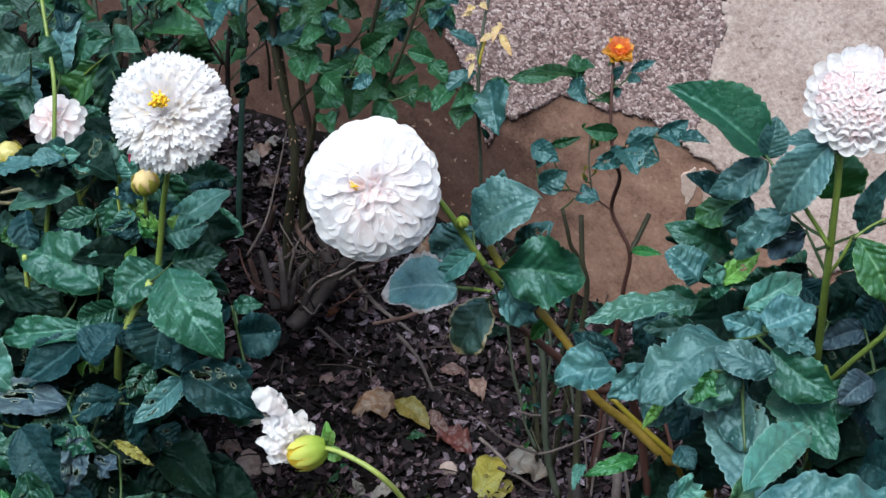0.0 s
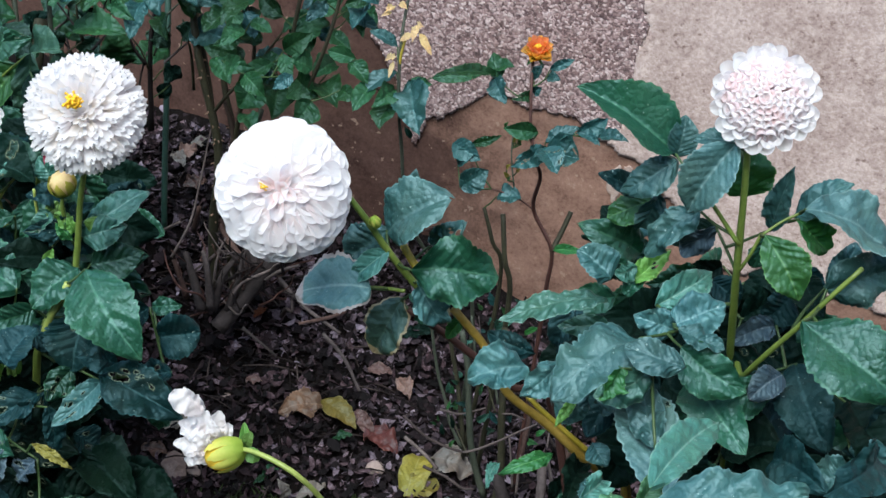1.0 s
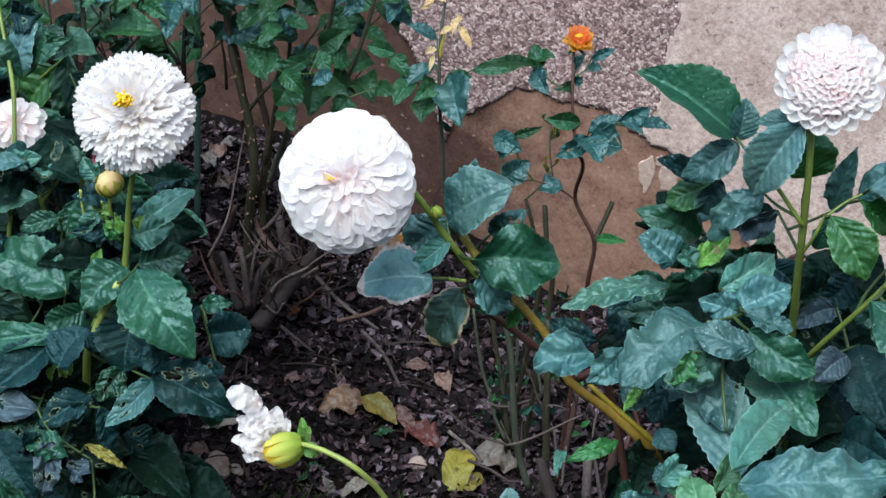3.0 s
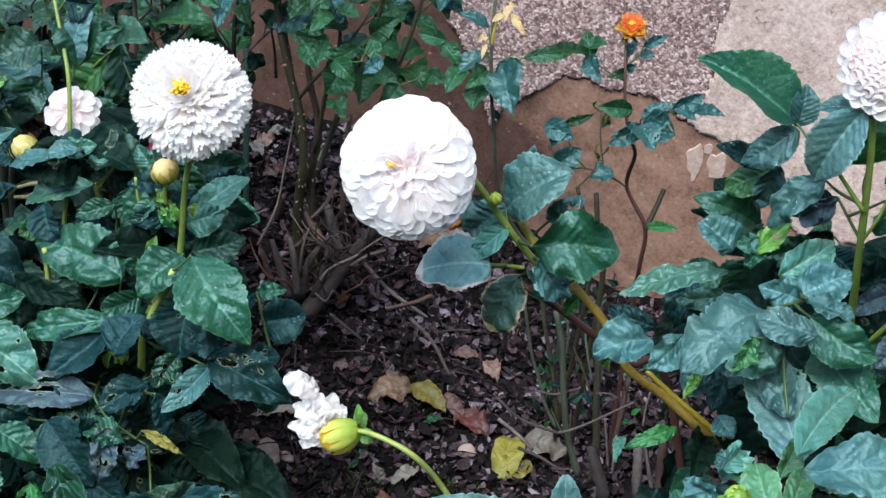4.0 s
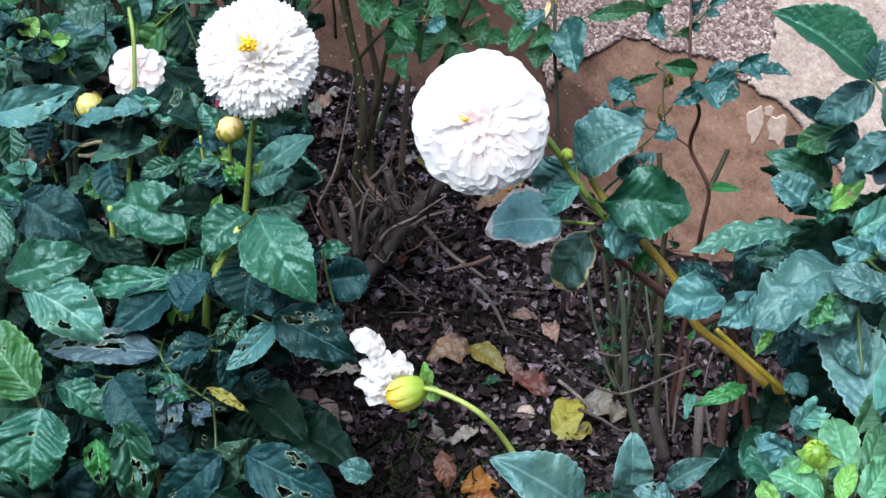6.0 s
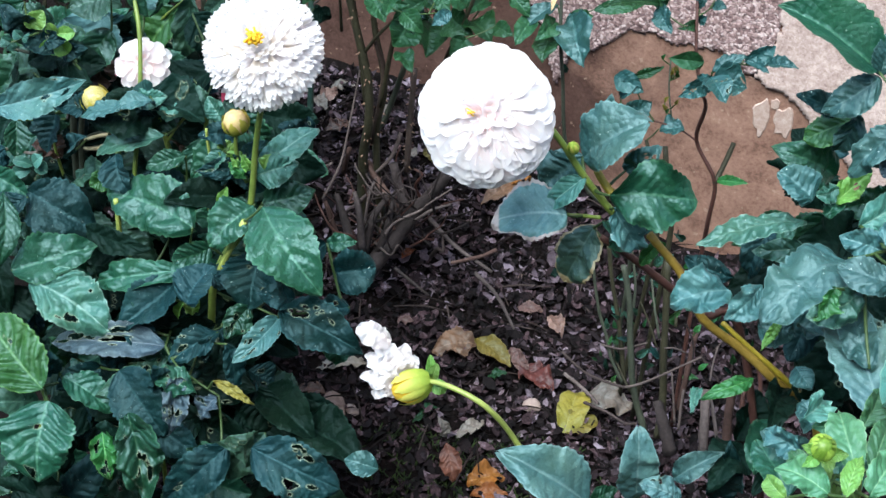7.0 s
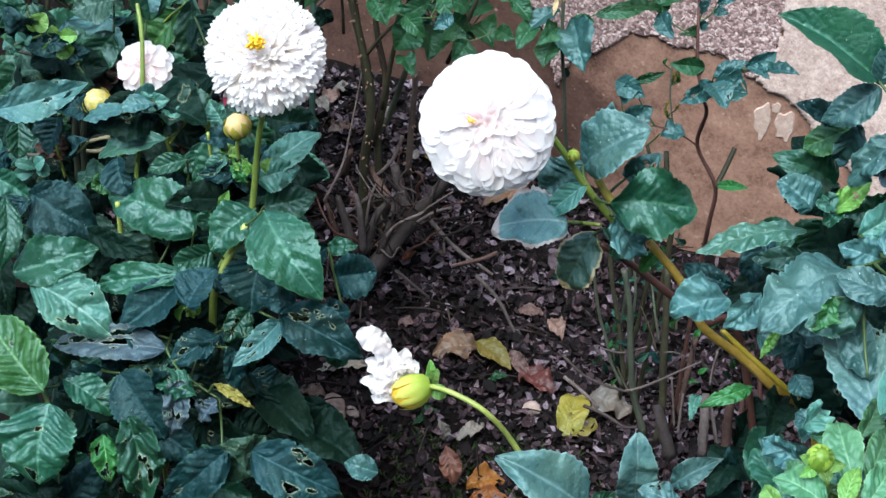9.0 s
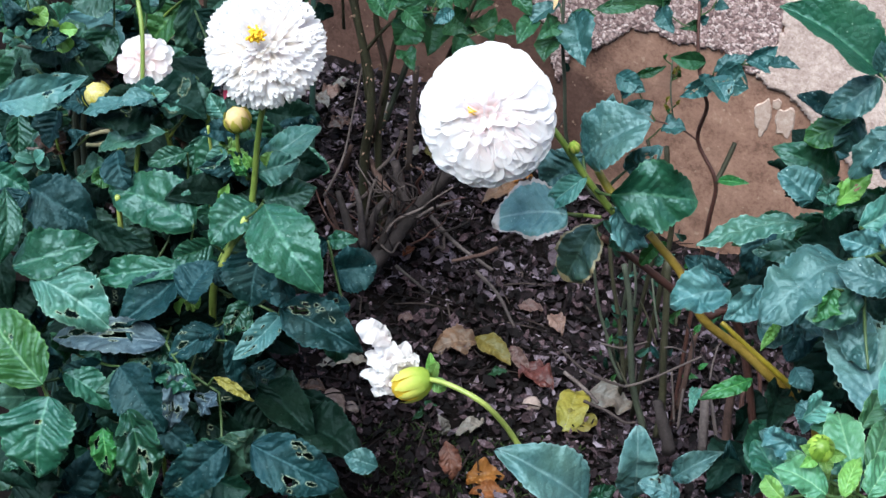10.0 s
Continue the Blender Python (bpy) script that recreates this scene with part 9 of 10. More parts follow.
leaf(hedge, M_ROSE, (-0.477, 1.880, 0.570), (-0.424, 1.820, 0.556), 0.046, -18)
leaf(hedge, M_ROSE_DARK, (-0.492, 1.811, 0.455), (-0.497, 1.760, 0.426), 0.042, -10)
leaf(hedge, M_ROSE, (-0.302, 1.906, 0.465), (-0.315, 1.871, 0.451), 0.030, -27)
leaf(hedge, M_ROSE, (-0.705, 1.952, 0.489), (-0.648, 1.923, 0.500), 0.038, -12)
leaf(hedge, M_ROSE, (-0.701, 1.822, 0.430), (-0.668, 1.789, 0.412), 0.023, 5)
leaf(hedge, M_ROSE, (-0.230, 1.969, 0.494), (-0.213, 1.923, 0.481), 0.025, 4)
leaf(hedge, M_ROSE, (-0.657, 1.870, 0.507), (-0.695, 1.824, 0.485), 0.040, -23)
leaf(hedge, M_ROSE, (-0.362, 1.936, 0.364), (-0.362, 1.898, 0.323), 0.031, -18)
leaf(hedge, M_LEAF_HEDGE, (-0.331, 1.869, 0.479), (-0.350, 1.832, 0.474), 0.029, -27)
leaf(hedge, M_LEAF_HEDGE, (-0.457, 1.988, 0.459), (-0.424, 1.949, 0.451), 0.024, -9)
leaf(hedge, M_LEAF_HEDGE, (-0.509, 1.878, 0.354), (-0.440, 1.846, 0.371), 0.030, -2)
leaf(hedge, M_LEAF_HEDGE, (-0.657, 1.917, 0.532), (-0.627, 1.866, 0.517), 0.023, -6)
leaf(hedge, M_ROSE, (-0.317, 2.055, 0.513), (-0.295, 2.021, 0.477), 0.035, -8)
leaf(hedge, M_LEAF_HEDGE, (-0.661, 1.816, 0.464), (-0.647, 1.768, 0.438), 0.028, -20)
leaf(hedge, M_ROSE, (-0.600, 2.013, 0.417), (-0.524, 1.981, 0.426), 0.041, 19)
leaf(hedge, M_ROSE_DARK, (-0.620, 1.900, 0.557), (-0.575, 1.892, 0.549), 0.031, 27)
leaf(hedge, M_ROSE, (-0.702, 1.835, 0.414), (-0.739, 1.820, 0.415), 0.030, 4)
leaf(hedge, M_ROSE_DARK, (-0.569, 1.961, 0.530), (-0.524, 1.904, 0.518), 0.035, 7)
leaf(hedge, M_ROSE, (-0.298, 1.999, 0.511), (-0.326, 1.950, 0.503), 0.027, 13)
leaf(hedge, M_ROSE, (-0.683, 1.947, 0.348), (-0.634, 1.882, 0.330), 0.036, 15)
leaf(hedge, M_LEAF_HEDGE, (-0.476, 1.955, 0.472), (-0.424, 1.924, 0.464), 0.036, -15)
leaf(hedge, M_ROSE, (-0.225, 2.015, 0.414), (-0.271, 1.982, 0.413), 0.043, 19)
leaf(hedge, M_ROSE, (-0.387, 1.782, 0.430), (-0.379, 1.757, 0.404), 0.027, 17)
leaf(hedge, M_LEAF_HEDGE, (-0.493, 1.982, 0.471), (-0.437, 1.958, 0.468), 0.032, -16)
leaf(hedge, M_ROSE, (-0.511, 2.060, 0.446), (-0.556, 2.042, 0.427), 0.028, 14)
leaf(hedge, M_ROSE, (-0.411, 1.951, 0.412), (-0.436, 1.925, 0.402), 0.021, -26)
leaf(hedge, M_ROSE_DARK, (-0.303, 1.888, 0.589), (-0.334, 1.858, 0.564), 0.028, -25)
leaf(hedge, M_ROSE, (-0.320, 2.032, 0.480), (-0.251, 2.021, 0.485), 0.057, -19)
leaf(hedge, M_ROSE, (-0.190, 1.961, 0.559), (-0.177, 1.911, 0.521), 0.051, -24)
leaf(hedge, M_ROSE, (-0.644, 1.888, 0.571), (-0.663, 1.868, 0.549), 0.025, 10)
leaf(hedge, M_LEAF_HEDGE, (-0.469, 1.923, 0.500), (-0.486, 1.876, 0.490), 0.030, 12)
leaf(hedge, M_ROSE_DARK, (-0.351, 1.939, 0.568), (-0.397, 1.910, 0.534), 0.037, 26)
leaf(hedge, M_LEAF_HEDGE, (-0.601, 1.944, 0.432), (-0.585, 1.900, 0.418), 0.021, 25)
leaf(hedge, M_ROSE, (-0.704, 1.936, 0.524), (-0.652, 1.921, 0.529), 0.035, 1)
leaf(hedge, M_ROSE_DARK, (-0.225, 1.953, 0.562), (-0.217, 1.900, 0.531), 0.040, 28)
leaf(hedge, M_ROSE_DARK, (-0.236, 1.880, 0.558), (-0.242, 1.821, 0.539), 0.030, -10)
leaf(hedge, M_ROSE, (-0.620, 1.917, 0.510), (-0.593, 1.891, 0.475), 0.029, 5)
leaf(hedge, M_ROSE_DARK, (-0.555, 1.964, 0.321), (-0.484, 1.913, 0.316), 0.043, -24)
leaf(hedge, M_LEAF_HEDGE, (-0.411, 1.864, 0.561), (-0.446, 1.823, 0.563), 0.037, -23)
leaf(hedge, M_ROSE, (-0.276, 1.860, 0.562), (-0.238, 1.829, 0.560), 0.020, 16)
leaf(hedge, M_ROSE_DARK, (-0.219, 1.916, 0.574), (-0.164, 1.859, 0.570), 0.042, -12)
leaf(hedge, M_LEAF_HEDGE, (-0.514, 1.923, 0.444), (-0.469, 1.881, 0.423), 0.048, -22)
leaf(hedge, M_ROSE, (-0.626, 1.930, 0.429), (-0.594, 1.870, 0.400), 0.045, 26)
leaf(hedge, M_ROSE_DARK, (-0.684, 1.795, 0.466), (-0.726, 1.752, 0.480), 0.051, -27)
leaf(hedge, M_ROSE, (-0.306, 1.899, 0.558), (-0.355, 1.883, 0.545), 0.034, 28)
leaf(hedge, M_LEAF_HEDGE, (-0.672, 1.984, 0.430), (-0.619, 1.948, 0.439), 0.023, 13)
leaf(hedge, M_ROSE, (-0.639, 1.920, 0.373), (-0.598, 1.886, 0.370), 0.028, -4)
leaf(hedge, M_ROSE, (-0.663, 1.955, 0.484), (-0.624, 1.907, 0.462), 0.043, 23)
leaf(hedge, M_ROSE_DARK, (-0.183, 1.952, 0.488), (-0.123, 1.924, 0.482), 0.047, -6)
leaf(hedge, M_ROSE, (-0.470, 1.833, 0.449), (-0.435, 1.812, 0.438), 0.029, -3)
leaf(hedge, M_ROSE, (-0.591, 1.961, 0.510), (-0.641, 1.931, 0.513), 0.047, -15)
leaf(hedge, M_ROSE, (-0.462, 2.041, 0.415), (-0.441, 2.016, 0.392), 0.027, -15)
leaf(hedge, M_ROSE, (-0.532, 1.862, 0.432), (-0.557, 1.843, 0.417), 0.024, -20)
leaf(hedge, M_ROSE_DARK, (-0.195, 1.912, 0.575), (-0.227, 1.886, 0.567), 0.030, 15)
leaf(hedge, M_ROSE_DARK, (-0.282, 1.855, 0.494), (-0.323, 1.812, 0.466), 0.035, 10)
leaf(hedge, M_ROSE_DARK, (-0.520, 1.962, 0.363), (-0.540, 1.915, 0.334), 0.037, 2)
leaf(hedge, M_ROSE, (-0.627, 2.035, 0.416), (-0.636, 1.991, 0.406), 0.027, -20)
leaf(hedge, M_ROSE, (-0.399, 2.051, 0.445), (-0.339, 2.002, 0.431), 0.042, -11)
stem(hedge, M_CANE, [(-0.657, 1.966, 0.546), (-0.627, 1.937, 0.455), (-0.646, 1.920, 0.314)], 0.0021, 0.0032)
stem(hedge, M_TWIG, [(-0.218, 1.988, 0.564), (-0.239, 1.957, 0.471), (-0.242, 1.941, 0.330)], 0.0015, 0.0042)
stem(hedge, M_CANE, [(-0.587, 1.926, 0.571), (-0.565, 1.897, 0.481), (-0.589, 1.882, 0.342)], 0.0021, 0.0033)
stem(hedge, M_CANE, [(-0.328, 2.076, 0.514), (-0.333, 2.042, 0.417), (-0.344, 2.022, 0.272)], 0.0030, 0.0030)
stem(hedge, M_CANE_GREEN, [(-0.432, 2.007, 0.541), (-0.420, 1.976, 0.448), (-0.432, 1.958, 0.306)], 0.0029, 0.0034)
stem(hedge, M_CANE, [(-0.489, 2.068, 0.507), (-0.467, 2.035, 0.412), (-0.476, 2.016, 0.267)], 0.0020, 0.0034)
stem(hedge, M_CANE_GREEN, [(-0.495, 2.081, 0.500), (-0.524, 2.047, 0.402), (-0.521, 2.027, 0.256)], 0.0029, 0.0045)
stem(hedge, M_CANE_GREEN, [(-0.370, 1.962, 0.567), (-0.366, 1.932, 0.476), (-0.368, 1.917, 0.336)], 0.0029, 0.0042)
stem(hedge, M_CANE, [(-0.455, 2.042, 0.522), (-0.456, 2.010, 0.427), (-0.473, 1.991, 0.282)], 0.0025, 0.0036)
stem(hedge, M_CANE_GREEN, [(-0.700, 1.985, 0.534), (-0.699, 1.954, 0.441), (-0.705, 1.938, 0.299)], 0.0024, 0.0046)
stem(hedge, M_CANE, [(-0.490, 2.021, 0.530), (-0.493, 1.989, 0.436), (-0.487, 1.972, 0.293)], 0.0017, 0.0039)
stem(hedge, M_CANE_GREEN, [(-0.608, 2.017, 0.524), (-0.605, 1.986, 0.430), (-0.624, 1.967, 0.286)], 0.0029, 0.0047)
stem(hedge, M_CANE_GREEN, [(-0.686, 2.000, 0.527), (-0.661, 1.970, 0.435), (-0.683, 1.952, 0.292)], 0.0028, 0.0031)
stem(hedge, M_CANE_GREEN, [(-0.460, 2.029, 0.528), (-0.479, 1.997, 0.433), (-0.488, 1.979, 0.289)], 0.0030, 0.0047)
stem(hedge, M_CANE, [(-0.465, 2.063, 0.511), (-0.467, 2.030, 0.415), (-0.480, 2.011, 0.269)], 0.0023, 0.0030)
stem(hedge, M_TWIG, [(-0.526, 2.048, 0.515), (-0.508, 2.016, 0.420), (-0.527, 1.996, 0.275)], 0.0018, 0.0047)
stem(hedge, M_CANE, [(-0.436, 1.949, 0.349), (-0.448, 1.946, 0.380), (-0.446, 1.953, 0.406), (-0.451, 1.957, 0.428)], 0.0022, 0.0010, name='twig')
stem(hedge, M_TWIG, [(-0.513, 2.026, 0.354), (-0.505, 2.021, 0.381), (-0.507, 2.024, 0.403), (-0.498, 2.026, 0.422)], 0.0025, 0.0010, name='twig')
stem(hedge, M_TWIG, [(-0.552, 2.017, 0.335), (-0.514, 2.011, 0.361), (-0.478, 2.014, 0.381), (-0.437, 2.015, 0.400)], 0.0023, 0.0010, name='twig')
stem(hedge, M_CANE, [(-0.533, 1.943, 0.384), (-0.550, 1.934, 0.405), (-0.592, 1.932, 0.420), (-0.611, 1.931, 0.435)], 0.0013, 0.0009, name='twig')
stem(hedge, M_TWIG, [(-0.442, 1.936, 0.447), (-0.450, 1.932, 0.476), (-0.458, 1.937, 0.500), (-0.458, 1.941, 0.522)], 0.0016, 0.0009, name='twig')
stem(hedge, M_TWIG, [(-0.541, 2.048, 0.349), (-0.571, 2.041, 0.374), (-0.597, 2.044, 0.394), (-0.607, 2.045, 0.413)], 0.0014, 0.0010, name='twig')
stem(hedge, M_CANE, [(-0.401, 1.887, 0.395), (-0.372, 1.882, 0.421), (-0.349, 1.885, 0.442), (-0.318, 1.886, 0.461)], 0.0024, 0.0009, name='twig')
stem(hedge, M_TWIG, [(-0.539, 1.895, 0.375), (-0.519, 1.885, 0.395), (-0.511, 1.883, 0.409), (-0.492, 1.880, 0.423)], 0.0014, 0.0009, name='twig')
stem(hedge, M_TWIG, [(-0.399, 1.931, 0.404), (-0.383, 1.925, 0.430), (-0.386, 1.927, 0.449), (-0.387, 1.927, 0.467)], 0.0018, 0.0009, name='twig')
stem(hedge, M_CANE, [(-0.505, 1.977, 0.448), (-0.522, 1.970, 0.472), (-0.550, 1.972, 0.491), (-0.573, 1.972, 0.508)], 0.0017, 0.0009, name='twig')
stem(hedge, M_TWIG, [(-0.481, 1.953, 0.458), (-0.462, 1.949, 0.487), (-0.467, 1.953, 0.510), (-0.457, 1.956, 0.530)], 0.0015, 0.0009, name='twig')
stem(hedge, M_TWIG, [(-0.374, 2.011, 0.418), (-0.377, 2.003, 0.441), (-0.359, 2.004, 0.459), (-0.356, 2.003, 0.475)], 0.0026, 0.0010, name='twig')
stem(hedge, M_CANE, [(-0.428, 1.978, 0.374), (-0.420, 1.969, 0.395), (-0.409, 1.968, 0.411), (-0.407, 1.966, 0.425)], 0.0017, 0.0010, name='twig')
stem(hedge, M_TWIG, [(-0.513, 1.954, 0.433), (-0.496, 1.951, 0.462), (-0.506, 1.955, 0.485), (-0.489, 1.959, 0.506)], 0.0020, 0.0009, name='twig')
stem(hedge, M_TWIG, [(-0.381, 2.046, 0.427), (-0.373, 2.047, 0.461), (-0.365, 2.055, 0.490), (-0.357, 2.062, 0.516)], 0.0023, 0.0010, name='twig')
stem(hedge, M_CANE, [(-0.535, 1.911, 0.410), (-0.543, 1.899, 0.427), (-0.561, 1.895, 0.438), (-0.562, 1.891, 0.450)], 0.0019, 0.0009, name='twig')
stem(hedge, M_TWIG, [(-0.626, 1.892, 0.377), (-0.626, 1.887, 0.404), (-0.618, 1.890, 0.426), (-0.607, 1.892, 0.445)], 0.0019, 0.0009, name='twig')
stem(hedge, M_TWIG, [(-0.465, 2.029, 0.412), (-0.484, 2.030, 0.447), (-0.488, 2.041, 0.479), (-0.503, 2.048, 0.506)], 0.0022, 0.0010, name='twig')
stem(hedge, M_CANE, [(-0.381, 1.920, 0.389), (-0.355, 1.918, 0.421), (-0.350, 1.925, 0.447), (-0.323, 1.929, 0.471)], 0.0024, 0.0009, name='twig')
stem(hedge, M_TWIG, [(-0.424, 2.015, 0.344), (-0.445, 2.016, 0.379), (-0.470, 2.025, 0.409), (-0.476, 2.032, 0.435)], 0.0021, 0.0010, name='twig')
stem(hedge, M_TWIG, [(-0.372, 1.976, 0.380), (-0.387, 1.963, 0.395), (-0.396, 1.958, 0.406), (-0.405, 1.953, 0.415)], 0.0022, 0.0010, name='twig')
stem(hedge, M_CANE, [(-0.404, 1.987, 0.373), (-0.426, 1.979, 0.397), (-0.461, 1.980, 0.415), (-0.493, 1.979, 0.430)], 0.0016, 0.0010, name='twig')
stem(hedge, M_TWIG, [(-0.612, 1.928, 0.432), (-0.634, 1.917, 0.451), (-0.644, 1.915, 0.465), (-0.652, 1.912, 0.478)], 0.0023, 0.0009, name='twig')
stem(hedge, M_TWIG, [(-0.553, 1.949, 0.467), (-0.572, 1.935, 0.482), (-0.610, 1.929, 0.491), (-0.624, 1.924, 0.500)], 0.0026, 0.0009, name='twig')
stem(hedge, M_CANE, [(-0.422, 1.974, 0.392), (-0.423, 1.980, 0.434), (-0.428, 1.995, 0.471), (-0.434, 2.006, 0.503)], 0.0015, 0.0009, name='twig')
stem(hedge, M_TWIG, [(-0.473, 1.937, 0.448), (-0.473, 1.929, 0.471), (-0.470, 1.930, 0.490), (-0.458, 1.930, 0.506)], 0.0017, 0.0009, name='twig')
stem(hedge, M_TWIG, [(-0.569, 1.925, 0.423), (-0.580, 1.910, 0.437), (-0.579, 1.904, 0.446), (-0.598, 1.897, 0.453)], 0.0019, 0.0009, name='twig')
stem(hedge, M_CANE, [(-0.560, 1.971, 0.393), (-0.582, 1.968, 0.422), (-0.607, 1.973, 0.445), (-0.621, 1.975, 0.466)], 0.0018, 0.0009, name='twig')
stem(hedge, M_TWIG, [(-0.299, 1.941, 0.375), (-0.316, 1.938, 0.405), (-0.353, 1.943, 0.429), (-0.372, 1.946, 0.450)], 0.0025, 0.0009, name='twig')
stem(hedge, M_TWIG, [(-0.327, 1.962, 0.376), (-0.299, 1.958, 0.405), (-0.279, 1.963, 0.428), (-0.263, 1.965, 0.449)], 0.0012, 0.0009, name='twig')
stem(hedge, M_CANE, [(-0.552, 2.023, 0.328), (-0.568, 2.024, 0.363), (-0.599, 2.033, 0.392), (-0.618, 2.039, 0.418)], 0.0012, 0.0010, name='twig')
stem(hedge, M_TWIG, [(-0.294, 1.898, 0.398), (-0.293, 1.893, 0.425), (-0.309, 1.896, 0.446), (-0.304, 1.898, 0.466)], 0.0020, 0.0009, name='twig')
stem(hedge, M_TWIG, [(-0.325, 1.967, 0.439), (-0.308, 1.968, 0.475), (-0.299, 1.979, 0.506), (-0.274, 1.986, 0.533)], 0.0017, 0.0009, name='twig')
stem(hedge, M_CANE, [(-0.517, 2.003, 0.406), (-0.534, 1.991, 0.423), (-0.574, 1.986, 0.434), (-0.597, 1.982, 0.444)], 0.0022, 0.0010, name='twig')
stem(hedge, M_TWIG, [(-0.475, 1.958, 0.431), (-0.430, 1.951, 0.455), (-0.395, 1.953, 0.474), (-0.365, 1.953, 0.491)], 0.0012, 0.0009, name='twig')
stem(hedge, M_TWIG, [(-0.523, 2.035, 0.337), (-0.539, 2.032, 0.367), (-0.580, 2.037, 0.391), (-0.597, 2.041, 0.413)], 0.0021, 0.0010, name='twig')
stem(hedge, M_CANE, [(-0.540, 2.014, 0.315), (-0.567, 2.003, 0.334), (-0.587, 2.001, 0.348), (-0.610, 1.997, 0.360)], 0.0015, 0.0010, name='twig')
stem(hedge, M_TWIG, [(-0.576, 1.957, 0.376), (-0.574, 1.952, 0.403), (-0.595, 1.955, 0.424), (-0.591, 1.957, 0.444)], 0.0012, 0.0009, name='twig')
stem(hedge, M_TWIG, [(-0.510, 2.013, 0.324), (-0.501, 2.005, 0.347), (-0.482, 2.006, 0.366), (-0.466, 2.005, 0.382)], 0.0016, 0.0010, name='twig')
stem(hedge, M_CANE, [(-0.382, 1.937, 0.373), (-0.398, 1.924, 0.389), (-0.408, 1.920, 0.400), (-0.431, 1.915, 0.409)], 0.0012, 0.0009, name='twig')
stem(hedge, M_TWIG, [(-0.316, 1.970, 0.448), (-0.294, 1.975, 0.488), (-0.296, 1.987, 0.521), (-0.279, 1.996, 0.551)], 0.0012, 0.0009, name='twig')
stem(hedge, M_TWIG, [(-0.359, 2.026, 0.391), (-0.368, 2.018, 0.414), (-0.380, 2.018, 0.431), (-0.388, 2.018, 0.447)], 0.0015, 0.0010, name='twig')
stem(hedge, M_CANE, [(-0.503, 1.902, 0.404), (-0.498, 1.892, 0.425), (-0.509, 1.891, 0.441), (-0.515, 1.889, 0.454)], 0.0026, 0.0009, name='twig')
stem(hedge, M_TWIG, [(-0.626, 2.013, 0.390), (-0.592, 2.013, 0.425), (-0.577, 2.022, 0.454), (-0.564, 2.028, 0.479)], 0.0022, 0.0010, name='twig')
stem(hedge, M_TWIG, [(-0.503, 1.997, 0.317), (-0.498, 1.990, 0.341), (-0.514, 1.991, 0.359), (-0.513, 1.991, 0.376)], 0.0012, 0.0010, name='twig')
stem(hedge, M_CANE, [(-0.632, 1.989, 0.367), (-0.626, 1.978, 0.385), (-0.599, 1.975, 0.399), (-0.593, 1.972, 0.410)], 0.0017, 0.0010, name='twig')
leaf(hedge, M_ROSE, (-0.517, 2.050, 0.472), (-0.553, 2.003, 0.431), 0.050, 7)
leaf(hedge, M_ROSE, (-0.330, 1.904, 0.499), (-0.255, 1.860, 0.523), 0.049, -26)
leaf(hedge, M_LEAF_HEDGE, (-0.531, 1.892, 0.543), (-0.587, 1.866, 0.530), 0.048, 23)
leaf(hedge, M_LEAF_HEDGE, (-0.558, 1.874, 0.539), (-0.494, 1.867, 0.541), 0.046, -2)
leaf(hedge, M_ROSE, (-0.451, 1.879, 0.531), (-0.393, 1.869, 0.534), 0.049, -20)
leaf(hedge, M_ROSE, (-0.339, 2.019, 0.499), (-0.331, 1.971, 0.477), 0.035, 21)
leaf(hedge, M_ROSE, (-0.558, 1.983, 0.407), (-0.501, 1.947, 0.404), 0.037, 12)
leaf(hedge, M_LEAF_HEDGE, (-0.497, 1.996, 0.476), (-0.546, 1.965, 0.455), 0.056, 20)
leaf(hedge, M_ROSE, (-0.568, 1.878, 0.442), (-0.589, 1.846, 0.421), 0.032, -15)
leaf(hedge, M_LEAF_HEDGE, (-0.434, 1.961, 0.470), (-0.390, 1.909, 0.445), 0.047, -18)
leaf(hedge, M_ROSE, (-0.576, 2.000, 0.436), (-0.594, 1.958, 0.427), 0.030, -6)
leaf(hedge, M_LEAF_HEDGE, (-0.548, 2.032, 0.466), (-0.533, 1.957, 0.434), 0.046, 8)
leaf(hedge, M_ROSE, (-0.597, 1.901, 0.485), (-0.631, 1.842, 0.480), 0.052, -19)
leaf(hedge, M_LEAF_HEDGE, (-0.361, 2.017, 0.507), (-0.380, 1.980, 0.473), 0.044, 6)
leaf(hedge, M_ROSE, (-0.379, 2.035, 0.440), (-0.417, 1.995, 0.402), 0.052, 3)
leaf(hedge, M_LEAF_HEDGE, (-0.416, 1.897, 0.513), (-0.445, 1.858, 0.477), 0.037, 10)
stem(hedge, M_CANE, [(-0.382, 1.956, 0.483), (-0.387, 1.909, 0.424), (-0.393, 1.892, 0.369), (-0.402, 1.910, 0.262)], 0.0097, 0.0086, name='trunk')
stem(hedge, M_STEM, [(-0.356, 1.751, 0.545), (-0.380, 1.757, 0.521), (-0.405, 1.769, 0.489)], 0.0017, 0.0014)
stem(hedge, M_CANE_GREEN, [(-0.460, 1.603, 0.439), (-0.444, 1.608, 0.445), (-0.428, 1.607, 0.444)], 0.0020, 0.0017, name='stalk')
stem(hedge, M_CANE_GREEN, [(-0.404, 1.597, 0.463), (-0.375, 1.600, 0.467), (-0.345, 1.599, 0.464), (-0.313, 1.629, 0.469)], 0.0020, 0.0017, name='stalk')
stem(hedge, M_STEM, [(-0.333, 1.601, 0.450), (-0.322, 1.619, 0.456), (-0.311, 1.631, 0.455)], 0.0020, 0.0017, name='stalk')
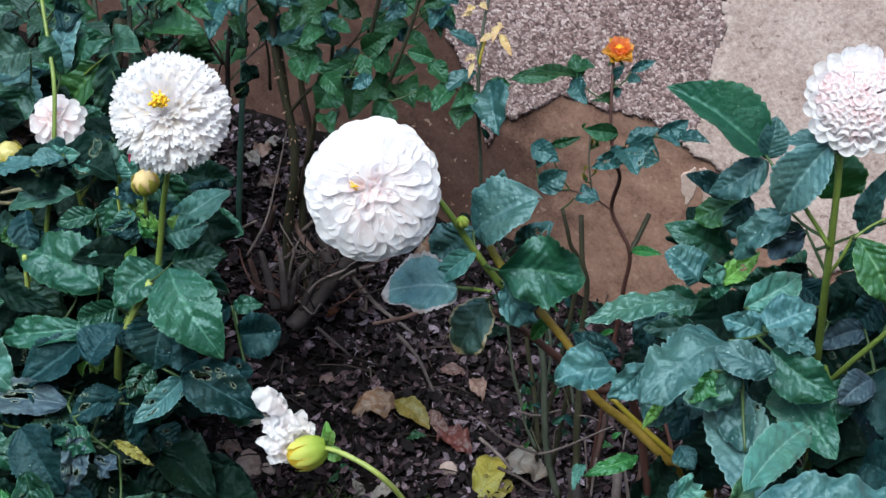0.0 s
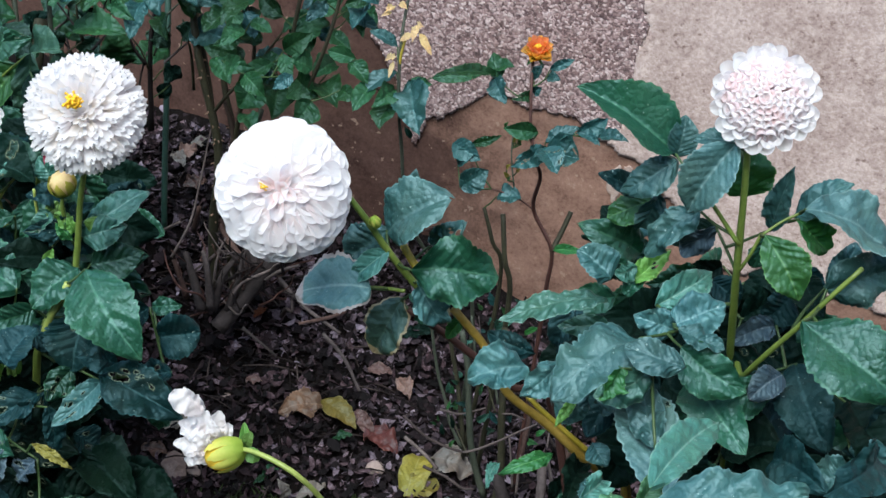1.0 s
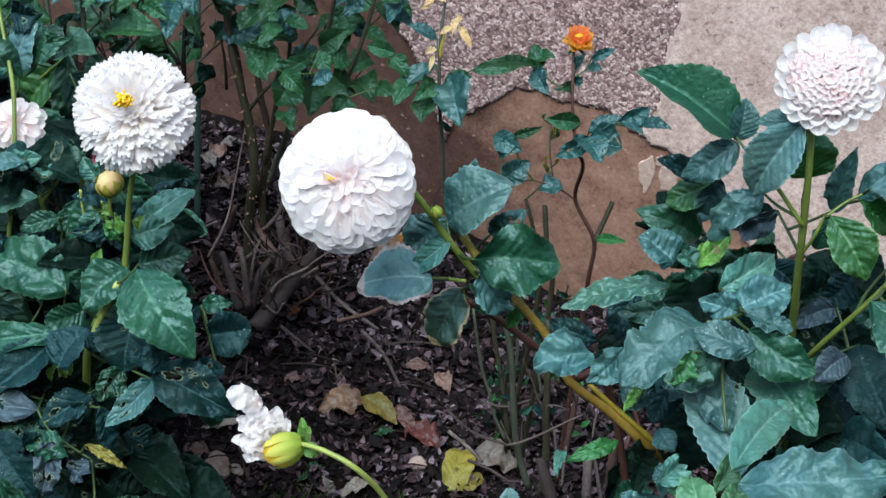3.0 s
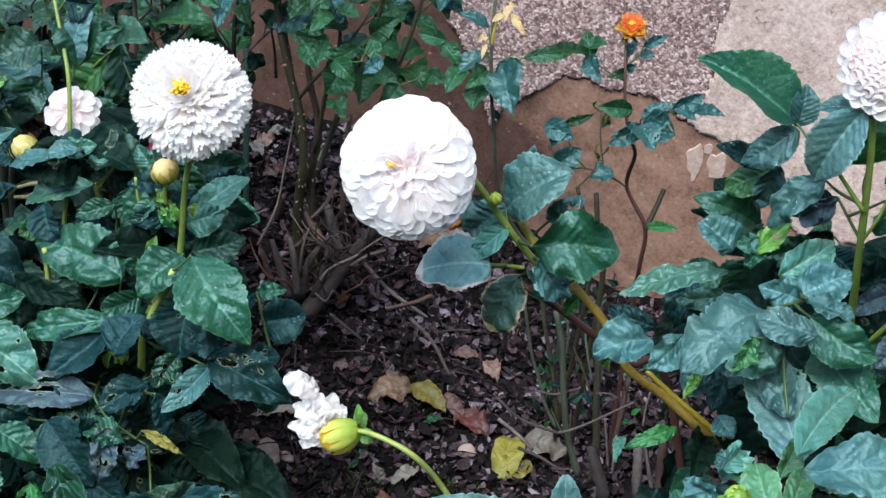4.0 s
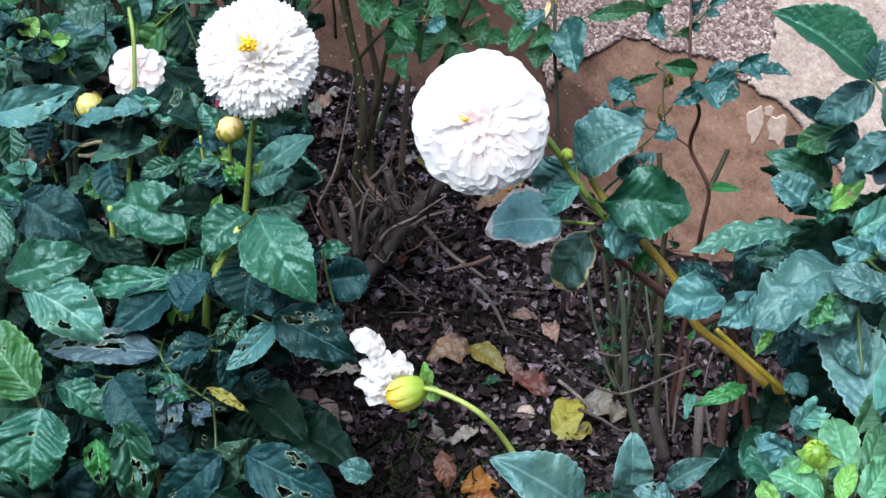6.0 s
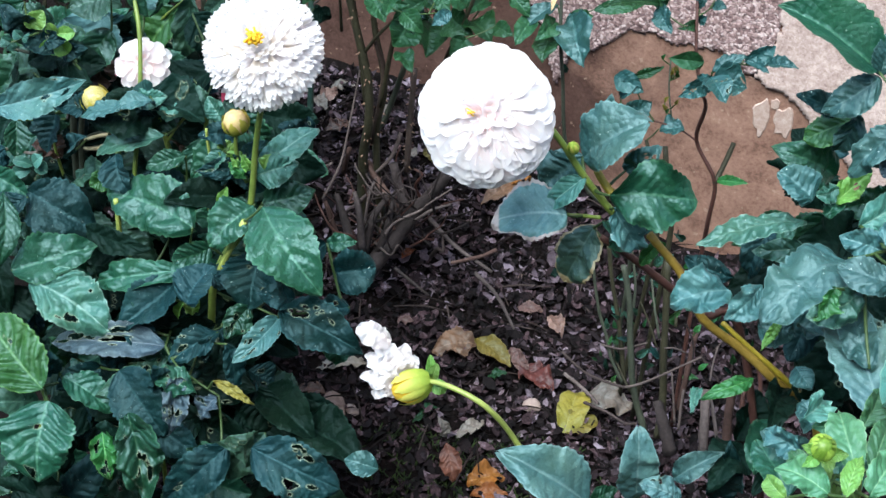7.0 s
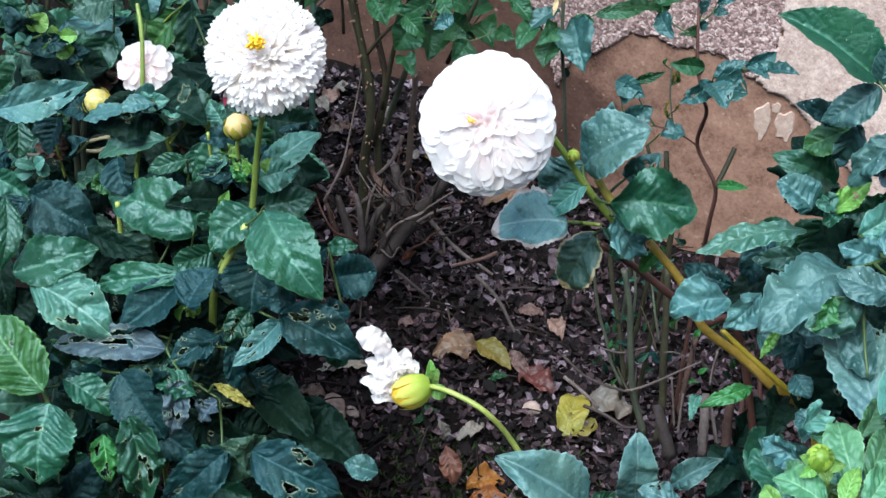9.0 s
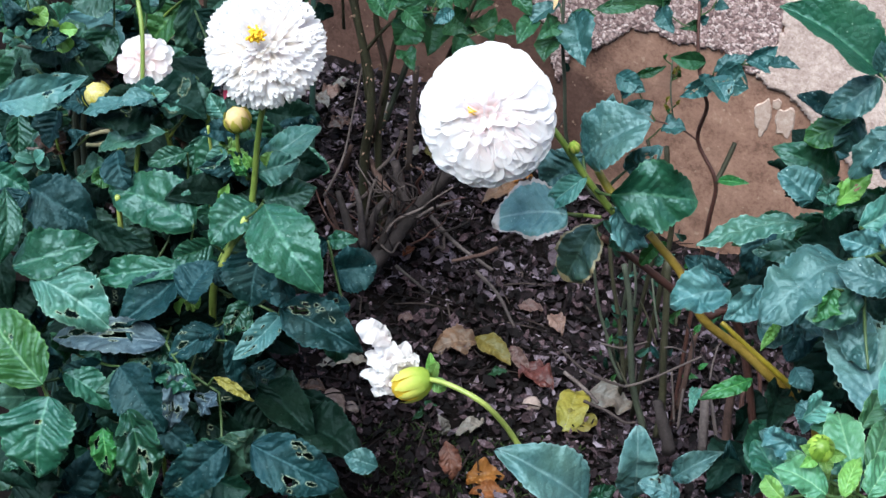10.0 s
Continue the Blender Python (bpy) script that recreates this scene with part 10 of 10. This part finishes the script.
stem(hedge, M_CANE_GREEN, [(-0.462, 1.601, 0.421), (-0.447, 1.606, 0.427), (-0.432, 1.606, 0.427)], 0.0020, 0.0017, name='stalk')
stem(hedge, M_STEM, [(-0.499, 1.636, 0.483), (-0.499, 1.628, 0.456), (-0.498, 1.614, 0.422), (-0.492, 1.614, 0.373)], 0.0020, 0.0017, name='stalk')
stem(hedge, M_STEM, [(-0.451, 1.663, 0.549), (-0.453, 1.660, 0.537), (-0.455, 1.652, 0.518), (-0.478, 1.639, 0.470), (-0.479, 1.623, 0.384)], 0.0020, 0.0017, name='stalk')
stem(hedge, M_CANE_GREEN, [(-0.544, 1.665, 0.521), (-0.524, 1.662, 0.517), (-0.504, 1.654, 0.507)], 0.0020, 0.0017, name='stalk')
stem(hedge, M_DRY_GREY, [(-0.565, 1.608, 0.415), (-0.545, 1.610, 0.418), (-0.525, 1.607, 0.414), (-0.487, 1.622, 0.416)], 0.0020, 0.0017, name='stalk')
stem(hedge, M_CANE, [(-0.324, 1.928, 0.472), (-0.328, 1.928, 0.498), (-0.329, 1.928, 0.523)], 0.0027, 0.0012, name='twig')
stem(hedge, M_BARK, [(-0.331, 1.933, 0.421), (-0.342, 1.933, 0.446), (-0.346, 1.933, 0.470)], 0.0028, 0.0013, name='twig')
stem(hedge, M_CANE, [(-0.224, 2.008, 0.423), (-0.231, 2.008, 0.464), (-0.247, 2.008, 0.503)], 0.0017, 0.0011, name='twig')
stem(hedge, M_CANE, [(-0.240, 1.931, 0.431), (-0.250, 1.931, 0.462), (-0.272, 1.931, 0.492)], 0.0016, 0.0009, name='twig')
stem(hedge, M_CANE_GREEN, [(-0.239, 1.971, 0.430), (-0.229, 1.971, 0.456), (-0.214, 1.971, 0.481)], 0.0018, 0.0009, name='twig')
stem(hedge, M_CANE_GREEN, [(-0.213, 1.954, 0.471), (-0.238, 1.954, 0.498), (-0.264, 1.954, 0.525)], 0.0026, 0.0008, name='twig')
stem(hedge, M_CANE_GREEN, [(-0.244, 1.973, 0.456), (-0.222, 1.973, 0.489), (-0.191, 1.973, 0.522)], 0.0026, 0.0009, name='twig')
stem(hedge, M_TWIG, [(-0.268, 1.947, 0.374), (-0.277, 1.947, 0.392), (-0.293, 1.947, 0.409)], 0.0018, 0.0014, name='twig')
stem(hedge, M_CANE, [(-0.335, 2.036, 0.421), (-0.342, 2.036, 0.444), (-0.342, 2.036, 0.468)], 0.0016, 0.0009, name='twig')
stem(hedge, M_CANE, [(-0.190, 1.994, 0.366), (-0.192, 1.994, 0.421), (-0.202, 1.994, 0.474)], 0.0025, 0.0013, name='twig')
stem(hedge, M_CANE_GREEN, [(-0.326, 1.989, 0.422), (-0.322, 1.989, 0.449), (-0.315, 1.989, 0.476)], 0.0018, 0.0012, name='twig')
stem(hedge, M_BARK, [(-0.309, 1.971, 0.428), (-0.342, 1.971, 0.468), (-0.366, 1.971, 0.507)], 0.0017, 0.0012, name='twig')
stem(hedge, M_BARK, [(-0.268, 1.990, 0.341), (-0.262, 1.990, 0.383), (-0.251, 1.990, 0.424)], 0.0018, 0.0011, name='twig')
stem(hedge, M_BARK, [(-0.222, 1.949, 0.432), (-0.197, 1.949, 0.458), (-0.169, 1.949, 0.484)], 0.0019, 0.0010, name='twig')
stem(hedge, M_TWIG, [(-0.243, 1.924, 0.443), (-0.257, 1.924, 0.467), (-0.264, 1.924, 0.490)], 0.0027, 0.0010, name='twig')
stem(hedge, M_BARK, [(-0.322, 1.934, 0.445), (-0.301, 1.934, 0.470), (-0.283, 1.934, 0.495)], 0.0023, 0.0008, name='twig')
leaf(hedge, M_ROSE, (-0.282, 1.960, 0.420), (-0.283, 1.960, 0.475), 0.051, 0, blunt=0.65, wave=0.2)
leaf(hedge, M_LEAF_HEDGE, (-0.246, 1.960, 0.470), (-0.214, 1.960, 0.452), 0.027, 13, blunt=0.65, wave=0.2)
leaf(hedge, M_LEAF_HEDGE, (-0.311, 1.960, 0.458), (-0.336, 1.960, 0.434), 0.035, -29, blunt=0.65, wave=0.2)
leaf(hedge, M_LEAF_SHADED, (-0.223, 1.960, 0.420), (-0.201, 1.960, 0.404), 0.026, 27, blunt=0.65, wave=0.2)
leaf(hedge, M_LEAF_HEDGE, (-0.357, 1.960, 0.444), (-0.377, 1.960, 0.463), 0.031, -1, blunt=0.65, wave=0.2)
leaf(hedge, M_LEAF_SHADED, (-0.325, 1.960, 0.474), (-0.308, 1.960, 0.500), 0.034, -26, blunt=0.65, wave=0.2)
leaf(hedge, M_LEAF_HEDGE, (-0.199, 1.960, 0.465), (-0.182, 1.960, 0.488), 0.027, -12, blunt=0.65, wave=0.2)
leaf(hedge, M_LEAF_SHADED, (-0.216, 1.960, 0.394), (-0.231, 1.960, 0.370), 0.021, -18, blunt=0.65, wave=0.2)
leaf(hedge, M_LEAF_SHADED, (-0.386, 1.960, 0.462), (-0.405, 1.960, 0.487), 0.040, 15, blunt=0.65, wave=0.2)


# ---- shaded leaves inside the clumps ----
def undergrowth(plant, seed, each, mats, back=(0.05, 0.16), spread=0.05, size=(0.035, 0.06), low=0.03, high=9.0, west_of=9.0, east_of=-9.0):
    """More leaves of the same plant, deeper inside it and lower down."""
    r = random.Random(seed)
    spots = [o.matrix_world.translation.copy() for o in plant.children if o.name.split(".")[0] == "leaf"]
    for p in spots:
        for _ in range(each):
            d = r.uniform(*back)
            q = p + Vector((r.uniform(-spread, spread), d * 0.8, -d * 0.6 - 0.03 + r.uniform(-spread, spread)))
            q.z = max(q.z, low)
            if not east_of < q.x < west_of or q.z > high:
                continue
            a = r.uniform(0, 6.28)
            tip = q + Vector((math.cos(a), -0.3, math.sin(a) * 0.6 - 0.25)).normalized() * r.uniform(*size) * 1.4
            tip.z = max(tip.z, low - 0.01)
            leaf(plant, r.choice(mats), q, tip, r.uniform(*size), r.uniform(-30, 30), holes=1 if r.random() < 0.55 else 0)


def sprigs(plant, seed, share, mats, size=(0.020, 0.040), spread=0.035, high=9.0, west_of=9.0, east_of=-9.0):
    """Small crinkled leaves between the large ones, just behind them."""
    r = random.Random(seed)
    spots = [(foot, tip) for owner, foot, tip in LEAF_FEET if owner == plant]
    for foot, tip in spots:
        if r.random() > share or foot.z > high or not east_of < foot.x < west_of:
            continue
        q = foot.lerp(tip, r.uniform(0.0, 1.0)) + Vector((r.uniform(-spread, spread), r.uniform(0.012, 0.035), r.uniform(-spread, spread) * 0.7))
        a = r.uniform(0, 6.28)
        end = q + Vector((math.cos(a), -0.25, math.sin(a) * 0.7 - 0.2)).normalized() * r.uniform(*size) * 1.5
        leaf(plant, r.choice(mats), q, end, r.uniform(*size), r.uniform(-35, 35), holes=1 if r.random() < 0.4 else 0, wave=r.uniform(0.15, 0.28))


bpy.context.view_layer.update()
sprigs(west, 11, 0.7, [M_LEAF, M_LEAF_TEAL_SHADED, M_LEAF_TEAL_SHADED])
sprigs(small, 12, 0.7, [M_LEAF_TEAL_SHADED, M_LEAF_TEAL_SHADED, M_LEAF], west_of=-0.17)
sprigs(east, 13, 0.5, [M_LEAF_BLUE, M_LEAF, M_LEAF_TEAL_SHADED], high=0.72, east_of=0.24)
# the darkest leaves carry the shade of the clump's inside in their colour
undergrowth(west, 1, 2, [M_LEAF_SHADED, M_LEAF_SHADED, M_LEAF], west_of=-0.2)
undergrowth(small, 2, 3, [M_LEAF_SHADED, M_LEAF_HEDGE, M_LEAF_SHADED, M_LEAF], back=(0.04, 0.2), west_of=-0.18)
undergrowth(east, 3, 3, [M_LEAF_SHADED, M_LEAF_SHADED, M_LEAF], back=(0.06, 0.2), high=0.64, east_of=0.3)


# ---- leaf stalks ----
def stalks():
    """Join every leaf to the nearest stem of its plant below it."""
    r = random.Random(40)
    for plant, foot, tip in LEAF_FEET:
        line = STEM_LINES.get(plant.name)
        if not line:
            continue
        goal = min(line, key=lambda q: (q - foot).length + 1.5 * max(0.0, q.z - foot.z + 0.01) - 0.15 * max(0.0, q.y - foot.y))
        gap = (goal - foot).length
        if gap < 0.004 or gap > 0.075:
            continue
        mid = (foot + goal) / 2 + Vector((r.uniform(-0.05, 0.05) * gap, 0.05 * gap, -0.07 * gap))
        t = 0.0011 if plant.name.startswith("dahlia") else 0.0008
        stem(plant, M_PETIOLE, [foot, mid, goal], t, t * 1.5, name="leaf_stalk", sides=6)


stalks()


# ---- litter over the soil ----
def strew(r, name, mat, label, places):
    """Curled scraps of dead leaf, one to a place."""
    verts, faces = [], []
    for k, (x, y) in enumerate(places):
        if y > (WALL_D - 0.03 - WALL_N.x * x) / WALL_N.y:
            continue
        z = ground_height(x, y) + 0.003 + abs(r.gauss(0, 0.008))
        ln = r.choice((0.006, 0.008, 0.010, 0.013, 0.016, 0.021)) * r.uniform(0.8, 1.3)
        if k % 16 == 0:
            ln = r.uniform(0.016, 0.030)
        w = ln * r.uniform(0.25, 0.8)
        m = Matrix.Translation((x, y, z)) @ Euler((r.gauss(0.1, 0.45), r.gauss(0, 0.45), r.uniform(0, 6.28))).to_matrix().to_4x4()
        bend, k0 = r.uniform(-0.4, 0.6) * ln, len(verts)
        for a, b, c in ((-1, 0, 0.3), (-0.4, -0.9, 0), (-0.35, 0.8, 0.1), (0.4, -0.7, 0), (0.35, 0.9, 0), (1, 0.1, 0.4)):
            verts.append(m @ Vector((a * ln / 2, b * w / 2, bend * (a * a * 0.6 + c * 0.4))))
        faces += [(k0, k0 + 1, k0 + 2), (k0 + 1, k0 + 3, k0 + 4, k0 + 2), (k0 + 3, k0 + 5, k0 + 4)]
    ob = put(name, mesh_of(name, verts, faces, mat, smooth=False))
    tagged(ob, label, "leaf litter", kind="stuff")


def build_litter():
    r = random.Random(12)
    spots = [(r.uniform(-0.55, 0.62), r.uniform(1.42, 2.3)) for _ in range(16500)]
    # places of the paler scraps, where the soil is better lit
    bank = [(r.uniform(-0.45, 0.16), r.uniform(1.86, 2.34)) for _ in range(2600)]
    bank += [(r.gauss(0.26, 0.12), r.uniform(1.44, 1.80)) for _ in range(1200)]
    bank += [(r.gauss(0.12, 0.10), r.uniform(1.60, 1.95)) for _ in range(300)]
    for name, mat, label, places in (("leaf_litter", M_CHIP, "scraps of dead leaves and bark strewn on soil", spots), ("dry_litter", M_CHIP_LIT, "greyish leaf scraps by wall and rose canes, coloured for brighter light", bank)):
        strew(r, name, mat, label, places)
    parts = []
    for k in range(300):
        x, y = r.uniform(-0.45, 0.55), r.uniform(1.5, 2.2)
        z = ground_height(x, y)
        a, ln, t = r.uniform(0, 6.28), r.uniform(0.02, 0.10), r.uniform(0.0006, 0.0017)
        d = Vector((math.cos(a), math.sin(a), r.uniform(-0.05, 0.35))) * ln
        p = Vector((x, y, z + 0.006))
        parts.append(tube_data([p, p + d * 0.5 + Vector((0, 0, r.uniform(0, 0.01))), p + d], [t, t, t * 0.6], 5, 2))
    v, f = joined(parts)
    tagged(put("twig_litter", mesh_of("twig_litter", v, f, M_TWIG_LITTER)), "broken twigs lying over the soil", "twigs", kind="stuff")
    parts = []
    for k in range(260):
        x, y = r.gauss(-0.02, 0.10), r.uniform(1.45, 1.58)
        p = Vector((x, y, ground_height(x, y)))
        for _ in range(3):
            d = Vector((r.uniform(-1, 1), r.uniform(-1, 1), 1.2)) * 0.006
            parts.append(tube_data([p, p + d, p + d * 1.6 + Vector((r.uniform(-1, 1), r.uniform(-1, 1), 0)) * 0.002], [0.0012, 0.0010, 0.0004], 4, 1))
    v, f = joined(parts)
    tagged(put("moss", mesh_of("moss", v, f, M_MOSS)), "low green moss on damp soil", "moss", kind="stuff")


build_litter()
